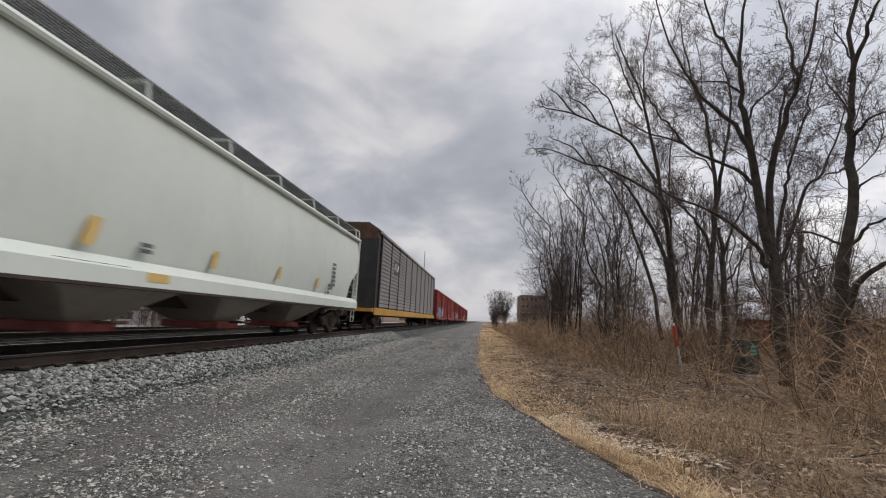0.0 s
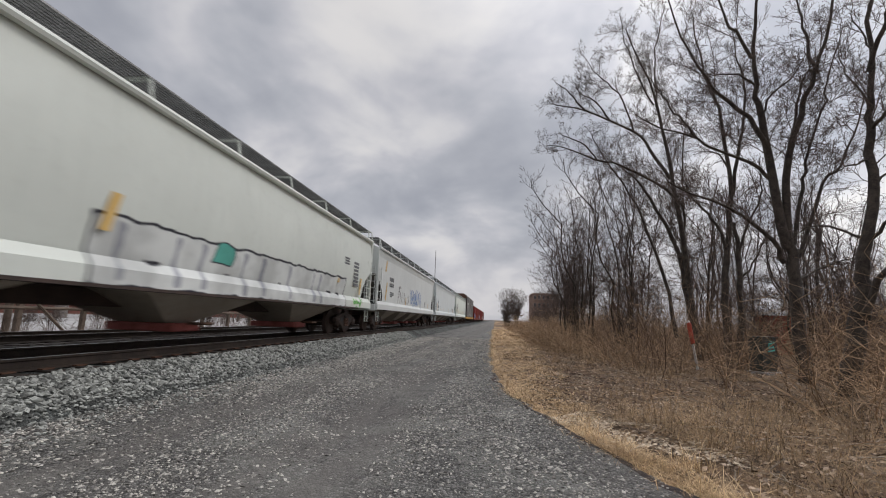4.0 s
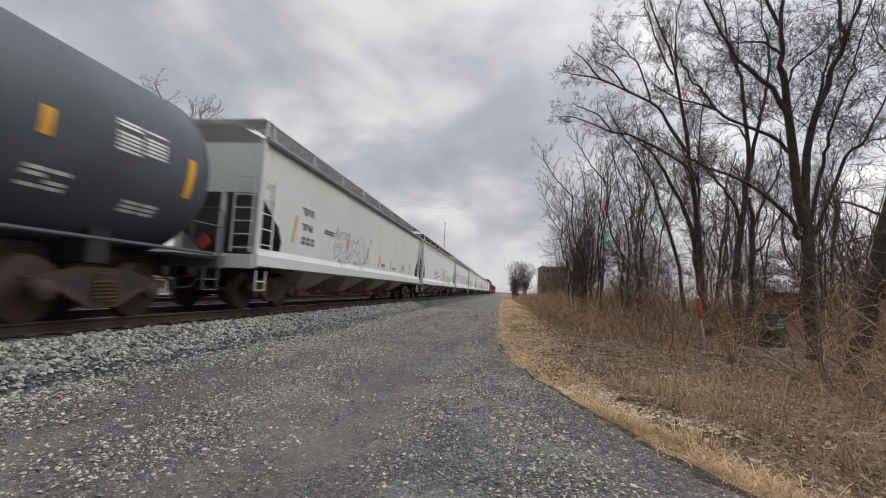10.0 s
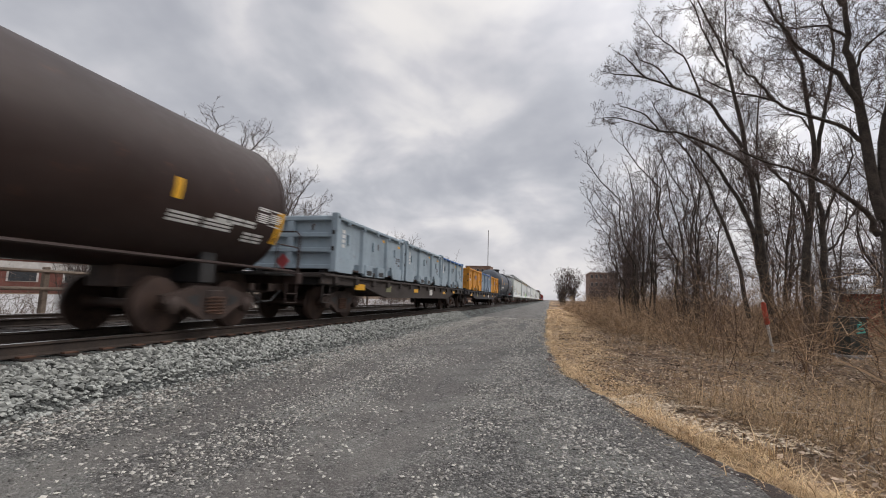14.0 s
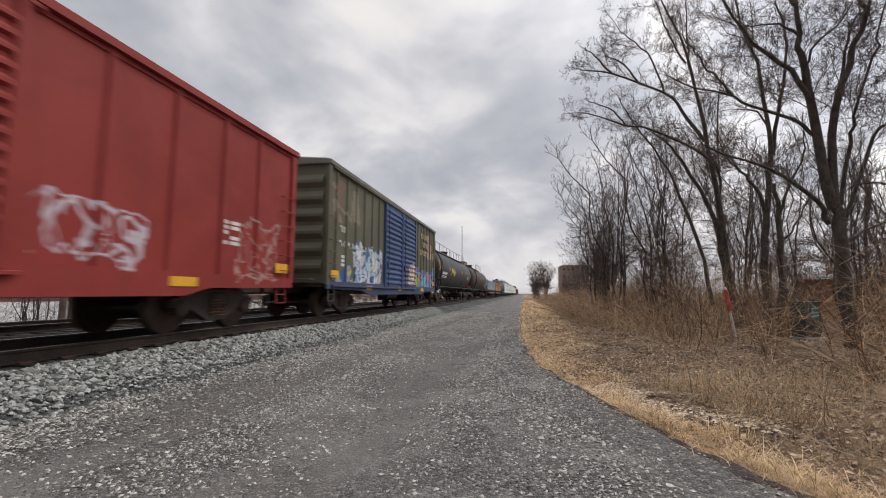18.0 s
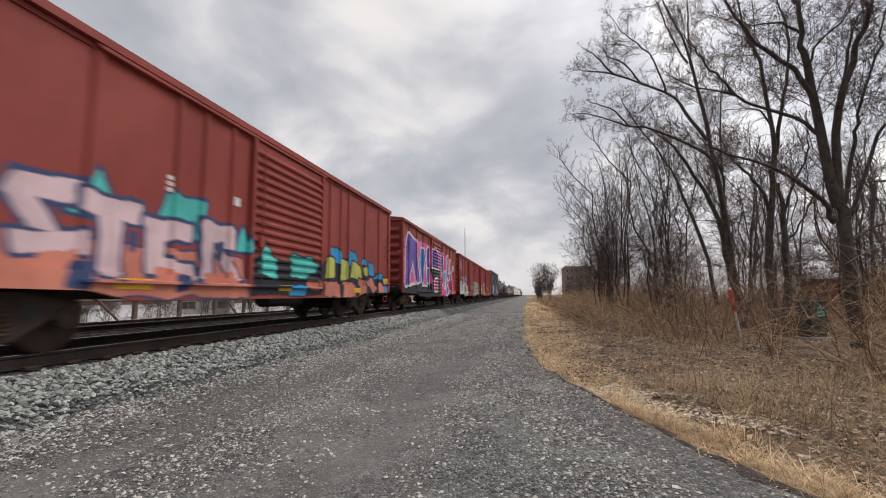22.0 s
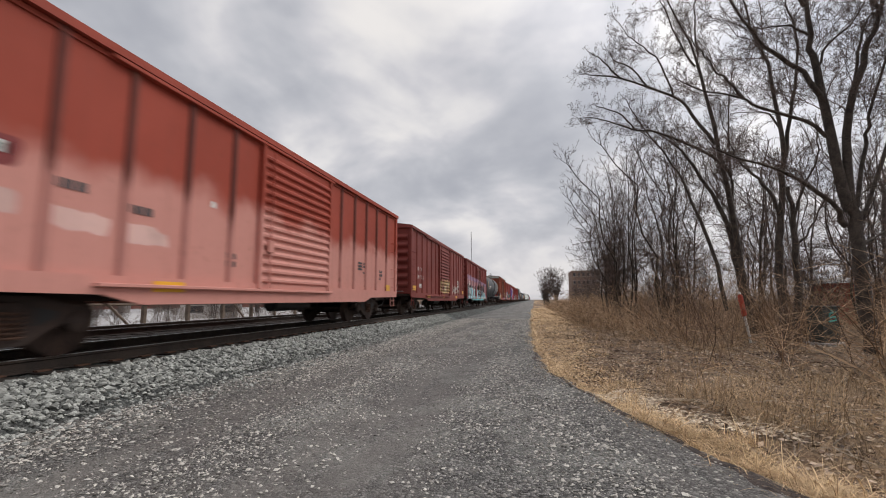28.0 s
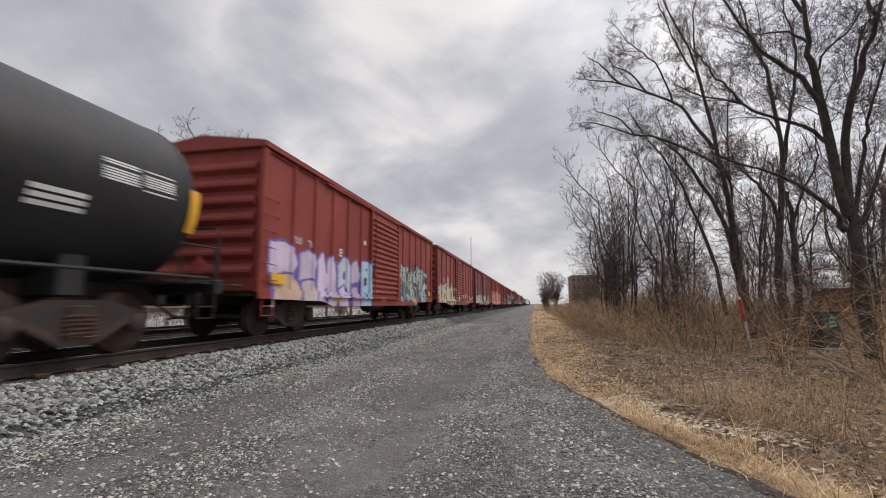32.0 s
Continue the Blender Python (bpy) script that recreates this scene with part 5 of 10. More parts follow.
spray(c, SOOTS, 1.502, 0.05, [(-2.91, 2.03), (-2.71, 2.21), (-2.39, 2.16), (-2.31, 1.88), (-2.64, 1.70), (-3.12, 1.58)],
      [(-0.75, 1.78), (-0.76, 2.22), (-0.37, 2.58), (0.25, 2.65), (0.65, 2.39), (0.57, 2.04), (-0.12, 1.83), (-0.45, 1.82)], [(-0.48, 2.03), (0.39, 2.25)], [(-0.78, 1.46), (-0.79, 1.63), (-0.51, 1.81)],
      [(0.72, 1.60), (0.79, 2.20), (1.26, 2.45), (1.59, 2.32), (1.57, 1.48)], [(0.87, 1.66), (1.34, 1.97), (1.71, 1.93), (1.69, 1.50)], [(1.75, 2.30), (2.43, 2.52), (2.81, 2.26), (2.56, 1.74), (2.40, 1.48)])
spray(c, SOOTS, 1.502, 0.20, [(-2.3, 1.80), (-1.5, 1.84)], [(-4.45, 1.95), (-4.2, 1.9)])
GALV = surface("pale_galvanised_grating", (0.30, 0.31, 0.32), (0.50, 0.51, 0.52), 2.0, 30.0, 0.55, 0.3)
P = paint("clean_grey_hopper_paint", (0.594, 0.629, 0.600), 0.5, 0.16, 0.03, calm=0.85, graffiti=[(-5.0, -1.2, 1.5, 2.5, ((0.56, 0.60, 0.58), (0.54, 0.58, 0.56), (0.56, 0.60, 0.58)), (0.30, 0.32, 0.33), 0.6, 55)])
# roof trim in grey again, for the walkway's shadow along the eave
hopper(-128.0, -147.3, P, "light grey covered hopper car with yellow bars on its side", band=False, walk_mat=GALV, roof_trim=paint("shadow_grey_roof_trim", (0.22, 0.22, 0.215), 0.6, 0.3, 0.1), dark_marks=[(-7.1, 2.72, 0.8, 0.3, 1, 4), (-7.1, 2.28, 0.75, 0.28, 1, 4), (-7.0, 1.9, 0.9, 0.25, 2, 3), (0.95, 1.70, 0.8, 0.14, 2, 1), (2.95, 1.65, 0.8, 0.14, 2, 1), (5.15, 1.75, 0.4, 0.34, 3, 2), (-5.6, 2.35, 1.1, 0.16, 2, 1)],
       gold=[(-7.8, 2.15, 0.2, 0.9), (-3.7, 2.25, 0.22, 0.75), (-1.4, 2.05, 0.22, 0.6), (0.4, 1.85, 0.2, 0.55), (2.4, 1.8, 0.2, 0.55), (4.7, 1.8, 0.2, 0.55), (6.8, 1.8, 0.2, 0.8)], bay_mat=BAY, sparse=True)

TANK_GREY = paint("dark_grey_tank_paint", (0.076, 0.088, 0.106), 0.55, 0.2, 0.08)
tank_car(-148.4, -164.8, TANK_GREY, "dark blue-grey tank car with a short platform", shield=True, r=1.54, zc=2.64, dome_y=-1.1, ladder_y=0.4,
         stripes=[(-6.9, 0.16, -8, 22), (-4.6, 0.14, -8, 6), (-1.5, 0.14, -8, 5), (1.3, 0.14, -9, 4), (4.6, 0.14, -10, 3), (7.1, 0.16, -20, 6)],
         marks=[(-5.9, 2.0, -17, 9, 1, 11), (-6.1, 1.4, -27, 8, 2, 4), (-4.5, 0.6, -18, 10, 3, 1), (-6.6, 0.3, 34, 7, 1, 1), (6.0, 1.0, 13, 18, 8, 2), (4.8, 0.6, -24, 12, 4, 2), (6.3, 0.7, -30, 9, 3, 2)])

FLAT = paint("black_flat_car_paint", (0.034, 0.032, 0.036), 0.65, 0.4, 0.2)
fm = [(-7.6, 0.95, 0.7, 0.18, YELLOW), (-4.9, 0.95, 0.5, 0.22, surface("olive_panel", (0.16, 0.16, 0.08), (0.25, 0.25, 0.14), 3, 30)), (-1.2, 0.95, 0.6, 0.14, YELLOW), (1.5, 0.92, 0.45, 0.26, WHITE), (4.5, 0.95, 0.5, 0.12, YELLOW), (7.2, 1.02, 0.5, 0.12, YELLOW)]
flat_car(-166.9, -186.9, FLAT, "black steel flat car with a fish-bellied sill", fm)
flat_car(-188.0, -206.3, paint("brown_black_flat_car_paint", (0.045, 0.036, 0.032), 0.65, 0.4, 0.25), "grimy brown-black flat car with a fish-bellied sill", [(a * 0.9, b, c_, d, e) for a, b, c_, d, e in fm])
AMBER = paint("amber_container_paint", (0.62, 0.275, 0.032), 0.55, 0.7, 0.85, calm=0.35)
STEELBLUE = paint("grey_blue_container_paint", (0.21, 0.28, 0.36), 0.55, 0.55, 0.4)
PALEBLUE = paint("pale_blue_grey_container_paint", (0.30, 0.37, 0.42), 0.55, 0.5, 0.3)
BLUETRIM = paint("blue_tarpaulin_rail", (0.035, 0.12, 0.34), 0.6, 0.3, 0.1)
cm = [(-2.3, 2.3, 0.22, 0.55, 4, 1, WHITE), (2.3, 2.0, 0.5, 0.34, 4, 2, GREYS), (0.3, 2.35, 0.16, 0.3, 1, 1, GREYS), (-1.0, 2.2, 0.35, 0.3, 1, 1, GREYS), (-0.95, 2.22, 0.18, 0.14, 1, 1, WHITE), (2.35, 2.58, 0.3, 0.13, 1, 1, YELLOW), (0.75, 2.62, 0.28, 0.12, 1, 1, YELLOW)]
am = cm + [(-2.0, 2.15, 0.42, 0.42, 1, 1, WHITE), (-2.0, 2.15, 0.30, 0.12, 1, 1, GREYS), (-0.4, 2.3, 0.7, 0.18, 1, 5, GREYS)]
bin_container(-167.3, -173.2, AMBER, AMBER, "amber-yellow open steel container on a flat car", am)
bin_container(-173.4, -179.4, STEELBLUE, BLUETRIM, "grey-blue open steel container with a bright blue rim", cm)
bin_container(-179.6, -185.4, AMBER, AMBER, "amber-yellow open steel container on a flat car", am)
bin_container(-187.75, -193.5, PALEBLUE, BLUETRIM, "pale grey-blue open steel container with a blue rim", cm)
bin_container(-193.7, -199.6, PALEBLUE, PALEBLUE, "pale grey-blue open steel container on a flat car", cm)
bin_container(-199.9, -205.6, PALEBLUE, PALEBLUE, "pale grey-blue open steel container on a flat car", cm)

BROWN = paint("brown_black_tank_paint", (0.030, 0.016, 0.013), 0.5, 0.3, 0.35)
tank_car(-207.4, -226.9, BROWN, "brown-black rusty tank car with a long roof platform", r=1.46, zc=2.53, rail="wide", dome_y=-1.6, ladder_y=-6.0, strap=False,
         stripes=[(-3.6, 0.2, 8, 24), (-1.0, 0.18, 2, 17), (1.35, 0.16, 2, 14), (3.5, 0.15, 2, 14), (6.3, 0.15, -15, -2), (9.0, 0.22, -32, -4)],
         marks=[(7.7, 1.1, -17, 6, 2, 3), (8.6, 0.8, -4, 14, 9, 2), (6.9, 1.5, -22, 8, 3, 2), (8.3, 0.6, -26, 9, 3, 2)])
BLACKT = paint("black_tank_paint", (0.020, 0.020, 0.022), 0.45, 0.25, 0.1)
BLACKG = paint("black_tank_graffiti_paint", (0.020, 0.020, 0.022), 0.45, 0.25, 0.1, graffiti=[(-3.6, -1.4, 2.2, 2.8, (SUNNY, ORANGE, (0.02, 0.02, 0.02), (0.3, 0.08, 0.05)), INK, 0.5, 12)])
tank_car(-228.0, -247.0, BLACKG, "glossy black tank car with railings along its whole roof", r=1.46, zc=2.53, rail="long", dome_y=0.0, ladder_y=-8.2, strap=False,
         stripes=[(-8.6, 0.18, -8, 22), (-4.4, 0.12, -2, 10), (2.6, 0.12, -2, 10), (5.0, 0.12, -2, 10), (8.6, 0.16, -8, 20)],
         marks=[(-6.6, 2.2, -8, 10, 1, 9), (-6.5, 2.0, -19, 8, 2, 4), (-7.9, 0.3, 2, 9, 2, 1), (6.5, 1.2, -6, 12, 4, 3)])

GREEN = (0.118, 0.112, 0.076)
P = paint("olive_boxcar_paint", GREEN, 0.6, 0.45, 0.35, graffiti=[(2.5, 7.35, 0.78, 2.05, (SKY, (0.23, 0.13, 0.42), (0.16, 0.44, 0.50), (0.30, 0.20, 0.50), ORANGE, SKY), (0.07, 0.05, 0.16), 0.42, 14), (-5.7, -2.55, 0.95, 2.35, ((0.66, 0.70, 0.74), BONE, (0.42, 0.56, 0.68), (0.06, 0.12, 0.34), (0.62, 0.66, 0.70)), (0.10, 0.14, 0.24), 0.55, 16), (-7.3, -5.7, 0.95, 1.5, (SUNNY, (0.05, 0.10, 0.30), (0.3, 0.38, 0.34), (0.40, 0.36, 0.20)), (0.05, 0.08, 0.2), 0.5, 17), (-7.5, -5.2, 2.9, 4.2, ((0.17, 0.10, 0.07), GREEN, (0.22, 0.20, 0.15), GREEN), (0.16, 0.11, 0.075), 0.7, 18)], shapes=[((0.36, 0.47, 0.045), (0.10, 0.07, 0.20), 0.05, [[(2.85, 1.05), (2.8, 1.6), (3.2, 1.72), (3.3, 1.05)], [(3.2, 1.1), (3.2, 1.55), (3.85, 1.62), (3.6, 1.1)], [(3.5, 1.35), (3.5, 1.62), (4.0, 1.5), (3.9, 1.35)]])])
D = paint("blue_door_paint", (0.045, 0.085, 0.20), 0.55, 0.8, 0.75, graffiti=[(1.3, 2.7, 0.85, 2.15, (BONE, ORANGE, (0.62, 0.40, 0.30), (0.20, 0.16, 0.34), BONE), (0.06, 0.05, 0.10), 0.45, 15)])
c = boxcar(-248.37, -263.86, P, "olive green boxcar with blue corrugated double doors and graffiti", eave=4.68, peak=4.84, posts=[-7.1, -6.3, -5.5, -4.7, -3.9, -3.1, 3.3, 4.05, 4.75, 5.5, 6.35, 7.0], doors=[(-2.45, 0.05), (0.12, 2.62)], door_mat=D, sill_mat=paint("blue_sill_paint", (0.05, 0.07, 0.13), 0.6, 0.4, 0.3), reflectors=GOLDS, ribs=6,
           marks=[(-6.6, 2.75, 0.5, 0.28, 1, 2), (-6.25, 2.28, 1.3, 0.28, 1, 4), (-4.7, 2.3, 0.5, 0.26, 1, 2), (-5.5, 1.85, 0.5, 0.6, 4, 1), (-6.5, 1.75, 0.5, 0.4, 3, 1)], roof_mat=paint("dull_roof_edge", (0.16, 0.155, 0.135), 0.6, 0.4, 0.2))
CREAMB = surface("cream_block", (0.44, 0.36, 0.20), (0.58, 0.49, 0.30), 3, 20)
PINKB = surface("faded_pink_block", (0.36, 0.16, 0.21), (0.46, 0.24, 0.29), 3, 20)
bars(c, "painted_block", CREAMB, 1.557, [(4.60, 3.90, 1.75, 0.40, 1, 6), (4.80, 3.45, 1.25, 0.40, 1, 4), (4.46, 2.98, 1.95, 0.40, 1, 7)])
for y, z, wd, ht, mat in ((5.90, 3.95, 0.46, 0.44, PINKB), (5.90, 3.46, 0.46, 0.44, PINKB), (5.90, 2.97, 0.46, 0.44, PINKB), (6.62, 3.46, 0.40, 0.40, CREAMB), (6.62, 2.98, 0.40, 0.40, CREAMB), (7.30, 2.98, 0.36, 0.40, CREAMB)):
    part("painted_block", Shape().box(1.502, 1.506, y - wd / 2, y + wd / 2, z - ht / 2, z + ht / 2), mat, c)
part("painted_block", Shape().box(1.502, 1.506, 7.12, 7.50, 1.75, 2.3), BLUES, c)

P = paint("dark_red_boxcar_paint", RED, 0.6, 0.3, 0.15, graffiti=[(-7.3, -4.9, 0.8, 1.62, ((0.25, 0.18, 0.14), (0.20, 0.14, 0.11), (0.30, 0.24, 0.16), (0.22, 0.10, 0.085)), (0.13, 0.075, 0.06), 0.34, 28), (-4.95, -1.75, 0.75, 2.3, ((0.30, 0.24, 0.19), (0.23, 0.17, 0.145), (0.40, 0.35, 0.14), (0.26, 0.12, 0.10), (0.34, 0.30, 0.26)), (0.13, 0.075, 0.06), 0.30, 18), (1.9, 3.4, 1.2, 1.9, (RED, RED), (0.46, 0.40, 0.44), 0.5, 19), (5.6, 7.0, 1.0, 2.2, (RED, RED), (0.34, 0.22, 0.20), 0.35, 20)], shapes=[((0.60, 0.58, 0.66), (0.40, 0.25, 0.30), 0.04, [[(-0.1, 1.6), (-0.1, 1.78), (0.7, 1.8), (0.7, 1.6)]])])
c = boxcar(-265.68, -281.11, P, "dark red ribbed boxcar with faded yellow graffiti", posts=POSTS5, doors=[(-1.6, 1.6)], marks=NUMBERS[:4] + NUMBERS[5:] + [(0.2, 2.45, 0.5, 0.08, 1, 1)], reflectors=GOLDS, dark_marks=[(-2.99, 1.53, 0.42, 0.42, 1, 1)])
for y in (-6.38, -5.56):
    data = part("data_panel", Shape().box(1.500, 1.504, y - 0.30, y + 0.30, 1.32, 1.68), BLACKP, c, "black panel with white lines")
    for z in (1.55, 1.43):
        part("stencil", Shape().box(1.504, 1.507, y - 0.24, y + 0.18, z - 0.035, z + 0.035), WHITE, data)
P = paint("red_teal_graffiti_paint", RED, 0.6, 0.3, 0.15, graffiti=[(-7.2, -2.0, 0.74, 1.75, ((0.40, 0.46, 0.42), (0.33, 0.47, 0.48), (0.50, 0.52, 0.48), (0.30, 0.44, 0.48), (0.44, 0.47, 0.40)), (0.46, 0.50, 0.48), 0.55, 21), (-5.9, -3.6, 1.75, 2.35, (RED, (0.12, 0.26, 0.46), RED, (0.20, 0.32, 0.50)), (0.10, 0.22, 0.40), 0.32, 24), (-1.4, 1.4, 1.3, 1.75, (RED, RED, (0.16, 0.20, 0.17), RED), (0.2, 0.09, 0.08), 0.5, 26), (2.0, 7.2, 0.75, 2.15, ((0.28, 0.31, 0.26), (0.10, 0.14, 0.14), RED, (0.22, 0.27, 0.23), (0.08, 0.16, 0.20), (0.36, 0.36, 0.31)), (0.40, 0.38, 0.34), 0.34, 22), (-7.2, -5.9, 2.9, 3.7, ((0.20, 0.28, 0.42), RED, RED), (0.30, 0.36, 0.46), 0.35, 23)], shapes=[((0.56, 0.47, 0.44), RED, 0, [[(-4.6, 1.65), (-4.5, 2.0), (-3.7, 1.95), (-3.5, 1.65)]]), (RED, RED, 0, [[(-4.32, 1.04), (-4.32, 1.66), (-3.5, 1.66), (-3.5, 1.04)]]), ((0.60, 0.60, 0.62), RED, 0, [[(-2.3, 1.68), (-2.3, 2.05), (-2.0, 2.05), (-1.95, 1.68)]])])
c = boxcar(-282.83, -298.14, P, "dark red ribbed boxcar with white and teal graffiti", posts=POSTS, doors=[(-1.6, 1.6)], marks=NUMBERS[:4] + NUMBERS[5:] + [(-3.95, 2.42, 0.36, 0.30, 3, 1)], reflectors=GOLDS)
spray(c, ROSES, 1.503, 0.05, [(-3.4, 2.2), (-3.3, 2.35), (-3.2, 2.15), (-3.1, 2.4), (-3.05, 2.2), (-2.9, 2.15), (-2.85, 2.3), (-3.0, 2.35), (-2.75, 2.25), (-2.6, 2.3)], [(-3.45, 2.1), (-3.0, 2.08), (-2.6, 2.18)])

VIO, ROSE, COBALT = (0.125, 0.075, 0.32), (0.58, 0.12, 0.27), (0.035, 0.15, 0.46)
letters = [(ROSE, ROSE, 0, [[(-7.48, 0.8), (-7.48, 2.9), (-6.9, 3.7), (2.5, 3.6), (2.5, 0.8)]]), ((0.70, 0.035, 0.165), ROSE, 0, [[(2.4, 0.72), (2.4, 3.6), (5.6, 3.3), (6.2, 2.3), (6.85, 1.6), (6.85, 0.72)]]),
           (INK, INK, 0, [[(-7.5, 0.7), (-7.5, 1.3), (-2.5, 1.5), (1.3, 1.3), (1.3, 0.7)]]),
           (VIO, BONE, 0.11, [[(-6.95, 1.2), (-6.85, 3.2), (-6.5, 3.75), (-5.0, 3.55), (-4.1, 1.45)]]),
           (ROSE, BONE, 0.10, [[(-6.2, 1.35), (-5.6, 2.3), (-5.0, 1.35)]]),
           (COBALT, BONE, 0.10, [[(-4.1, 2.8), (-3.8, 3.3), (-3.1, 3.3), (-2.9, 2.8), (-3.6, 1.4), (-3.9, 1.9)]]),
           (VIO, BONE, 0.09, [[(-2.6, 3.3), (-2.2, 3.5), (-1.8, 3.1), (-2.0, 2.2), (-2.5, 2.3)]]),
           (COBALT, BONE, 0.09, [[(-2.5, 2.3), (-2.0, 2.2), (-1.9, 1.4), (-2.4, 1.5)]]),
           (ROSE, BONE, 0.09, [[(-3.5, 1.3), (-2.8, 2.7), (-2.4, 1.3)]]),
           (INK, INK, 0, [[(-1.7, 2.5), (0.9, 2.3), (1.3, 0.8), (-1.4, 0.8)]]),
           (VIO, BONE, 0.09, [[(-1.5, 2.4), (-1.4, 3.4), (-0.4, 3.65), (0.5, 3.3), (0.5, 2.4)]]),
           (ROSE, BONE, 0.12, [[(-0.9, 1.6), (0.3, 1.8), (0.2, 1.0), (-0.7, 1.0)]]),
           (COBALT, BONE, 0.11, [[(1.45, 3.3), (2.3, 3.6), (2.6, 3.1), (2.0, 1.2), (1.5, 2.2)], [(2.75, 2.3), (3.35, 2.4), (3.3, 1.7), (2.9, 1.2)], [(3.3, 1.2), (3.9, 1.5), (4.6, 1.1), (3.5, 0.75)]]),
           (VIO, BONE, 0.10, [[(3.55, 3.5), (4.25, 3.5), (4.35, 2.2), (3.45, 1.3)], [(4.2, 2.3), (4.9, 2.2), (4.8, 1.85), (4.3, 1.8)]]),
           (INK, BONE, 0.11, [[(4.95, 3.3), (5.5, 3.3), (5.55, 2.5), (4.9, 2.4)], [(5.2, 2.4), (5.55, 2.4), (6.1, 1.2), (5.8, 0.75), (5.35, 0.9)]]),
           (BONE, BONE, 0, [[(6.2, 2.5), (6.3, 2.5), (6.45, 3.0), (6.3, 3.0)], [(6.42, 2.55), (6.5, 2.5), (6.7, 2.95), (6.55, 3.0)], [(6.6, 2.5), (6.7, 2.55), (6.9, 2.8), (6.8, 2.85)], [(6.35, 3.2), (6.5, 3.2), (6.8, 3.65), (6.65, 3.65)], [(6.65, 3.2), (6.8, 3.2), (6.5, 3.65), (6.35, 3.65)]])]
P = paint("red_violet_graffiti_paint", (0.25, 0.042, 0.030), 0.55, 0.2, 0.1, shapes=letters)
boxcar(-299.94, -315.14, P, "red boxcar under large violet, blue and pink graffiti", eave=4.32, peak=4.54, posts=POSTS6, doors=[(-1.6, 1.6)], marks=[(-5.1, 1.6, 0.4, 0.3, 1, 2)], dark_marks=[(6.75, 1.75, 0.25, 0.3, 2, 1)])

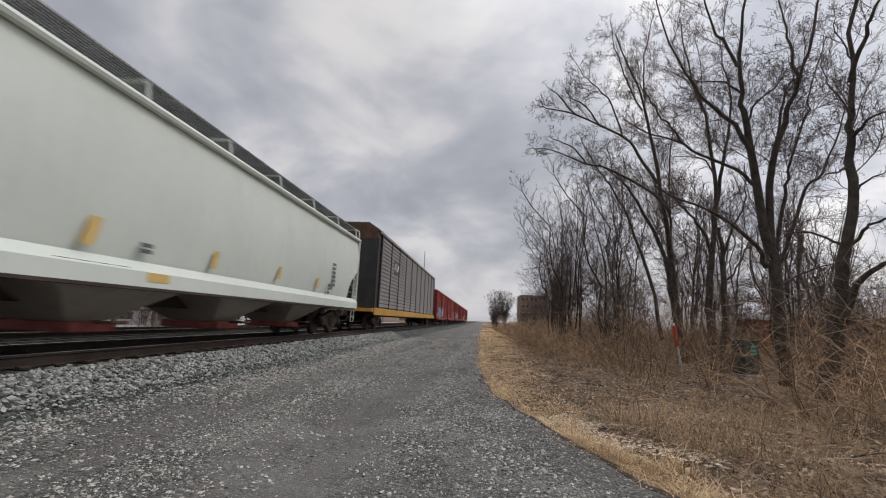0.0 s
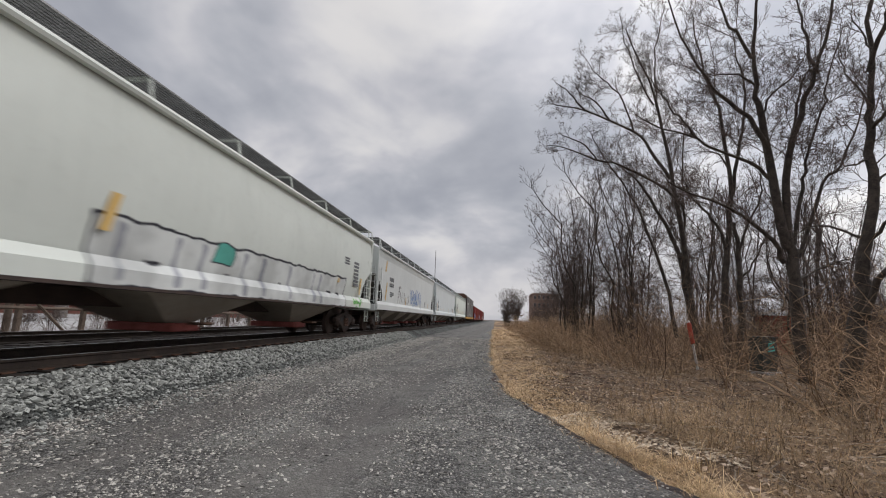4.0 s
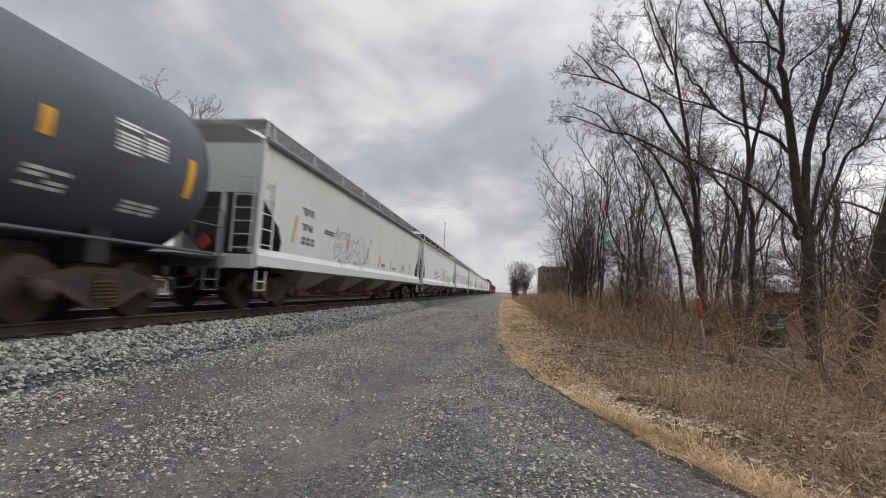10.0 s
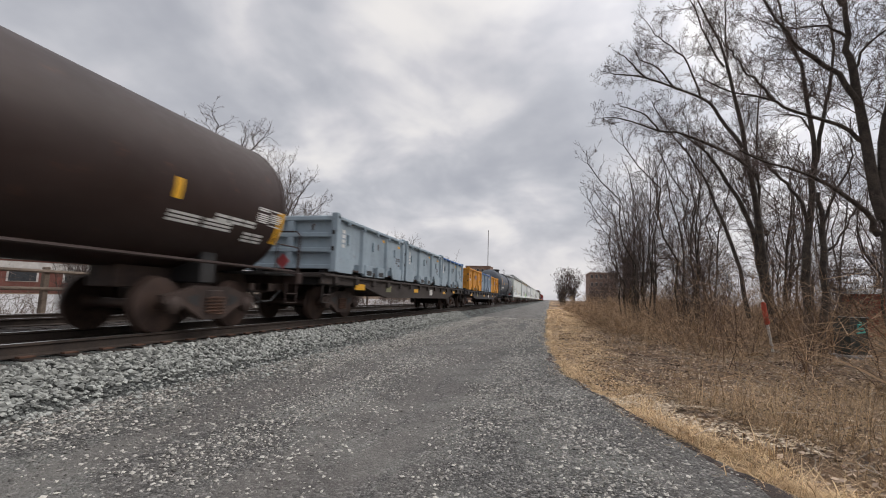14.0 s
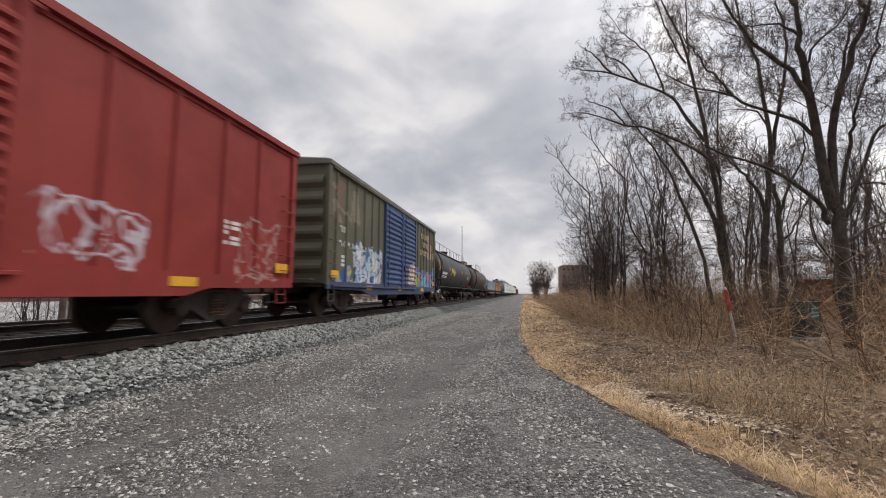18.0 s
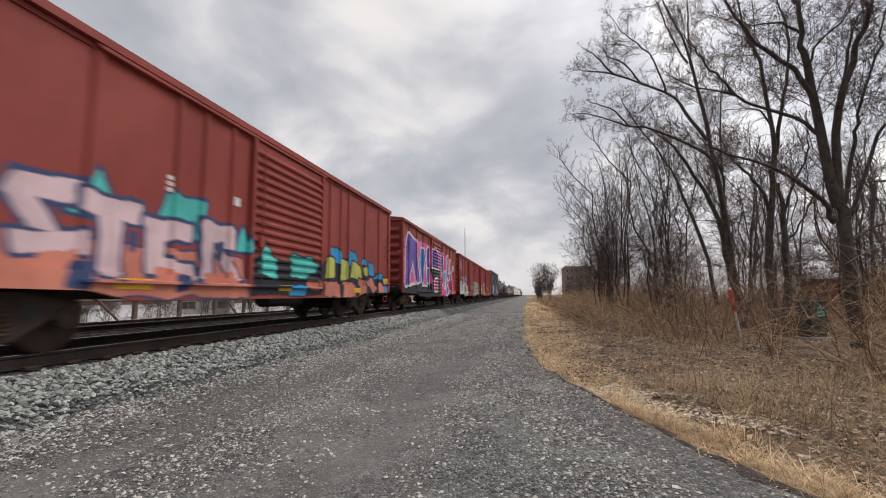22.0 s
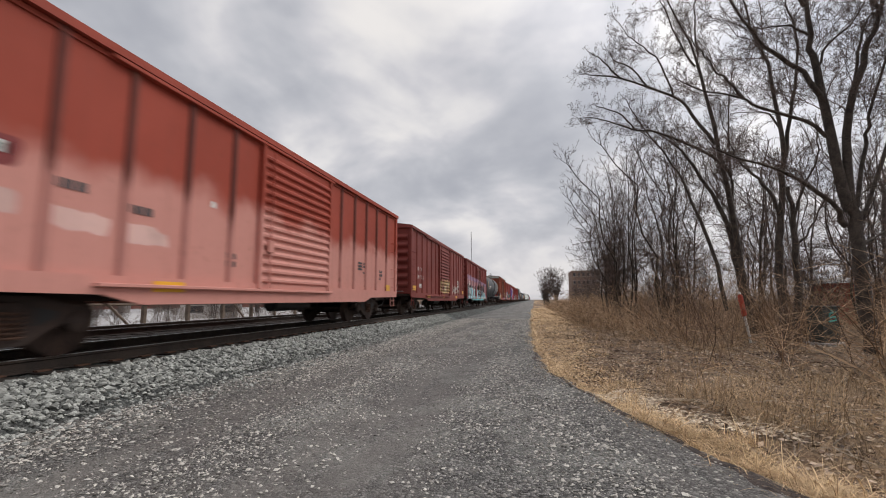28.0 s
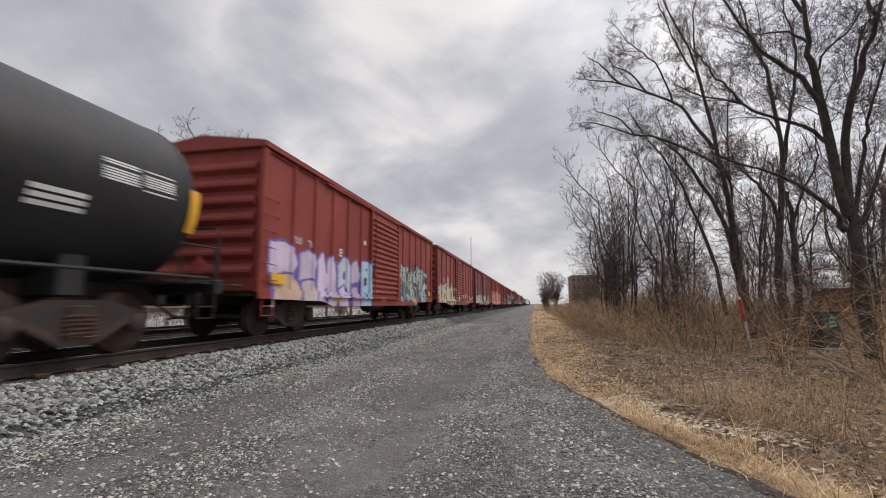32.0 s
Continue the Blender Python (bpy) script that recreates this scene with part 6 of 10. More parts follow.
AQUA, CORAL, BLUSH, LIMEY, AZURE = (0.07, 0.46, 0.42), (0.56, 0.20, 0.14), (0.62, 0.45, 0.47), (0.46, 0.47, 0.11), (0.03, 0.28, 0.55)
wild = [(AQUA, NAVY, 0.05, [[(-5.2, 1.8), (-4.8, 2.45), (-4.3, 1.8)], [(-3.9, 1.8), (-3.6, 2.4), (-2.8, 2.4), (-2.8, 1.7)], [(-2.0, 1.6), (-1.75, 2.15), (-1.4, 1.6)], [(-7.3, 0.8), (-7.3, 1.75), (-6.3, 1.75), (-6.4, 0.9)]]),
        (CORAL, NAVY, 0.03, [[(-6.2, 0.75), (-6.1, 1.5), (-1.7, 1.5), (-1.6, 0.72)]]),
        (BLUSH, NAVY, 0.06, [[(-5.9, 1.9), (-5.8, 2.2), (-5.0, 2.25), (-5.1, 1.9)], [(-5.9, 2.0), (-5.6, 2.0), (-5.2, 1.5), (-5.6, 1.5)], [(-5.7, 1.2), (-5.8, 1.5), (-4.9, 1.6), (-4.9, 1.25)]]),
        (BLUSH, NAVY, 0.06, [[(-5.0, 1.85), (-5.0, 2.15), (-4.1, 2.1), (-4.1, 1.8)], [(-4.75, 1.0), (-4.75, 1.9), (-4.4, 1.9), (-4.4, 1.0)]]),
        (BLUSH, NAVY, 0.06, [[(-4.0, 1.05), (-4.05, 1.95), (-3.7, 1.95), (-3.65, 1.05)], [(-3.9, 1.6), (-3.9, 1.95), (-3.1, 1.95), (-3.1, 1.65)], [(-3.9, 1.05), (-3.9, 1.35), (-3.0, 1.3), (-3.0, 1.0)]]),
        (BLUSH, NAVY, 0.06, [[(-2.9, 1.05), (-2.9, 2.1), (-2.55, 2.1), (-2.55, 1.05)], [(-2.8, 1.75), (-2.8, 2.1), (-1.95, 2.05), (-1.95, 1.6)], [(-2.6, 1.6), (-2.3, 1.6), (-1.75, 1.05), (-2.1, 1.05)]]),
        (CORAL, CORAL, 0, [[(-5.6, 0.9), (-5.5, 1.3), (-5.0, 1.35), (-4.9, 0.9)], [(-3.9, 0.8), (-3.8, 1.2), (-3.1, 1.1), (-3.0, 0.8)], [(-2.8, 0.8), (-2.8, 1.15), (-2.0, 1.2), (-1.8, 0.8)]]),
        (NAVY, NAVY, 0, [[(-5.2, 0.85), (-5.1, 1.25), (-4.8, 1.2), (-4.8, 0.8)], [(-4.3, 1.35), (-4.3, 1.7), (-4.15, 1.7), (-4.1, 1.3)], [(-2.5, 1.35), (-2.5, 1.75), (-2.3, 1.75), (-2.3, 1.35)], [(-3.4, 0.8), (-3.4, 1.1), (-3.1, 1.1), (-3.1, 0.8)]]),
        (INK, INK, 0, [[(-1.5, 0.75), (-1.5, 1.6), (1.6, 1.6), (1.7, 0.72)], [(1.8, 0.7), (1.8, 1.75), (5.9, 1.7), (7.35, 1.2), (7.35, 0.7)]]),
        (AQUA, INK, 0.05, [[(-1.3, 1.2), (-1.1, 1.9), (-0.6, 1.5), (-0.6, 1.1)], [(0.0, 1.15), (0.0, 1.7), (0.9, 1.75), (1.4, 1.5), (0.9, 1.2)]]),
        (AZURE, INK, 0.04, [[(0.0, 0.75), (0.0, 1.0), (0.9, 1.0), (0.8, 0.75)], [(2.1, 1.7), (2.3, 2.15), (2.9, 2.15), (3.1, 1.7)], [(3.4, 1.7), (3.6, 2.2), (4.2, 2.15), (4.5, 1.7)], [(4.7, 1.8), (4.75, 2.0), (5.2, 2.0), (5.2, 1.8)], [(5.4, 1.5), (5.4, 1.9), (5.8, 1.95), (6.1, 1.45)], [(5.9, 1.3), (6.0, 1.45), (6.9, 1.65), (6.9, 1.4)], [(7.0, 0.8), (6.9, 1.45), (7.35, 1.4), (7.35, 0.8)]]),
        (LIMEY, INK, 0.05, [[(1.95, 1.2), (2.05, 1.85), (2.6, 1.85), (2.65, 1.25)]]), (LIMEY, INK, 0.05, [[(2.85, 1.2), (3.0, 1.85), (3.5, 1.85), (3.5, 1.25)]]), (LIMEY, INK, 0.05, [[(3.75, 1.3), (3.9, 1.9), (4.6, 1.8), (4.8, 1.35)]]), (LIMEY, INK, 0.04, [[(4.9, 1.4), (4.8, 1.75), (5.35, 1.75), (5.35, 1.45)]]),
        (CORAL, INK, 0.04, [[(0.8, 0.9), (0.8, 1.15), (1.55, 1.15), (1.55, 0.85)], [(1.85, 0.72), (1.9, 1.15), (2.8, 1.2), (2.9, 0.72)], [(3.1, 0.72), (3.2, 1.15), (4.0, 1.2), (4.1, 0.72)], [(4.4, 0.72), (4.5, 1.3), (5.0, 1.25), (5.15, 0.72)], [(5.25, 1.2), (5.7, 1.4), (6.2, 1.0), (5.8, 0.8)], [(6.35, 0.8), (6.35, 1.25), (6.9, 1.2), (7.0, 0.8)]])]
P = paint("red_pink_teal_graffiti_paint", BRICK, 0.6, 0.3, 0.12, shapes=wild)
boxcar(-317.02, -332.48, P, "brick red boxcar with pink, teal and yellow graffiti", posts=POSTS6 + [-2.9, 2.9], doors=[(-1.6, 1.6)], reflectors=GOLDS, marks=[(-3.6, 2.55, 0.3, 0.3, 3, 1), (-2.0, 2.6, 0.25, 0.25, 1, 1), (-6.5, 2.6, 0.8, 0.26, 1, 3)])

P = paint("rusty_orange_boxcar_paint", (0.275, 0.064, 0.032), 0.65, 0.9, 0.85, streak=0.75, calm=0.3, graffiti=[(1.8, 4.4, 0.8, 1.75, (LILAC, (0.40, 0.44, 0.62), HOT, (0.5, 0.5, 0.66)), (0.2, 0.1, 0.35), 0.42, 30), (4.6, 7.0, 1.0, 2.0, (BONE, CREAM, (0.12, 0.12, 0.11), LIME), INK, 0.45, 31), (-7.4, -4.6, 1.0, 1.9, (BONE, CREAM, (0.4, 0.42, 0.40)), INK, 0.6, 32)],
          shapes=[((0.115, 0.045, 0.034), (0.17, 0.05, 0.03), 0.05, [[(-2.9, 2.3), (-2.9, 2.42), (-1.4, 2.44), (-1.4, 2.3)], [(-2.2, 1.5), (-2.2, 1.75), (-1.7, 1.75), (-1.7, 1.5)], [(-0.5, 2.9), (-0.5, 3.0), (0.8, 3.0), (0.8, 2.9)], [(0.6, 1.9), (0.6, 2.05), (1.6, 2.1), (1.6, 1.95)]]),
                  ((0.52, 0.38, 0.34), (0.3, 0.1, 0.06), 0.02, [[(-1.3, 2.35), (-1.25, 2.45), (-0.9, 2.45), (-0.9, 2.35)], [(0.1, 2.6), (0.1, 2.68), (0.5, 2.7), (0.5, 2.6)], [(-2.5, 1.95), (-2.5, 2.05), (-2.2, 2.05), (-2.2, 1.95)]])])
c = boxcar(-334.24, -349.2, P, "rusty orange-brown boxcar with plug doors and a pale roof edge", eave=4.58, peak=4.76, posts=[-6.9, -6.1, -5.3, -4.6, -3.9, -3.3, 2.5, 3.1, 3.8, 4.6, 5.3, 6.1, 6.9], doors=[(-3.0, -0.1), (0.0, 2.3)], smooth_door=True, ribs=9, reflectors=[(-7.0, 1.2, 0.25, 0.6), (-5.4, 1.2, 0.25, 0.5), (-2.6, 1.1, 0.9, 0.1), (-3.4, 1.35, 0.9, 0.16), (0.6, 1.2, 0.8, 0.1), (7.0, 1.3, 0.2, 0.5)],
           marks=[(6.3, 3.7, 0.45, 0.55, 1, 1), (-6.3, 3.5, 0.6, 0.5, 2, 1), (-0.9, 3.4, 0.3, 0.14, 1, 1), (0.2, 2.5, 0.3, 0.12, 1, 2)], roof_mat=paint("weathered_roof_edge", (0.12, 0.06, 0.045), 0.7, 0.6, 0.6))

part("end_panel", Shape().prism([(-1.45, 4.28), (1.45, 4.28), (1.45, 4.52), (0.0, 4.70), (-1.45, 4.52)], -7.53, -7.51), paint("pale_end_paint", (0.42, 0.40, 0.36), 0.7, 0.5, 0.3), c, "weathered pale panel under the roof")
P = paint("grey_rusty_tank_paint", (0.066, 0.074, 0.082), 0.55, 0.3, 0.22, fade=((0.15, 0.085, 0.06), 3.5, -0.6), graffiti=[(1.4, 4.8, 1.75, 2.45, ((0.066, 0.074, 0.082), (0.07, 0.078, 0.086)), (0.30, 0.31, 0.32), 0.4, 34)])
tank_car(-350.9, -367.8, P, "dark grey tank car with rust on its top", dome_y=0.3, ladder_y=0.8, stripes=[(-7.2, 0.14, -8, 22), (1.2, 0.1, 14, 22), (4.4, 0.1, 4, 12), (7.4, 0.14, -8, 22)],
         marks=[(-4.8, 1.9, 0, 9, 1, 9), (-5.0, 1.3, -10, 8, 2, 4), (7.0, 0.8, 0, 12, 6, 2), (5.9, 0.5, -13, 9, 2, 1), (6.8, 0.6, -15, 9, 3, 2)])

DUSK, LILY, ICE, SLATE = (0.46, 0.23, 0.24), (0.34, 0.22, 0.32), (0.30, 0.54, 0.60), (0.055, 0.042, 0.050)
towers = [[(y, 0.9), (y, z), (y + wd, z + 0.05 * k), (y + wd, 0.9)] for k, (y, z, wd) in enumerate(((-7.3, 2.1, 0.7), (-6.5, 2.45, 0.35), (-6.0, 2.0, 0.9), (-5.0, 2.35, 0.5), (-4.4, 1.95, 0.9), (-3.3, 2.3, 0.6), (-2.6, 1.9, 0.6), (-1.5, 1.95, 1.2), (-0.2, 2.15, 0.6), (0.6, 1.9, 0.8), (1.9, 2.2, 0.5), (2.45, 1.9, 0.6), (3.1, 2.1, 0.4), (3.6, 1.85, 0.7), (4.4, 2.0, 0.35), (4.8, 1.75, 0.6), (5.5, 2.05, 0.3), (5.9, 1.7, 0.5), (6.5, 1.95, 0.25), (6.9, 1.75, 0.4)))]
skyline = [(LILY, LILY, 0, [[(-7.5, 0.8), (-7.5, 2.95), (7.4, 2.55), (7.4, 0.8)]]), (DUSK, DUSK, 0, [[(-7.5, 0.8), (-7.5, 2.55), (7.4, 2.25), (7.4, 0.8)]]), (SLATE, SLATE, 0, towers),
           (ICE, BONE, 0.04, [[(-6.9, 0.8), (-6.8, 1.85), (-6.2, 1.85), (-6.1, 0.8)], [(-5.6, 0.8), (-5.8, 1.75), (-4.9, 1.90), (-4.8, 0.8)], [(-4.4, 0.8), (-4.5, 1.80), (-3.6, 1.75), (-3.7, 0.8)], [(-3.2, 0.8), (-3.3, 1.75), (-2.4, 1.75), (-2.5, 0.8)]]),
           (ICE, BONE, 0.04, [[(-1.5, 0.8), (-1.2, 1.65), (-0.6, 1.75), (-0.5, 0.8)], [(-0.2, 0.8), (0.1, 1.85), (0.9, 1.90), (1.0, 0.8)], [(2.0, 0.85), (2.1, 1.75), (2.6, 1.75), (2.7, 0.85)], [(3.0, 0.85), (3.1, 1.65), (3.8, 1.65), (3.9, 0.85)], [(4.3, 0.85), (4.5, 1.50), (5.1, 1.50), (5.0, 0.85)], [(5.4, 0.85), (5.4, 1.40), (6.2, 1.45), (6.4, 0.85)]]),
           ((0.12, 0.40, 0.44), SLATE, 0.03, [[(-7.5, 0.66), (-7.5, 0.82), (7.4, 0.82), (7.4, 0.66)]])]
P = paint("red_skyline_graffiti_paint", (0.19, 0.032, 0.026), 0.6, 0.25, 0.12, shapes=skyline)
boxcar(-369.62, -385.2, P, "red boxcar painted with a teal and mauve skyline", posts=[-6.9, -5.7, -5.2, -3.9, -3.4, -2.2, 2.2, 2.9, 4.1, 4.7, 5.9, 6.9], doors=[(-1.6, 1.6)], smooth_door=True, reflectors=[(-3.3, 0.9, 0.5, 0.13), (0.7, 0.9, 0.5, 0.13), (4.6, 0.9, 0.4, 0.13)], marks=[(7.0, 1.75, 0.4, 0.4, 3, 2), (-6.0, 2.2, 0.5, 0.4, 3, 2)])

P = paint("dark_brick_boxcar_paint", (0.20, 0.040, 0.032), 0.6, 0.35, 0.2, graffiti=[(-1.4, 1.5, 1.2, 1.9, (CREAM, (0.34, 0.24, 0.12), (0.15, 0.034, 0.028)), (0.40, 0.28, 0.10), 0.4, 40), (3.0, 5.6, 1.2, 1.7, ((0.4, 0.36, 0.34), (0.15, 0.034, 0.028)), (0.4, 0.3, 0.25), 0.4, 41)])
boxcar(-387.02, -402.5, P, "dark brick-red ribbed boxcar with little graffiti", posts=POSTS, doors=[(-1.6, 1.6)], marks=NUMBERS, reflectors=GOLDS)
P = paint("sun_bleached_boxcar_paint", (0.33, 0.058, 0.034), 0.65, 0.3, 0.2, fade=((0.60, 0.285, 0.24), 2.5, 0.88), calm=0.7, shapes=[((0.20, 0.045, 0.045), (0.20, 0.045, 0.045), 0, [[(-7.2, 2.25), (-7.2, 2.6), (-5.9, 2.55), (-5.9, 2.22)]]), ((0.62, 0.40, 0.36), (0.6, 0.3, 0.26), 0, [[(-7.1, 1.7), (-7.1, 2.05), (-5.9, 1.95), (-5.9, 1.7)], [(-5.6, 1.6), (-5.6, 1.9), (-4.8, 1.85), (-4.8, 1.6)], [(-4.6, 1.55), (-4.6, 1.85), (-3.8, 1.8), (-3.8, 1.55)]])])
boxcar(-404.64, -420.17, P, "sun-bleached pink and red boxcar", post_mat=paint("rust_streaked_post_paint", (0.15, 0.040, 0.030), 0.7, 0.5, 0.6, fade=((0.52, 0.235, 0.20), 2.3, 0.9)), posts=[-6.7, -5.6, -4.6, -3.5, -2.4, 2.4, 3.4, 4.4, 5.4, 6.5], doors=[(-1.6, 1.6)], dark_marks=[(-5.4, 2.18, 0.5, 0.18, 1, 3), (-4.4, 2.05, 0.5, 0.18, 1, 3), (-6.6, 1.45, 0.9, 0.2, 2, 2), (-2.4, 1.5, 0.35, 0.3, 2, 1), (4.1, 1.8, 0.9, 0.4, 4, 2), (5.9, 1.65, 0.35, 0.4, 3, 2)],
       reflectors=[(-3.8, 0.95, 0.6, 0.16), (6.6, 1.2, 0.4, 0.22), (-7.0, 1.3, 0.4, 0.2)], marks=[(-6.55, 2.42, 1.05, 0.2, 1, 4), (-2.9, 2.45, 0.14, 0.16, 1, 1), (-0.2, 1.4, 1.8, 0.1, 1, 7), (-0.2, 1.25, 1.5, 0.1, 1, 5)])
P = paint("faded_wine_boxcar_paint", (0.215, 0.062, 0.060), 0.65, 0.3, 0.15, graffiti=[(-7.3, -1.95, 0.74, 1.72, ((0.36, 0.38, 0.40), (0.24, 0.46, 0.39), (0.44, 0.44, 0.43), (0.56, 0.44, 0.40), (0.30, 0.33, 0.36), (0.28, 0.42, 0.38)), (0.20, 0.20, 0.22), 0.34, 44), (-1.4, 1.3, 0.95, 1.75, (CREAM, (0.52, 0.42, 0.36), BONE, (0.12, 0.09, 0.09)), (0.10, 0.06, 0.06), 0.4, 45), (1.8, 2.6, 0.8, 1.85, ((0.46, 0.42, 0.32), (0.36, 0.40, 0.34)), (0.22, 0.14, 0.12), 0.4, 49), (2.7, 5.6, 0.8, 1.85, ((0.215, 0.062, 0.06), (0.30, 0.44, 0.38), (0.215, 0.062, 0.06), (0.42, 0.46, 0.40)), (0.12, 0.16, 0.14), 0.34, 46)],
          shapes=[((0.085, 0.026, 0.028), (0.1, 0.03, 0.03), 0, [[(-7.45, 1.72), (-7.45, 2.52), (-4.98, 2.50), (-4.98, 1.72)]]), ((0.085, 0.026, 0.028), (0.1, 0.03, 0.03), 0, [[(-2.45, 1.5), (-2.45, 1.85), (-1.8, 1.85), (-1.8, 1.5)]])])
boxcar(-422.07, -437.58, P, "faded wine-red boxcar with grey-green graffiti", posts=POSTS5, doors=[(-1.6, 1.6)], marks=[(-6.8, 2.26, 0.45, 0.26, 1, 2), (-5.54, 2.26, 0.45, 0.26, 1, 2), (-6.8, 1.92, 0.7, 0.27, 1, 3), (-5.57, 1.92, 0.7, 0.27, 1, 3), (-3.24, 2.14, 0.30, 0.26, 3, 1), (-2.2, 2.42, 0.28, 0.30, 2, 1)], reflectors=GOLDS)
P = paint("brick_boxcar_paint", (0.245, 0.052, 0.042), 0.6, 0.3, 0.15, graffiti=[(-7.3, -1.75, 0.72, 1.92, ((0.60, 0.50, 0.31), (0.58, 0.50, 0.33), (0.62, 0.53, 0.36), (0.30, 0.33, 0.33), (0.60, 0.50, 0.31), (0.58, 0.47, 0.35), (0.44, 0.48, 0.52)), (0.46, 0.38, 0.25), 0.55, 48), (-1.3, 1.5, 0.95, 1.4, ((0.245, 0.052, 0.042), (0.245, 0.052, 0.042), BONE, (0.12, 0.16, 0.13)), (0.10, 0.05, 0.05), 0.4, 47)], shapes=[((0.13, 0.07, 0.06), (0.4, 0.34, 0.25), 0.03, [[(-3.2, 1.15), (-3.2, 1.5), (-2.9, 1.5), (-2.9, 1.15)], [(-2.45, 1.25), (-2.5, 1.7), (-1.95, 1.75), (-1.95, 1.25)], [(-5.6, 1.1), (-5.6, 1.4), (-5.2, 1.4), (-5.2, 1.1)]]), (BONE, INK, 0.05, [[(2.0, 0.95), (1.9, 1.5), (2.3, 1.45)], [(3.2, 1.1), (3.4, 1.6), (3.8, 1.55)], [(4.5, 0.9), (4.8, 1.5), (5.0, 1.5)], [(5.6, 0.95), (5.6, 1.4), (5.8, 1.4)], [(6.3, 0.9), (6.3, 1.3), (6.5, 1.3)]]), ((0.55, 0.42, 0.38), (0.4, 0.2, 0.18), 0.03, [[(-4.6, 2.0), (-4.6, 2.5), (-4.0, 2.5), (-4.0, 2.0)]])])
boxcar(-439.40, -455.0, P, "brick red ribbed boxcar with cream graffiti", posts=POSTS6, doors=[(-1.6, 1.6)], marks=NUMBERS[:4], reflectors=GOLDS)
MAUVE, DEEP, PEACH, PALESKY = (0.60, 0.50, 0.64), (0.15, 0.12, 0.38), (0.66, 0.47, 0.36), (0.42, 0.58, 0.68)
bubbles = [(DEEP, DEEP, 0.0, [[(-7.45, 0.72), (-7.45, 1.95), (-2.0, 2.0), (-2.0, 0.72)]]),
           (MAUVE, DEEP, 0.06, [[(-7.42, 1.45), (-7.4, 2.1), (-6.6, 2.1), (-6.3, 1.75), (-6.5, 1.45)]]),
           (PEACH, DEEP, 0.06, [[(-7.25, 0.72), (-7.2, 1.3), (-6.6, 1.42), (-6.2, 1.15), (-6.15, 0.72)]]),
           (MAUVE, DEEP, 0.06, [[(-6.15, 1.38), (-6.15, 1.95), (-5.75, 2.1), (-5.4, 1.9), (-5.45, 1.4)]]),
           ((0.62, 0.50, 0.52), DEEP, 0.06, [[(-6.0, 0.72), (-6.0, 1.25), (-5.6, 1.35), (-5.3, 1.1), (-5.35, 0.72)]]),
           (MAUVE, DEEP, 0.06, [[(-5.25, 0.72), (-5.25, 1.9), (-5.0, 2.05), (-4.8, 1.6), (-4.9, 0.72)], [(-4.95, 1.2), (-4.95, 1.6), (-4.6, 1.6), (-4.6, 1.2)], [(-4.7, 0.72), (-4.7, 1.95), (-4.4, 2.05), (-4.15, 1.5), (-4.2, 0.72)]]),
           ((0.52, 0.55, 0.66), DEEP, 0.06, [[(-4.0, 1.25), (-4.0, 1.85), (-3.65, 2.1), (-3.2, 1.9), (-3.15, 1.2), (-3.5, 0.95)]]),
           (MAUVE, DEEP, 0.06, [[(-4.0, 0.72), (-3.95, 1.15), (-3.6, 1.25), (-3.4, 0.72)]]), (DEEP, DEEP, 0, [[(-3.75, 0.95), (-3.7, 1.05), (-3.6, 1.05), (-3.6, 0.95)], [(-3.7, 1.5), (-3.7, 1.75), (-3.5, 1.75), (-3.5, 1.5)]]),
           (MAUVE, DEEP, 0.06, [[(-3.05, 1.42), (-3.0, 1.95), (-2.7, 2.1), (-2.45, 1.85), (-2.5, 1.45)]]), ((0.62, 0.46, 0.56), DEEP, 0.06, [[(-3.05, 0.72), (-3.0, 1.25), (-2.6, 1.3), (-2.45, 0.72)]]),
           (PALESKY, DEEP, 0.05, [[(-2.3, 0.72), (-2.35, 2.05), (-1.6, 2.12), (-1.5, 0.72)]]), (DEEP, DEEP, 0, [[(-2.0, 0.9), (-2.0, 1.1), (-1.75, 1.1), (-1.75, 0.9)], [(-1.95, 1.85), (-1.95, 1.95), (-1.7, 1.95), (-1.7, 1.85)]])]
def fuller(q, k=1.12):
    cy, cz = sum(p[0] for p in q) / len(q), sum(p[1] for p in q) / len(q)
    return [(cy + k * (y - cy), cz + k * (z - cz)) for y, z in q]


bubbles = [(a, b, r, [fuller(q) if r else q for q in qs]) for a, b, r, qs in bubbles]
P = paint("red_lilac_graffiti_paint", BRICK, 0.6, 0.25, 0.12, shapes=bubbles, graffiti=[(2.0, 6.8, 0.80, 2.45, ((0.42, 0.54, 0.58), (0.54, 0.50, 0.38), (0.50, 0.53, 0.52), (0.10, 0.10, 0.105), (0.36, 0.50, 0.58)), (0.05, 0.05, 0.06), 0.55, 53)])
boxcar(-456.39, -472.22, P, "brick red ribbed boxcar with lilac bubble graffiti", posts=POSTS, doors=[(-1.6, 1.6)], marks=NUMBERS[:2] + [(-2.04, 2.82, 0.26, 0.22, 1, 1), (-3.93, 2.27, 0.30, 0.26, 3, 1)], reflectors=GOLDS, dark_marks=[(-1.95, 1.5, 0.3, 0.4, 1, 1)])
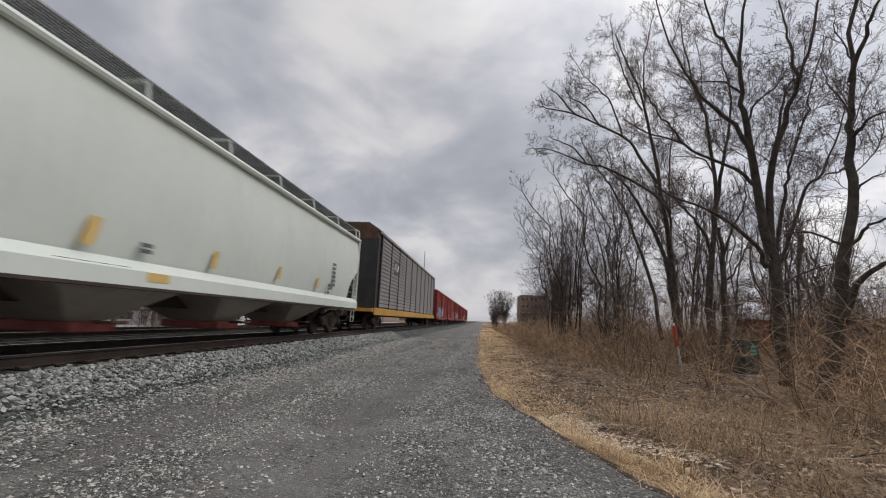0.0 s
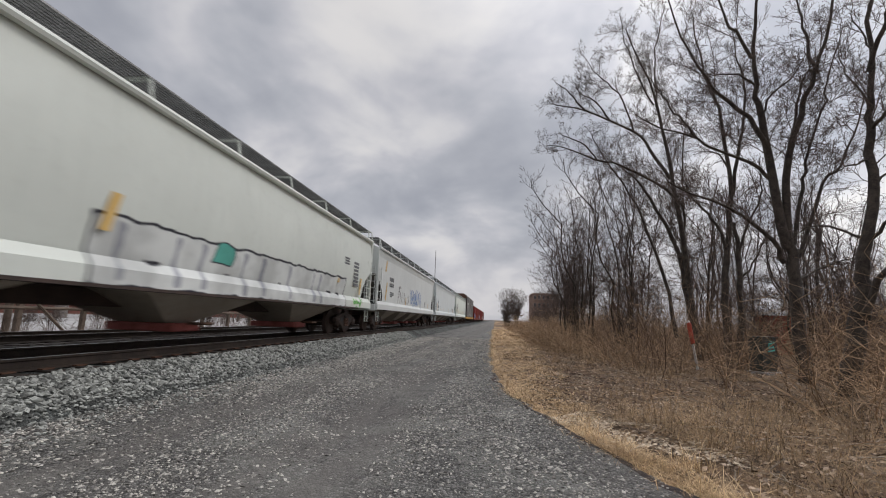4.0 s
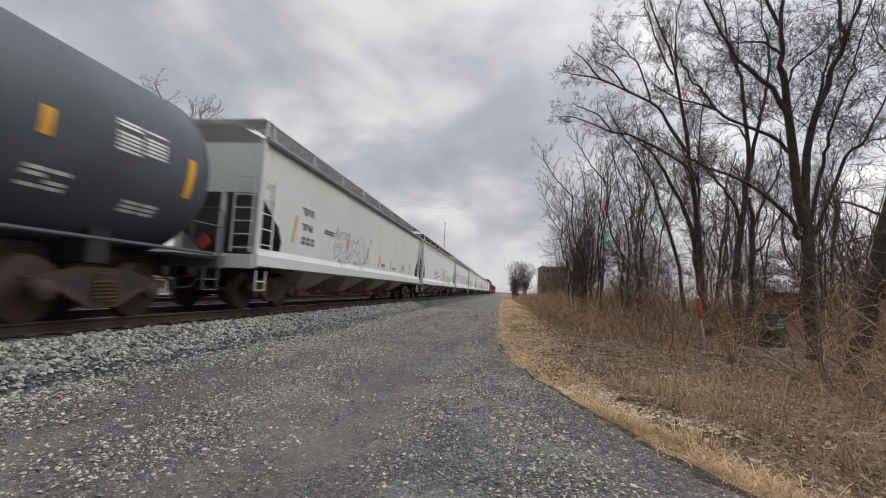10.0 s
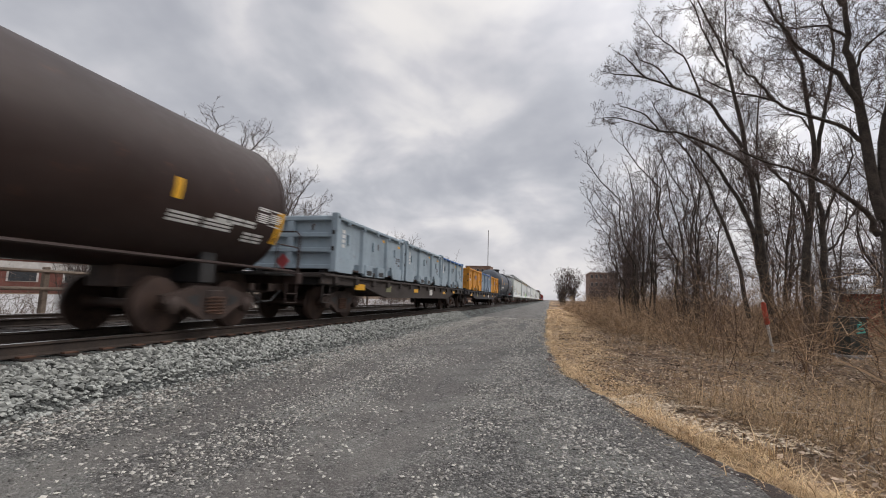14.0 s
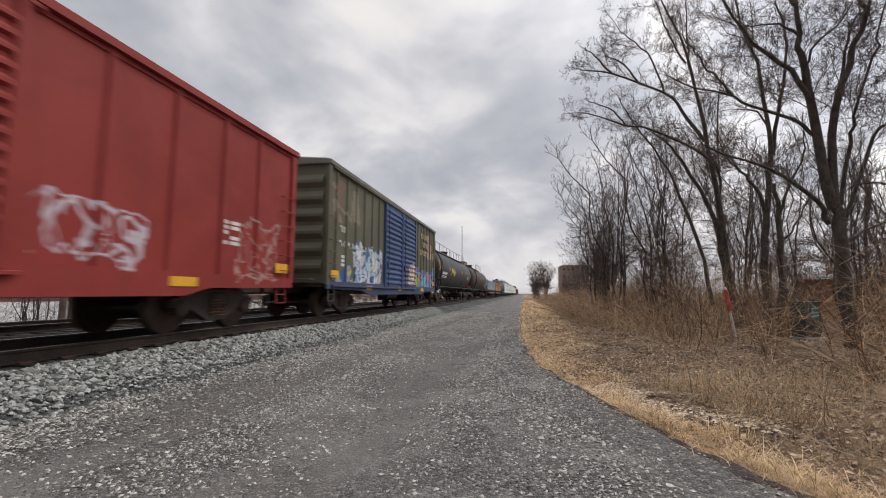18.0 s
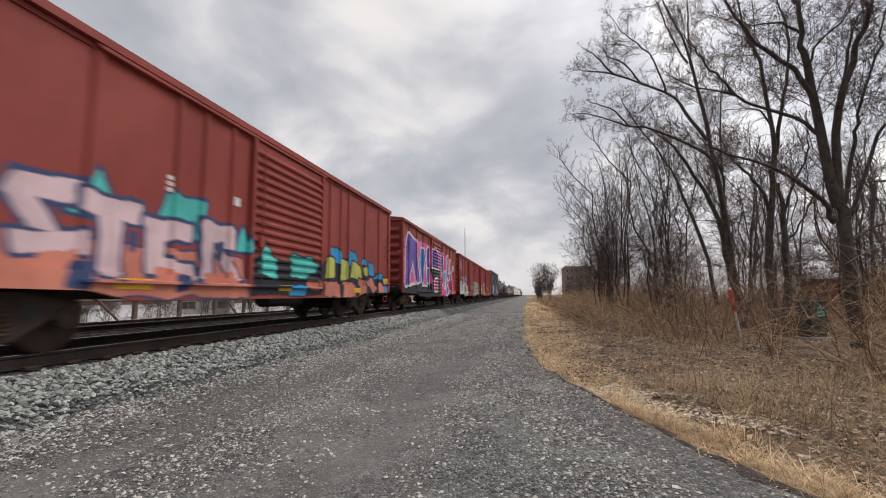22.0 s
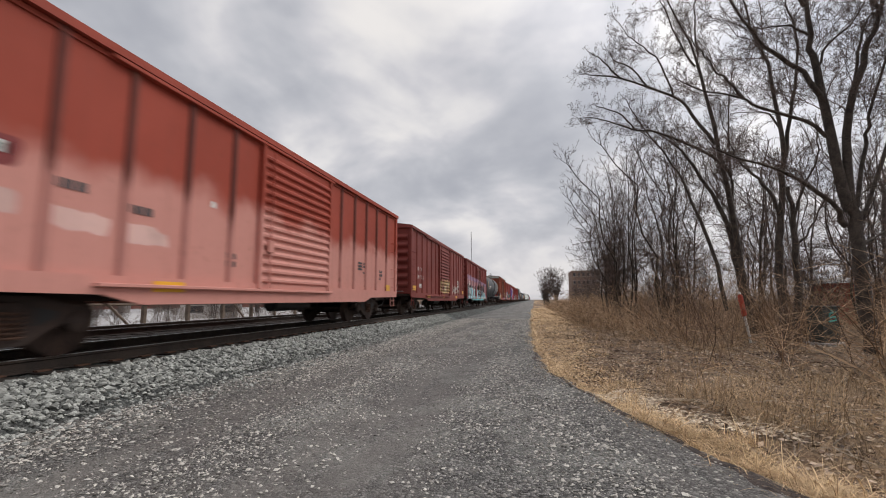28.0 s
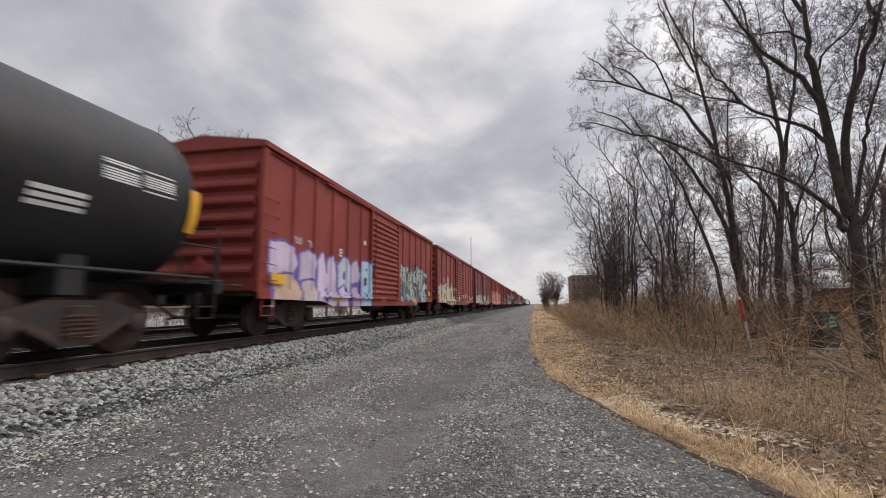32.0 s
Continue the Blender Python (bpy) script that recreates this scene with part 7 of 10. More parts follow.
tank_car(-473.3, -490.7, BLACKT, "black tank car with a yellow stripe near its head", r=1.43, zc=2.49, stripes=[(8.1, 0.2, -22, 8), (3.0, 0.14, -2, 12), (-7.9, 0.2, -12, 16)], marks=[(7.0, 1.3, 11, 14, 9, 2), (5.9, 0.8, -12, 12, 3, 1), (4.4, 0.5, 24, 14, 1, 1), (4.0, 1.0, 3, 6, 1, 3)])


def travel(t):
    """How far the train has gone at t seconds."""
    return 16.344 * t - 0.0894981 * t ** 2 + 0.00213946 * t ** 3 - 0.0000202307 * t ** 4

# ---- ground, road, ballast and tracks ----
def edge_x(y):
    """The road's edge towards the woods."""
    pts = ((-60, 5.0), (0, 3.2), (2, 2.55), (3.6, 1.85), (4.1, 1.60), (4.45, 1.43), (5.2, 1.18), (6.2, 0.88), (6.7, 0.74), (8, 0.36), (9.2, 0.15), (12, -0.10), (18, -0.28), (60, -0.4), (1500, -0.6))
    for (a, p), (b, q) in zip(pts, pts[1:]):
        if y <= b:
            return p + (q - p) * max(0.0, (y - a) / (b - a))
    return pts[-1][1]


def pebbles(name, scales, dark, light, bare=None, patch=0.6, bump=0.7, tint=(0.9, 1.0, 1.02)):
    """Loose stone: cells of two sizes, each with its own grey, and bare compacted ground between in patches."""
    m, n, b = material(name)
    co = n.node("ShaderNodeNewGeometry").outputs["Position"]
    warp = n.node("ShaderNodeTexNoise", {"Vector": co, "Scale": scales[0] * 0.8, "Detail": 2.0}).outputs[1]
    co2 = n.vmath("ADD", co, n.vmath("MULTIPLY", n.vmath("SUBTRACT", warp, (0.5, 0.5, 0.5)), (0.6 / scales[0],) * 3))
    grey, hgt = None, None
    for s in scales:
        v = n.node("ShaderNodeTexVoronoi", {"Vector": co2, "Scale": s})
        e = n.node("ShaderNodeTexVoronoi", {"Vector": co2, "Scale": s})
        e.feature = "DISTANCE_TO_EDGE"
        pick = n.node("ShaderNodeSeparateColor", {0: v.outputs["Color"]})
        # each cell darkens to its rim: shade of the gaps put into the grey
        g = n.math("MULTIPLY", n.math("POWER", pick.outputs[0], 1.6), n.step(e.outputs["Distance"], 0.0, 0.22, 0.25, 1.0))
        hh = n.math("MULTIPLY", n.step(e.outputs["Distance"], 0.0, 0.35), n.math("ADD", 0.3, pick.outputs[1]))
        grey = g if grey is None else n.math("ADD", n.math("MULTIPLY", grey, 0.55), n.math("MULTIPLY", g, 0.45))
        hgt = hh if hgt is None else n.math("ADD", hgt, n.math("MULTIPLY", hh, 0.4))
    big = n.noise(co, 0.7, 4.0, 0.6, 0.4)
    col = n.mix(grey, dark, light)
    col = n.mix(n.math("MULTIPLY", n.step(big, 0.45, 0.65), 0.3), col, tuple(a * t for a, t in zip(light, tint)))
    if bare:
        sx = n.vmath("MULTIPLY", co, (1.0, 0.16, 1.0))
        along = n.node("ShaderNodeSeparateXYZ", {0: co})
        sway = n.math("MULTIPLY", n.math("SUBTRACT", n.noise(n.vmath("MULTIPLY", co, (0.6, 0.35, 0.0)), 1.0, 3.0, 0.6), 0.5), 1.5)
        px = n.math("ADD", along.outputs[0], sway)
        ruts = n.step(n.math("ABSOLUTE", n.math("ADD", px, 1.75)), 0.35, 0.95, 1.0, 0.0)
        ruts = n.math("MAXIMUM", ruts, n.step(n.math("ABSOLUTE", n.math("ADD", px, 3.45)), 0.15, 0.60, 0.9, 0.0))
        ruts = n.math("MAXIMUM", ruts, n.step(n.math("ABSOLUTE", n.math("SUBTRACT", px, 1.1)), 0.10, 0.55, 0.6, 0.0))
        lanes = n.math("MAXIMUM", n.math("MULTIPLY", ruts, n.step(n.noise(sx, 2.4, 4.0, 0.65, 0.3), 0.30, 0.55)), n.step(n.noise(sx, 0.9, 4.0, 0.6, 0.3), 0.52, 0.66, 0.0, 0.7))
        fine = n.noise(co, 60.0, 4.0, 0.7)
        dirt = n.mix(fine, tuple(0.65 * c for c in bare), tuple(1.3 * c for c in bare))
        col = n.mix(n.math("MULTIPLY", lanes, patch), col, dirt)
        hgt = n.math("MULTIPLY", hgt, n.math("SUBTRACT", 1.0, n.math("MULTIPLY", lanes, patch)))
    n.put(b.inputs["Base Color"], col)
    b.inputs["Roughness"].default_value = 0.92
    bp = n.node("ShaderNodeBump", {"Strength": bump, "Distance": 0.5 / scales[0], "Height": hgt})
    n.put(b.inputs["Normal"], bp.outputs[0])
    return m


GROUND = surface("ground_litter", (0.028, 0.018, 0.011), (0.245, 0.150, 0.083), 3.2, 42.0, 0.95, 0, 0.8, 0.04, True)
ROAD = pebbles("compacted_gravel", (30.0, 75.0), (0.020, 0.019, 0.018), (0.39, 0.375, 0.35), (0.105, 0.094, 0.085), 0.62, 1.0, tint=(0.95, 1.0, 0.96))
# near-black low end, so the bed reads as shaded gaps under the loose stones
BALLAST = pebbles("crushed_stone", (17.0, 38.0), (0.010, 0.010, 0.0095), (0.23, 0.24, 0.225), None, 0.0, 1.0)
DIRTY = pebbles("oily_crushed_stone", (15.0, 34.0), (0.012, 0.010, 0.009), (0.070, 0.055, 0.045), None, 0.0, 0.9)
RAILM = surface("brown_rail_steel", (0.022, 0.016, 0.013), (0.060, 0.042, 0.032), 3.0, 30.0, 0.8, 0.0, 0.4)
TIE = surface("creosoted_wood", (0.016, 0.012, 0.010), (0.050, 0.036, 0.027), 3.0, 25.0, 0.9, 0, 0.5)
STONE = surface("loose_stone", (0.046, 0.047, 0.044), (0.45, 0.46, 0.425), 14.0, 60.0, 0.9, 0, 0.4, 0.012, True, 0.78)
PEBBLE = surface("loose_pebble", (0.034, 0.031, 0.028), (0.60, 0.57, 0.51), 9.0, 80.0, 0.9, 0, 0.3, 0.01, True, 0.85)


def sheet(name, xs, ys, height, mat, label, category="ground", kind="structure"):
    vs = [(x, y, height(x, y)) for y in ys for x in xs]
    n = len(xs)
    fs = [(j * n + i, j * n + i + 1, (j + 1) * n + i + 1, (j + 1) * n + i) for j in range(len(ys) - 1) for i in range(n - 1)]
    ob = new(name, Shape().add(vs, fs).mesh(name, mat, True))
    return tagged(ob, label, category, "", kind)


def lines(a, b, near, step, grow=1.18, keep=40):
    """Grid lines from a to b, close together round near."""
    out, p, s = [near], near, step
    while p < b:
        p += s
        out.append(min(p, b))
        if p > near + step * keep:
            s *= grow
    p, s = near, step
    while p > a:
        p -= s
        out.insert(0, max(p, a))
        if p < near - step * keep:
            s *= grow
    return out


def rough(x, y, k=1.0):
    return noise.noise(Vector((x * k, y * k, 3.1)))


def ground_height(x, y):
    if x < -3:
        return -0.05
    d = x - edge_x(y)
    r = 0.10 * rough(x, y, 0.45) + 0.05 * rough(x, y, 1.7)
    return -0.05 + max(0.0, min(1.0, d / 0.8)) * (0.07 + r)


sheet("ground", lines(-2500, 2500, 4, 0.25), lines(-400, 4000, 7, 0.25), ground_height, GROUND, "brown winter soil with dead leaves and grass")


def road_z(x, y):
    e = edge_x(y) + 0.14 * rough(0, y, 1.3) + 0.10 * rough(5, y, 5.0) + 0.05 * rough(8, y, 14.0)
    u = max(0.0, min(1.0, (x + 5.5) / (e + 0.25 + 5.5)))
    z = 0.005 + 0.020 * math.sin(math.pi * u) + 0.012 * rough(x, y * 0.35, 1.1) + 0.004 * rough(x, y, 6.0)
    z += -0.025 * math.exp(-((x + 1.75) / 0.5) ** 2) - 0.02 * math.exp(-((x + 3.45) / 0.4) ** 2)
    if x > e - 0.15:
        z -= (x - e + 0.15) * 0.16
    return z


def road_sheet():
    ys = lines(-60, 1500, 4, 0.16, 1.12, 60)
    vs, fs, n = [], [], 44
    for y in ys:
        e = edge_x(y) + 0.14 * rough(0, y, 1.3) + 0.10 * rough(5, y, 5.0) + 0.05 * rough(8, y, 14.0)
        for i in range(n):
            u = i / (n - 1)
            x = -5.5 + (e + 0.25 + 5.5) * u
            z = road_z(x, y)
            vs.append((x, y, z))
    for j in range(len(ys) - 1):
        for i in range(n - 1):
            fs.append((j * n + i, j * n + i + 1, (j + 1) * n + i + 1, (j + 1) * n + i))
    tagged(new("road", Shape().add(vs, fs).mesh("road", ROAD, True)), "grey gravel service road with faint ruts", "road", "", "structure")


road_sheet()


def bed(x, y):
    def side(d):
        return max(0.0, min(1.0, (2.08 - d) / 0.70))
    k = max(side(abs(x - TRACK_X)), side(abs(x - TRACK2_X)))
    if TRACK2_X < x < TRACK_X:
        k = max(k, 0.75)
    r = 0.030 * rough(x, y, 9.0) + 0.03 * rough(x, y, 2.0)
    return -0.03 + 0.44 * k + r * (1 if abs(x - TRACK_X) > 1.2 else 0.3)


sheet("ballast_bed", [-5.0 - 0.09 * k for k in range(22)][::-1], lines(-60, 1500, 6, 0.09, 1.10, 150), bed, BALLAST, "shoulder of pale crushed stone beside the track", "ballast")
sheet("ballast_bed", [-14.5, -13.7, -13.2] + [-13 + 0.17 * k for k in range(37)] + [-6.80], lines(-60, 1500, 6, 0.3, 1.14), bed, DIRTY, "dark oily crushed stone between the rails", "ballast")

for tx in (TRACK_X, TRACK2_X):
    track = thing("railway_track", "worn steel rails on dark wooden ties", "railway track", "", "structure")
    track.location = (tx, 0, 0)
    for s in (1, -1):
        x = s * 0.7525
        o = [(-0.07, 0), (0.07, 0), (0.07, 0.015), (0.012, 0.035), (0.012, 0.125), (0.037, 0.14), (0.037, 0.17), (-0.037, 0.17), (-0.037, 0.14), (-0.012, 0.125), (-0.012, 0.035), (-0.07, 0.015)]
        r = part("rail", Shape().prism([(x + a, RAIL - 0.17 + b) for a, b in o], -500, 1500), RAILM, track)
        part("rail_head", Shape().box(x - 0.034, x + 0.034, -500, 1500, RAIL - 0.002, RAIL + 0.001), TREAD, track, "polished running surface")
    me = Shape().box(-1.3, 1.3, -0.115, 0.115, RAIL - 0.17 - 0.19, RAIL - 0.172, 0.012).mesh("tie", TIE)
    pl = Shape().box(-0.12, 0.18, -0.09, 0.09, RAIL - 0.172, RAIL - 0.150, 0.004).mesh("tie_plate", RUST)
    for k in range(110):
        t = part("tie", me, None, track)
        t.location = (0.02 * rough(k, tx), -1 + k * 0.51, 0)
        if tx == TRACK_X and k < 60:
            p = part("tie_plate", pl, None, t)
            p.location = (0.72, 0, 0)


def scatter(name, label, places, sizes, mat, seed, flat=0.7, sink=0.3, plain=False):
    """Many small angular stones in one mesh."""
    rs = np.random.RandomState(seed)
    base = np.array([(1, 0, 0), (-1, 0, 0), (0, 1, 0), (0, -1, 0), (0, 0, 1), (0, 0, -1), (.62, .62, .55), (-.62, .62, .5), (.62, -.62, .5), (-.62, -.62, .55)], float)
    tri = np.array([(0, 6, 8), (6, 4, 8), (2, 6, 0), (2, 7, 6), (6, 7, 4), (7, 2, 1), (1, 9, 7), (7, 9, 4), (9, 1, 3), (3, 8, 9), (9, 8, 4), (8, 3, 0), (5, 2, 0), (5, 1, 2), (5, 3, 1), (5, 0, 3)])
    if plain:
        base = base[:6]
        tri = np.array([(0, 2, 4), (2, 1, 4), (1, 3, 4), (3, 0, 4), (2, 0, 5), (1, 2, 5), (3, 1, 5), (0, 3, 5)])
    n = len(places)
    p = np.repeat(base[None], n, 0) * (1 + rs.uniform(-.32, .32, (n, len(base), 3)))
    p *= np.array(sizes)[:, None, None] * np.stack([rs.uniform(.7, 1.25, n), rs.uniform(.6, 1.0, n), rs.uniform(.5, 1.0, n) * flat], 1)[:, None, :]
    a, b = rs.uniform(0, 6.28, n), rs.uniform(-.6, .6, n)
    c, s, cb, sb = np.cos(a), np.sin(a), np.cos(b), np.sin(b)
    z0, o0 = np.zeros(n), np.ones(n)
    rx = np.stack([np.stack([o0, z0, z0], 1), np.stack([z0, cb, -sb], 1), np.stack([z0, sb, cb], 1)], 1)
    rz = np.stack([np.stack([c, -s, z0], 1), np.stack([s, c, z0], 1), np.stack([z0, z0, o0], 1)], 1)
    p = np.einsum("nij,nkj->nki", rz @ rx, p)
    q = np.array(places, float)
    q[:, 2] += np.array(sizes) * flat * (0.5 - sink)
    p += q[:, None, :]
    f = (tri[None] + (np.arange(n) * len(base))[:, None, None]).reshape(-1, 3)
    me = bpy.data.meshes.new(name)
    me.from_pydata(p.reshape(-1, 3).tolist(), [], f.tolist())
    me.materials.append(mat)
    return tagged(new(name, me), label, "stones", "", "stuff")


def lay_stones():
    rs = np.random.RandomState(4)
    pl, sz = [], []
    for _ in range(21000):
        y = 1.0 + 27 * rs.rand() ** 1.5
        x = -5.12 - 0.75 * rs.rand() ** 0.7
        if rs.rand() < 0.10:
            x = -5.1 + 0.8 * rs.rand() ** 2
        s = rs.uniform(0.018, 0.043) * (1 + 0.4 * (rs.rand() < 0.1)) * (0.75 if x > -5.25 else 1) * (1 + 0.012 * y)
        pl.append((x, y, max(bed(x, y) if x < -5 else 0.0, 0.01)))
        sz.append(s)
    for _ in range(3500):
        x, y = -5.02 - 0.85 * rs.rand() ** 0.8, -9 + 10 * rs.rand()
        pl.append((x, y, max(bed(x, y), 0.01)))
        sz.append(rs.uniform(0.028, 0.058))
    scatter("ballast_stones", "loose pale angular ballast stones on the shoulder", pl, sz, STONE, 5, 0.95, 0.25)
    pl, sz = [], []
    for _ in range(92000):
        y = 1.1 + 30 * rs.rand() ** 2.3
        if y < 2.6:
            y = 2.6 - 11.6 * rs.rand()
        e = edge_x(y)
        x = -5.0 + (e + 5.0) * rs.rand()
        lane = noise.noise(Vector((x * 1.1, y * 0.22, 7.0)))
        if abs(x + 1.75 + 0.3 * rough(0, y, 0.4)) < 0.62 and rs.rand() < 0.6:
            continue
        if abs(x + 3.45 + 0.2 * rough(2, y, 0.5)) < 0.38 and rs.rand() < 0.65:
            continue
        if x > e - 0.55 and rs.rand() < 0.45:
            continue
        if lane > 0.05 + 0.55 * rs.rand() ** 1.5 or rs.rand() < 0.25 * (x > -3 and lane > 0):
            continue
        s = 0.006 + 0.015 * rs.rand() ** 2.5 + (0.008 if x < -3.6 and rs.rand() < 0.4 else 0) + 0.0006 * y
        pl.append((x, y, road_z(x, y)))
        sz.append(s)
    for _ in range(5200):
        y = 1.1 + 16 * rs.rand() ** 1.4
        x = -5.0 + (edge_x(y) + 5.0 + 0.3 * rs.rand() ** 2) * rs.rand()
        if noise.noise(Vector((x * 1.1, y * 0.22, 7.0))) > 0.15 + 0.4 * rs.rand():
            continue
        pl.append((x, y, road_z(x, y)))
        sz.append(rs.uniform(0.011, 0.024))
    for _ in range(5000):
        y = -9 + 10.1 * rs.rand()
        x = -5.0 + (edge_x(y) + 5.0) * rs.rand()
        if noise.noise(Vector((x * 1.1, y * 0.22, 7.0))) > 0.05 + 0.55 * rs.rand() ** 1.5:
            continue
        pl.append((x, y, road_z(x, y)))
        sz.append(0.0065 + 0.019 * rs.rand() ** 2.5)
    scatter("road_pebbles", "loose grey and white pebbles on the gravel road", pl, sz, PEBBLE, 6, 0.6, 0.1, True)


lay_stones()

# ---- trees ----
BARK = surface("bare_bark", (0.020, 0.016, 0.014), (0.090, 0.072, 0.058), 5.0, 30.0, 0.95, 0, 0.9, 0.03)
TWIG = surface("bare_twigs", (0.040, 0.030, 0.027), (0.150, 0.110, 0.096), 2.0, 12.0, 0.95, 0, 0.0)
SEED = surface("dry_seed_clusters", (0.045, 0.036, 0.030), (0.13, 0.105, 0.08), 2.0, 12.0, 0.95, 0, 0.0)


class Wood:
    """Collects tapered limbs and writes them as tube meshes."""

    def __init__(self, seed, fat=1.0):
        self.rs = random.Random(seed)
        self.fat = fat
        self.thick, self.thin, self.tips = [], [], []

    def ramify(self, pts, r0, r1, level, gaps, reach=0.4, start=0.2, lift=0.10, cap=1.7):
        """Lays a limb along points and sets crooked side shoots on it, down to the fine twigs; gaps: metres between shoots, the finest first."""
        rs = self.rs
        n = len(pts) - 1
        radii = [r0 + (r1 - r0) * i / n for i in range(n + 1)]
        (self.thick if r0 > 0.022 else self.thin).append((pts, radii))
        if level <= 0:
            self.tips.append(pts[-1])
            return
        length = sum((pts[i + 1] - pts[i]).length for i in range(n))
        m = max(2, int(length * (1 - start) / gaps[level - 1]))
        turn = rs.uniform(0, 6.28)
        for k in range(m):
            f = min(0.995, start + (1 - start) * (k + rs.random()) / m)
            i = min(n - 1, int(f * n))
            p = pts[i].lerp(pts[i + 1], f * n - i)
            d = (pts[i + 1] - pts[i]).normalized()
            turn += 2.4 + rs.gauss(0, 0.5)
            u = d.orthogonal().normalized()
            side = u * math.cos(turn) + d.cross(u) * math.sin(turn)
            a = rs.uniform(0.55, 1.15)
            q = (d * math.cos(a) + side * math.sin(a) + Vector((0, 0, lift))).normalized()
            ln = min(cap, length * reach) * rs.uniform(0.5, 1.15) * (1.2 - 0.65 * f)
            r = max(0.0038 * self.fat, min(radii[i] * 0.5, (0.0026 + 0.0066 * ln) * self.fat))
            g = 5 if level > 1 else 3 if ln > 0.25 else 2
            c = [p]
            bow = Vector((rs.gauss(0, 0.10), rs.gauss(0, 0.10), rs.gauss(0.03, 0.10)))
            for j in range(g):
                q = (q + bow + Vector((rs.gauss(0, 0.21), rs.gauss(0, 0.21), rs.gauss(0.02, 0.19)))).normalized()
                p = p + q * (ln / g)
                c.append(p)
            self.ramify(c, r, max(0.0034 * self.fat, r * 0.45), level - 1, gaps, 0.46, 0.12, lift, cap)

    def lay(self, r0, r1, points, bare=False):
        """A main limb through the points given; a bare one carries few shoots."""
        pts = bend(self.rs, points, 3, 0.03)
        if bare:
            self.ramify(pts, r0, r1, 2, (0.12, 0.7), 0.20, 0.45)
        else:
            self.ramify(pts, r0, r1 * 0.6, 3, (0.046, 0.095, 0.20), 0.46, 0.22, cap=1.6)

    def mesh(self, name, items, sides, mat, smooth):
        vs, fs = [], []
        for pts, radii in items:
            sd = sides if radii[0] > 0.012 else 3
            ref = None
            base = len(vs)
            m = len(pts)
            for i in range(m):
                d = (pts[min(i + 1, m - 1)] - pts[max(i - 1, 0)]).normalized()
                if ref is None:
                    ref = d.orthogonal().normalized()
                u = (ref - d * ref.dot(d)).normalized()
                ref = u
                v = d.cross(u)
                for k in range(sd):
                    a = 6.2832 * k / sd
                    rr = radii[i] * (1 + (0.10 * math.sin(3 * a + i) if radii[i] > 0.06 else 0))
                    vs.append(pts[i] + u * (rr * math.cos(a)) + v * (rr * math.sin(a)))
            for i in range(m - 1):
                for k in range(sd):
                    k2 = (k + 1) % sd
                    fs.append((base + i * sd + k, base + i * sd + k2, base + (i + 1) * sd + k2, base + (i + 1) * sd + k))
        me = bpy.data.meshes.new(name)
        me.from_pydata([tuple(v) for v in vs], [], fs)
        me.materials.append(mat)
        if smooth:
            me.polygons.foreach_set("use_smooth", [True] * len(me.polygons))
        return me

    def tree(self, label, seeds=0.0, group="bare trees"):
        t = thing("tree", label, "tree", group)
        part("trunk", self.mesh("trunk", self.thick, 8, BARK, True), None, t)
        part("crown", self.mesh("crown", self.thin, 4, TWIG, False), None, t)
        if seeds:
            s = Shape()
            rs = self.rs
            for p in self.tips:
                if rs.random() < seeds:
                    for _ in range(2):
                        c = p + Vector((rs.gauss(0, 0.05), rs.gauss(0, 0.05), rs.gauss(0, 0.05)))
                        e = rs.uniform(0.008, 0.018)
                        s.add([(c.x - e, c.y, c.z), (c.x + e, c.y, c.z), (c.x, c.y - e, c.z + e * 0.4), (c.x, c.y + e, c.z - e * 0.6), (c.x, c.y, c.z - e * 1.6)],
                              [(0, 2, 1), (0, 1, 3), (0, 4, 2), (2, 4, 1), (1, 4, 3), (3, 4, 0)])
            tagged(part("seed_spray", s.mesh("seed_spray", SEED), None, t), kind="stuff")
        return t


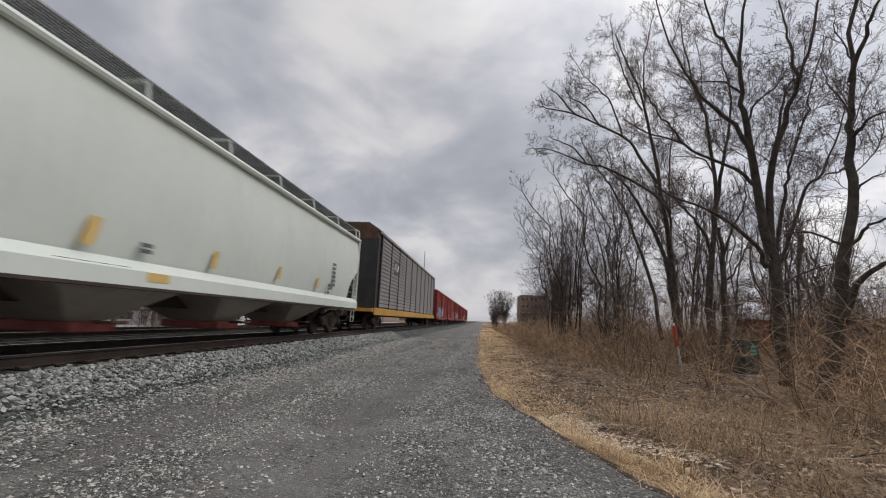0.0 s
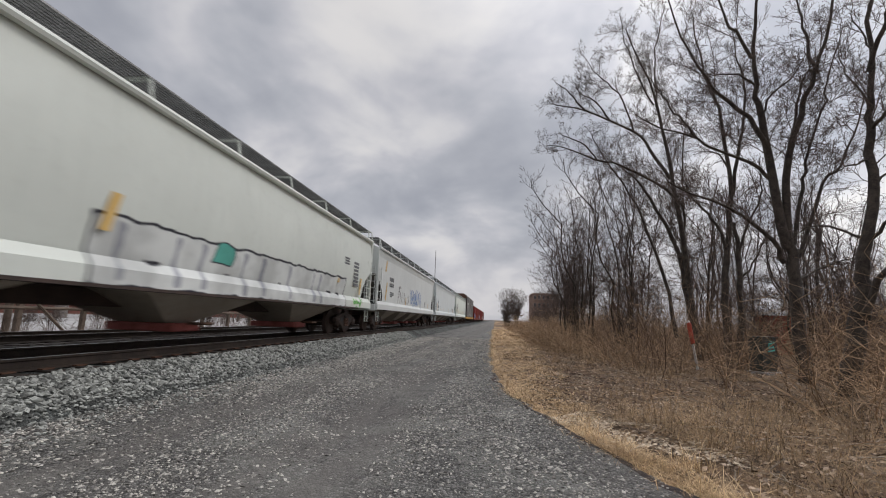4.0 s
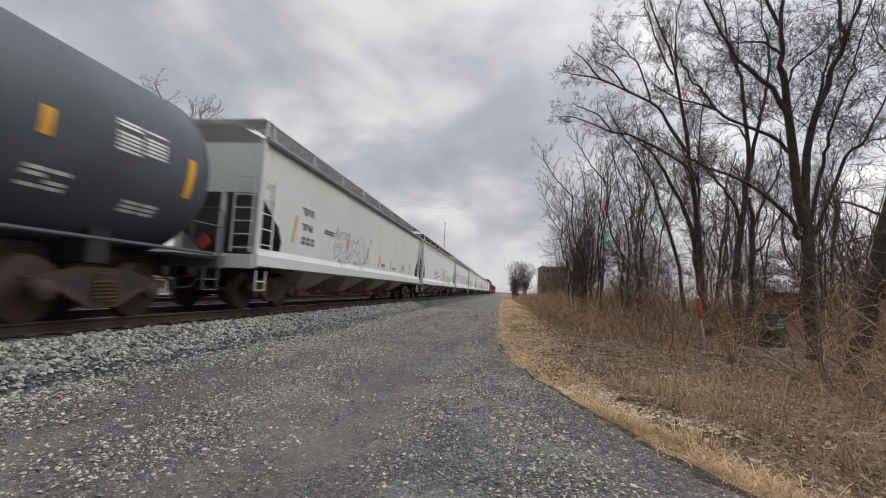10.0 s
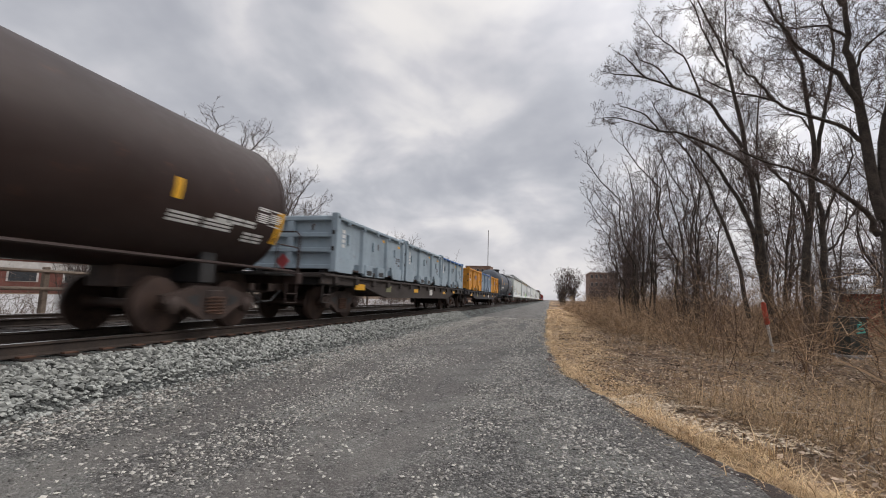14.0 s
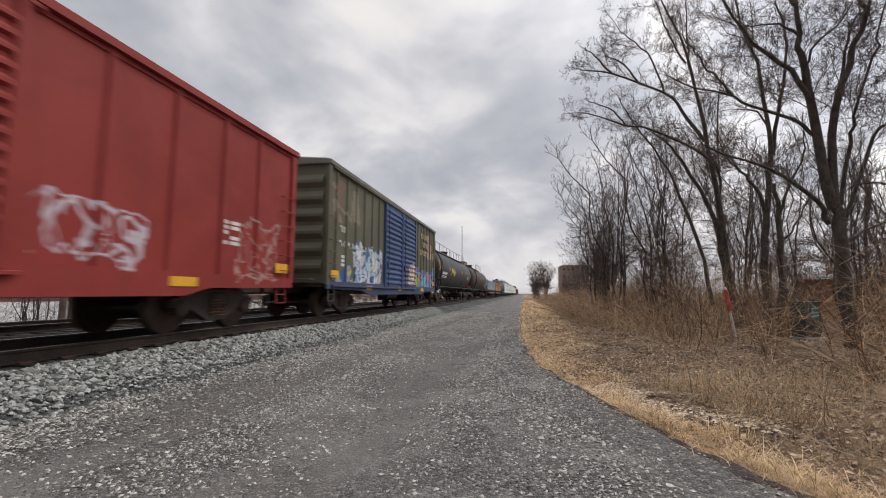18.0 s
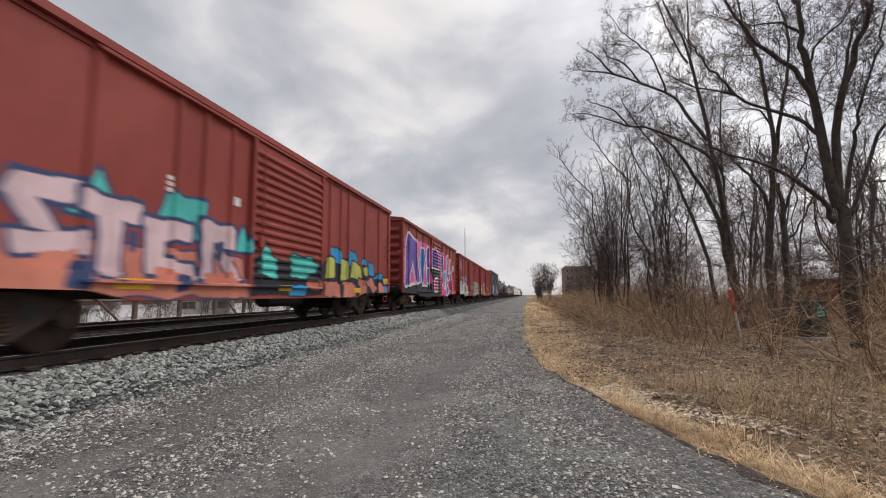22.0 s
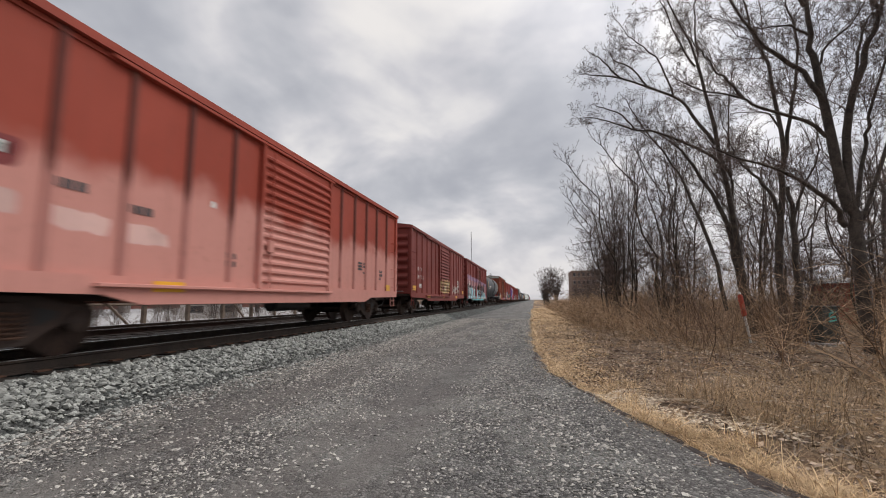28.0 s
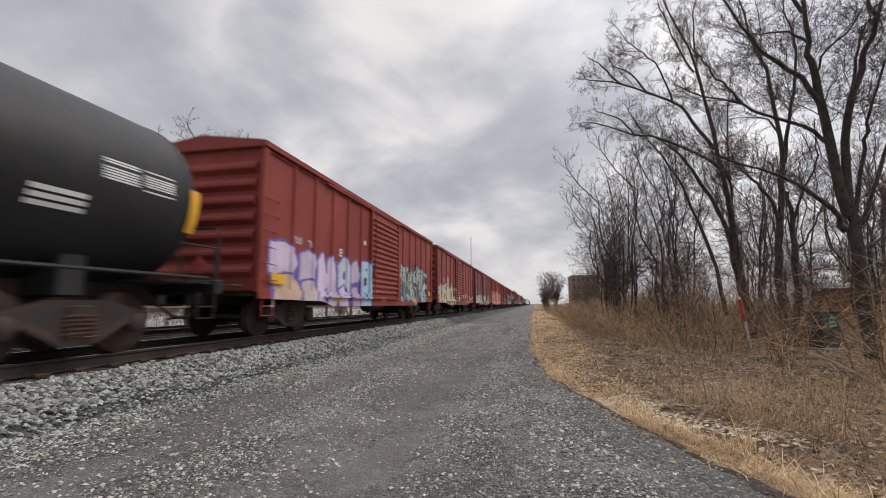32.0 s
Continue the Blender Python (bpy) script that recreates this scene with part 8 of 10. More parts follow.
def forked_tree():
    w = Wood(11)
    w.lay(0.176, 0.126, [(8, 12.69, -0.1), (7.99, 12.69, 1.8), (7.95, 12.72, 2.72), (7.94, 12.73, 3.66)], True)
    w.lay(0.132, 0.037, [(7.9, 12.75, 3.57), (7.66, 12.76, 5.62), (7.5, 12.73, 7.41), (7.41, 12.72, 8.39), (7.4, 12.6, 10.14), (7.63, 12.33, 11.99)])
    w.lay(0.053, 0.027, [(7.35, 12.69, 9.2), (7.01, 12.63, 9.8), (6.69, 12.56, 10.41), (6.43, 12.46, 11.19), (6.25, 12.3, 12.02)])
    w.lay(0.074, 0.027, [(7.62, 12.73, 6.42), (7.09, 12.69, 7.39), (6.41, 12.72, 8.07), (6.07, 12.72, 8.62), (5.43, 12.68, 10.02), (4.97, 12.55, 11.7)])
    w.lay(0.057, 0.015, [(7.65, 12.78, 5.53), (7.11, 12.74, 6.02), (6.07, 12.61, 6.44), (5.51, 12.54, 6.75), (4.35, 12.36, 7.05), (3.84, 12.21, 7.35)])
    w.lay(0.040, 0.015, [(5.63, 12.55, 6.69), (5.22, 12.36, 7.12), (4.78, 12.17, 7.45), (4.43, 11.94, 7.84), (4.06, 11.72, 8.2)])
    w.lay(0.071, 0.015, [(7.81, 12.8, 3.19), (7.46, 12.68, 3.77), (6.65, 12.48, 4.41), (6.13, 12.43, 4.71), (4.97, 12.32, 5.15), (4.49, 12.2, 5.6)])
    w.lay(0.110, 0.041, [(7.92, 12.73, 3.66), (8.06, 12.8, 5.56), (8.48, 12.69, 7.39), (8.75, 12.59, 8.21), (9.18, 12.44, 9.53), (9.59, 12.3, 11.5)])
    w.lay(0.051, 0.022, [(8.93, 12.53, 8.65), (8.93, 12.72, 9.44), (8.95, 12.89, 10.3), (8.97, 13.06, 11.29), (8.99, 13.23, 12.32)])
    w.lay(0.051, 0.022, [(8.19, 12.79, 6.4), (8.49, 13.02, 7.28), (8.88, 13.18, 8.29), (9.25, 13.36, 9.09), (9.62, 13.53, 9.34)])
    w.lay(0.055, 0.022, [(8.02, 12.67, 3.65), (8.49, 12.9, 5.34), (8.72, 13.02, 6.09), (9.39, 13.11, 7.76), (9.64, 13.2, 8.63), (10.31, 13.26, 10.53)])
    w.lay(0.059, 0.020, [(8, 12.69, 3.03), (8.29, 12.71, 3.74), (8.92, 12.7, 5.42), (9.35, 12.59, 5.88), (9.89, 12.61, 7.16), (10.14, 12.64, 7.96)])
    w.lay(0.035, 0.011, [(7.39, 12.73, 8.39), (6.97, 12.76, 8.74), (6.51, 12.8, 8.8), (6.04, 12.83, 8.86), (5.57, 12.84, 9.07)])
    w.lay(0.035, 0.011, [(7.5, 12.73, 7.41), (7.85, 12.71, 8.1), (8.28, 12.61, 8.49), (8.61, 12.58, 9), (8.83, 12.62, 9.56)])
    w.lay(0.043, 0.015, [(7.95, 12.72, 2.64), (8.57, 12.92, 2.94), (9.27, 13.04, 3.26), (9.95, 13.16, 3.43)])
    w.tree("large bare tree with a thick forked trunk in brush", 0.1)


def twin_tree():
    w = Wood(12)
    w.lay(0.135, 0.076, [(7.88, 16.19, -0.1), (7.89, 16.18, 2.22), (7.98, 16.14, 3.61), (8.11, 16.07, 5.03), (8.24, 16, 6.16)], True)
    w.lay(0.114, 0.057, [(8.13, 16.06, -0.1), (8.34, 16.07, 2.62), (8.39, 16.15, 4.03), (8.39, 16.27, 5.08)], True)
    w.lay(0.078, 0.021, [(8.23, 16.01, 6.06), (8.21, 16.05, 7.35), (8.07, 16.19, 9.45), (7.85, 16.33, 10.28), (7.61, 16.5, 12.42), (7.5, 16.58, 13.72)])
    w.lay(0.071, 0.020, [(8.26, 15.99, 6.01), (8.52, 16.01, 7.34), (8.77, 16.03, 8.43), (9.02, 16.19, 10.54), (8.94, 16.39, 11.64), (8.96, 16.53, 12.9)])
    w.lay(0.063, 0.019, [(8, 16.13, 4.12), (7.69, 16.1, 4.99), (7.29, 16.11, 5.53), (6.93, 16.09, 6.02), (6.68, 16.03, 6.64), (6.44, 15.95, 7.41)])
    w.lay(0.049, 0.019, [(8.38, 16.15, 3.93), (8.76, 16.12, 4.95), (9.13, 16.08, 5.72), (9.35, 16.14, 6.54), (9.43, 16.27, 7.55)])
    w.lay(0.036, 0.014, [(8.25, 16.02, 6.91), (8.04, 16.31, 7.67), (7.75, 16.62, 7.9), (7.24, 17.02, 8.08)])
    w.lay(0.041, 0.012, [(8.34, 16.1, 3.02), (8.88, 16.14, 3.64), (9.35, 16.21, 4.47), (9.74, 16.31, 5.22)])
    w.tree("tall bare tree with two grey stems in brush", 0.12)


def leaning_tree():
    w = Wood(13)
    w.lay(0.124, 0.041, [(7.89, 18.38, -0.1), (7.59, 18.5, 4.6), (7.33, 18.61, 7.29), (7, 18.74, 9.89), (6.59, 18.88, 12.12), (5.79, 19.14, 14.9)])
    w.lay(0.117, 0.040, [(7.74, 18.44, -0.1), (7.61, 18.57, 3.21), (7.3, 18.76, 4.88), (6.58, 19.17, 6.81), (6.04, 19.42, 7.79), (5.5, 19.65, 8.39)])
    w.lay(0.076, 0.020, [(7.22, 18.65, 7.5), (6.52, 18.8, 8.87), (5.86, 18.91, 9.81), (3.87, 19.21, 10.94), (2.91, 19.28, 11.2), (2.44, 19.25, 11.36)])
    w.lay(0.074, 0.020, [(7.65, 18.48, 6.13), (7.03, 18.57, 7.02), (5.28, 18.85, 8.21), (4.34, 18.94, 8.45), (2.74, 18.95, 9.13), (2.11, 18.88, 9.1)])
    w.lay(0.044, 0.016, [(5.9, 18.91, 9.76), (5.49, 18.88, 11.19), (4.86, 18.89, 12.09), (4.27, 18.88, 12.7), (3.9, 18.8, 13.28)])
    w.lay(0.044, 0.016, [(6.77, 18.82, 10.94), (6.29, 18.88, 11.9), (5.93, 18.89, 13.18), (5.6, 18.89, 14.49), (5.45, 18.83, 15.49)])
    w.lay(0.043, 0.016, [(7, 18.74, 9.84), (6.87, 18.84, 11.54), (6.91, 18.88, 13.16), (7.14, 18.84, 14.54), (7.41, 18.79, 15.83)])
    w.lay(0.045, 0.016, [(3.92, 19.2, 10.93), (3.39, 19.1, 11.5), (2.99, 18.97, 11.87), (2.54, 18.83, 12.14)])
    w.lay(0.045, 0.016, [(4.93, 19.07, 10.4), (4.41, 19.13, 11.28), (3.72, 19.21, 11.83), (3.41, 19.2, 12.34)])
    w.lay(0.044, 0.015, [(4.34, 18.94, 8.45), (3.83, 18.83, 9.09), (3.08, 18.76, 9.48), (2.62, 18.62, 9.58)])
    w.lay(0.071, 0.024, [(7.63, 18.53, 1.84), (7.58, 18.66, 3.68), (7.81, 18.8, 5.87), (7.79, 18.93, 6.89), (8.02, 19.07, 9.51), (8.31, 19.07, 10.84)])
    w.lay(0.080, 0.025, [(7.21, 18.66, 0.92), (6.85, 18.88, 3.68), (6.26, 19.27, 5.94), (5.87, 19.48, 7.02), (4.87, 19.93, 8.98), (4.36, 20.13, 10.25)])
    w.tree("bare tree leaning over the brush with long side limbs", 0.4)


def bent_tree():
    w = Wood(14)
    w.lay(0.202, 0.106, [(7.58, 10.81, -0.1), (7.8, 10.65, 1.13), (7.94, 10.55, 2.03), (8.01, 10.5, 2.78), (8.09, 10.43, 3.48)], True)
    w.lay(0.115, 0.055, [(8.08, 10.44, 3.41), (8.27, 10.34, 4.46), (8.34, 10.35, 5.78), (8.37, 10.35, 6.48), (8.52, 10.28, 7.87), (8.69, 10.2, 9.89)])
    w.lay(0.060, 0.023, [(8.45, 10.32, 7.31), (8.51, 10.03, 7.93), (8.54, 9.76, 8.36), (8.57, 9.49, 8.85), (8.6, 9.21, 9.31)])
    w.lay(0.041, 0.014, [(8.36, 10.34, 5.89), (8.36, 10.05, 6.06), (8.38, 9.74, 6.17), (8.47, 9.36, 6.16), (8.63, 8.91, 6.36)])
    w.lay(0.092, 0.031, [(7.89, 10.58, 1.59), (8, 10.37, 2), (8.02, 10.23, 2.48), (8.19, 9.84, 2.85), (8.38, 9.54, 3.03), (8.63, 9.18, 3.54)])
    w.lay(0.036, 0.012, [(8.27, 10.34, 4.41), (8.49, 10.36, 4.78), (8.74, 10.35, 4.99), (9.11, 10.23, 5.16)])
    w.lay(0.044, 0.014, [(8.05, 10.46, 3.22), (8.21, 10.17, 3.68), (8.35, 9.9, 3.84), (8.53, 9.58, 3.96), (8.75, 9.2, 4.35)])
    w.lay(0.036, 0.014, [(8.08, 10.44, 3.39), (8.01, 10.69, 3.54), (7.88, 10.99, 3.77), (7.71, 11.3, 3.88), (7.54, 11.6, 3.84), (7.4, 11.89, 3.51)])
    w.lay(0.027, 0.009, [(8.37, 10.35, 6.41), (8.34, 10.53, 6.97), (8.3, 10.72, 7.52), (8.3, 10.87, 8.07), (8.34, 11, 8.65)])
    w.lay(0.027, 0.008, [(8.3, 10.36, 5.24), (8.04, 10.36, 5.11), (7.77, 10.37, 5.04), (7.49, 10.38, 4.87)])
    w.lay(0.023, 0.009, [(8.52, 10.28, 7.87), (8.55, 10.54, 8.49), (8.59, 10.78, 9.12), (8.75, 10.93, 9.87)])
    w.tree("bare tree with a bent second stem at the brush edge", 0.08)


forked_tree()
twin_tree()
leaning_tree()
bent_tree()


def bare_tree(seed, h, r, label, stems=1, levels=2, gaps=(0.16, 0.30), seeds=0.0, lean=(0, 0), spread=0.16, group="bare trees", fat=1.0):
    """A bare tree at the origin with one or many arching stems."""
    w = Wood(seed, fat)
    rs = w.rs
    for k in range(stems):
        a = 2.4 * k + rs.uniform(-0.3, 0.3)
        f = (k + 0.7) / stems
        out = h * spread * (0.35 + f) * (0.6 if stems == 1 else 1.0)
        x0, y0 = (0.0, 0.0) if stems == 1 else (0.45 * f * math.cos(a), 0.45 * f * math.sin(a))
        dx, dy = out * math.cos(a) + lean[0] * h, out * math.sin(a) + lean[1] * h
        z = h * (1.0 - 0.42 * f * rs.random())
        pts = bend(rs, [(x0, y0, -0.1), (x0 + dx * 0.18, y0 + dy * 0.18, z * 0.34), (x0 + dx * 0.52, y0 + dy * 0.52, z * 0.70), (x0 + dx, y0 + dy, z)], 3, 0.012 * h)
        q = r * rs.uniform(0.6, 1.1)
        w.ramify(pts, q, q * 0.22, levels, gaps, 0.34, 0.22, 0.22, 1.9)
        if stems <= 3:
            # a low fork
            i = rs.randint(3, 5)
            g = Vector((rs.gauss(0, 1), rs.gauss(0, 1), 0)).normalized()
            fork = bend(rs, [pts[i], pts[i] + g * 0.06 * h + Vector((0, 0, 0.16 * h)), pts[i] + g * 0.15 * h + Vector((0, 0, 0.45 * h))], 3, 0.012 * h)
            w.ramify(fork, q * 0.6, q * 0.18, levels, gaps, 0.34, 0.15, 0.22, 1.9)
    return w.tree(label, seeds, group)


# the copse behind the large trees
D = [bare_tree(21, 9.6, 0.042, "slender many-stemmed bare tree in brush", 12, 3, (0.13, 0.22, 0.30), 0.10, (-0.03, 0), 0.30, fat=1.5),
     bare_tree(22, 6.6, 0.026, "low bushy bare tree with upswept twigs", 13, 2, (0.11, 0.21), 0.0, (0.0, 0), 0.34, fat=1.5),
     bare_tree(23, 11.0, 0.080, "tall bare tree at the back of the copse", 2, 3, (0.15, 0.26, 0.42), 0.0, fat=1.6),
     bare_tree(24, 10.6, 0.072, "slender bare tree with a fan of ascending branches", 5, 3, (0.085, 0.17, 0.27), 0.0, (-0.02, 0), 0.19, fat=1.35)]
for o, (x, y, k) in zip(D, ((6.9, 25.5, 0.72), (4.9, 29.0, 0.9), (10.6, 24.0, 1.0), (5.0, 24.4, 0.96))):
    o.matrix_basis = pose(x, y, 0) @ Matrix.Scale(k, 4)
rt = random.Random(5)
# rounded trees beyond the yard
def round_tree(seed, h, r, label):
    """A bare tree with a round, finely branched crown."""
    w = Wood(seed, 3.6)
    rs = w.rs
    w.ramify(bend(rs, [(0, 0, -0.1), (0.2, 0.1, 0.2 * h), (0.1, -0.1, 0.42 * h)], 3, 0.05), r, r * 0.7, 1, (3.0,), 0.2, 0.6)
    for k in range(26):
        a = k * 2.4 + rs.uniform(-0.3, 0.3)
        f = (k + 0.5) / 26
        out = h * 0.37 * math.sqrt(max(0.05, 1 - (1.7 * f - 0.75) ** 2)) * rs.uniform(0.85, 1.05)
        top = h * (0.42 + 0.56 * f)
        z0 = h * (0.20 + 0.20 * f)
        q = [(0.1, 0, z0), (0.30 * out * math.cos(a), 0.30 * out * math.sin(a), z0 + 0.45 * (top - z0)), (0.7 * out * math.cos(a), 0.7 * out * math.sin(a), z0 + 0.8 * (top - z0)), (out * math.cos(a), out * math.sin(a), top)]
        w.ramify(bend(rs, q, 3, 0.012 * h), r * 0.30, 0.02, 3, (0.36, 0.5, 0.62), 0.38, 0.2, 0.30, 4.0)
    return w.tree(label, 0.0)


G = round_tree(41, 24.0, 0.38, "tall rounded bare tree beyond the tracks")
G.matrix_basis = pose(-40.2, 45.5, 0)
copy_thing(G, pose(-41.5, 60.0, 0, 0, 0, 140) @ Matrix.Scale(0.95, 4))
copy_thing(G, pose(-31.0, 88.0, 0, 0, 0, 60) @ Matrix.Scale(0.62, 4))
for k, x, y, s in ((3, 6.6, 23.0, 1.0), (1, 6.9, 23.0, 0.62), (3, 4.7, 28.5, 0.82), (3, 5.6, 31.0, 1.08), (3, 8.2, 26.0, 1.0), (3, 9.6, 22.0, 0.8), (3, 4.5, 25.8, 0.72), (1, 10.7, 19.5, 0.6), (3, 13.2, 25.0, 0.95), (3, 11.8, 18.3, 0.72), (3, 15.2, 20.6, 0.7), (3, 18.5, 26.0, 1.0), (3, 20.5, 33.0, 1.1), (3, 15.5, 31.0, 1.05), (2, 12.0, 27.0, 1.0), (2, 14.5, 21.5, 0.85), (1, 13.2, 17.5, 0.65),
                   (2, 16.5, 25.0, 1.0), (1, 15.5, 20.0, 0.7), (2, 18.5, 17.0, 0.8), (1, 17.5, 14.5, 0.6), (0, 13.0, 37.0, 0.9), (2, 18.0, 40.0, 0.95), (1, 6.0, 52.0, 0.9), (2, 22.0, 30.0, 0.9), (1, 9.0, 57.0, 0.9), (1, 20.0, 22.0, 0.7)):
    copy_thing(D[k], pose(x, y, 0, 0, 0, rt.uniform(-40, 40)) @ Matrix.Scale(s * rt.uniform(0.94, 1.06), 4))
for k, x, y, s in ((2, -30.5, 49.4, 1.4), (0, -18.4, 13.4, 0.68), (2, -19.4, 14.6, 0.5), (0, -19.0, 9.5, 0.5), (1, -30.2, 63.5, 1.2), (0, -27.5, 86.0, 1.3), (2, -24.5, 104.0, 1.15), (2, -30.0, 118.0, 1.2), (0, -22, 140, 1.2), (0, -24, 60, 0.5), (0, -22, 34, 0.42), (1, -20.5, 27, 0.40), (0, -23, 24, 0.45), (1, -27, 41, 0.5), (0, -21, 45, 0.42)):
    copy_thing(D[k], pose(x, y, 0, 0, 0, rt.uniform(0, 360)) @ Matrix.Scale(s, 4))
for _ in range(26):
    x, y = rt.uniform(-27, -15.5), rt.uniform(6, 75)
    copy_thing(D[rt.choice((0, 1))], pose(x, y, 0, 0, 0, rt.uniform(0, 360)) @ Matrix.Scale(rt.uniform(0.22, 0.38), 4))
for _ in range(22):
    y = rt.uniform(45, 125)
    x = rt.uniform(3.0 + 0.06 * y, 10 + y * 0.2)
    copy_thing(D[rt.choice((0, 1))], pose(x, y, 0, 0, 0, rt.uniform(0, 360)) @ Matrix.Scale(rt.uniform(0.35, 0.6), 4))
for k in range(14):
    y = 48 + 5.5 * k
    copy_thing(D[k % 2], pose(y * rt.uniform(0.082, 0.14), y, 0, 0, 0, rt.uniform(0, 360)) @ Matrix.Scale(rt.uniform(0.28, 0.5), 4))
# round leafless thicket tree where road and sky meet
E = bare_tree(27, 9.5, 0.06, "round dense bare tree beside the far road", 22, 3, (0.24, 0.32, 0.42), 0.0, (0, 0), 0.24, fat=5.5)
E.matrix_basis = pose(3.2, 106, 0) @ Matrix.Scale(0.92, 4)
copy_thing(E, pose(5.2, 110, 0, 0, 0, 90))
copy_thing(E, pose(2.4, 103, 0, 0, 0, 20) @ Matrix.Scale(0.6, 4))
copy_thing(E, pose(8.4, 92, 0, 0, 0, 150) @ Matrix.Scale(0.5, 4))
copy_thing(E, pose(12.0, 100, 0, 0, 0, 70) @ Matrix.Scale(0.55, 4))


def thicket():
    """Tangled bare stems of the undergrowth, as one mass."""
    rs = random.Random(8)
    w = Wood(9)
    n = 0
    while n < 6200:
        y = 5.5 + 62 * rs.random() ** 1.35
        e = max(edge_x(y), 0.0)
        x = e + 2.1 + 15 * rs.random() ** 1.2 + (0.8 if y < 9 else 0)
        low = x - e < 4.6 - 0.22 * max(0.0, y - 9) + 1.1 * rough(x, y, 0.4)
        if low and rs.random() < (0.72 if x - e > 2.4 else 0.9):
            continue
        if math.hypot(x - 7.6, (y - 14.2) * 0.45) < 1.2 and rs.random() < 0.35:
            continue
        if noise.noise(Vector((x * 0.35, y * 0.22, 1.0))) < -0.22:
            continue
        if (y < 14.6 and min(abs(x - 0.426 * y), abs(x - 0.555 * y)) < 0.1 + 0.028 * y or y < 27 and abs(x - 0.59 * y) < 0.45) and rs.random() < 0.88:
            continue
        h = rs.uniform(0.6, 2.2) * (1 + 0.7 * (x > 5) * rs.random()) * (0.42 if low else 1)
        a, b = rs.uniform(0, 6.28), rs.uniform(0.2, 2.4 if low else 1.7)
        d = Vector((math.cos(a) * b, math.sin(a) * b, 1)).normalized()
        p = Vector((x, y, -0.05))
        pts = [p]
        for i in range(4):
            d = (d + Vector((rs.gauss(0, 0.22), rs.gauss(0, 0.22), -0.10 * i))).normalized()
            p = p + d * h / 4
            pts.append(p)
        r = rs.uniform(0.003, 0.0085) * (1 + y / 45)
        w.thin.append((pts, [r, r * 0.85, r * 0.7, r * 0.5, 0.002]))
        for _ in range(rs.randint(3, 6)):
            i = rs.randint(1, 4)
            q = pts[i]
            dd = Vector((rs.gauss(0, 1), rs.gauss(0, 1), rs.uniform(0.1, 1.0))).normalized()
            w.thin.append(([q, q + dd * h * 0.18, q + (dd + Vector((rs.gauss(0, .3), rs.gauss(0, .3), 0.1))) * h * 0.34], [r * 0.55, r * 0.4, 0.0016]))
        n += 1
    tagged(new("brush", w.mesh("brush", w.thin, 4, surface("dead_brush", (0.050, 0.031, 0.019), (0.60, 0.405, 0.244), 1.2, 10.0, 0.95, 0, 0, 0.01, True, 0.85), False)), "tangled bare brown brush between the trees", "brush", "", "stuff")
    # saplings and tall canes among the trees
    w = Wood(10)
    for _ in range(3000):
        y = 10 + 38 * rs.random() ** 1.3
        x = 0.11 * y + 1.6 + 14 * rs.random() ** 1.25
        if x - edge_x(y) < 3.6 + 0.4 * rough(x, y, 0.7) or rough(x, y, 0.3) < -0.3:
            continue
        if (y < 15 and (abs(x - 0.426 * y) < 0.35 or abs(x - 0.555 * y) < 0.55) or y < 27 and abs(x - 0.59 * y) < 0.5) and rs.random() < 0.88:
            continue
        if x < 0.42 * y and rs.random() < 0.45:
            continue
        h = rs.uniform(0.9, 2.7) * (1.5 if rs.random() < 0.2 else 1)
        p, d = Vector((x, y, -0.05)), Vector((rs.gauss(0, 0.22), rs.gauss(0, 0.22), 1)).normalized()
        pts = [p]
        for i in range(4):
            d = (d + Vector((rs.gauss(0, 0.16), rs.gauss(0, 0.16), 0))).normalized()
            p = p + d * h / 4
            pts.append(p)
        r = rs.uniform(0.005, 0.011)
        w.thin.append((pts, [r, r * 0.85, r * 0.65, r * 0.45, 0.0025]))
        for _ in range(7):
            i = rs.randint(1, 4)
            dd = Vector((rs.gauss(0, 1), rs.gauss(0, 1), rs.uniform(0.0, 1.2))).normalized()
            q, ln = pts[i], h * rs.uniform(0.12, 0.32)
            w.thin.append(([q, q + dd * ln * 0.5, q + (dd + Vector((rs.gauss(0, .25), rs.gauss(0, .25), 0.15))) * ln], [r * 0.5, r * 0.38, 0.002]))
    tagged(new("saplings", w.mesh("saplings", w.thin, 4, surface("sapling_bark", (0.044, 0.028, 0.020), (0.31, 0.202, 0.132), 1.2, 10.0, 0.95, 0, 0, 0.01, True, 0.75), False)), "thin dark bare saplings crowding between the trees", "saplings", "", "stuff")


thicket()


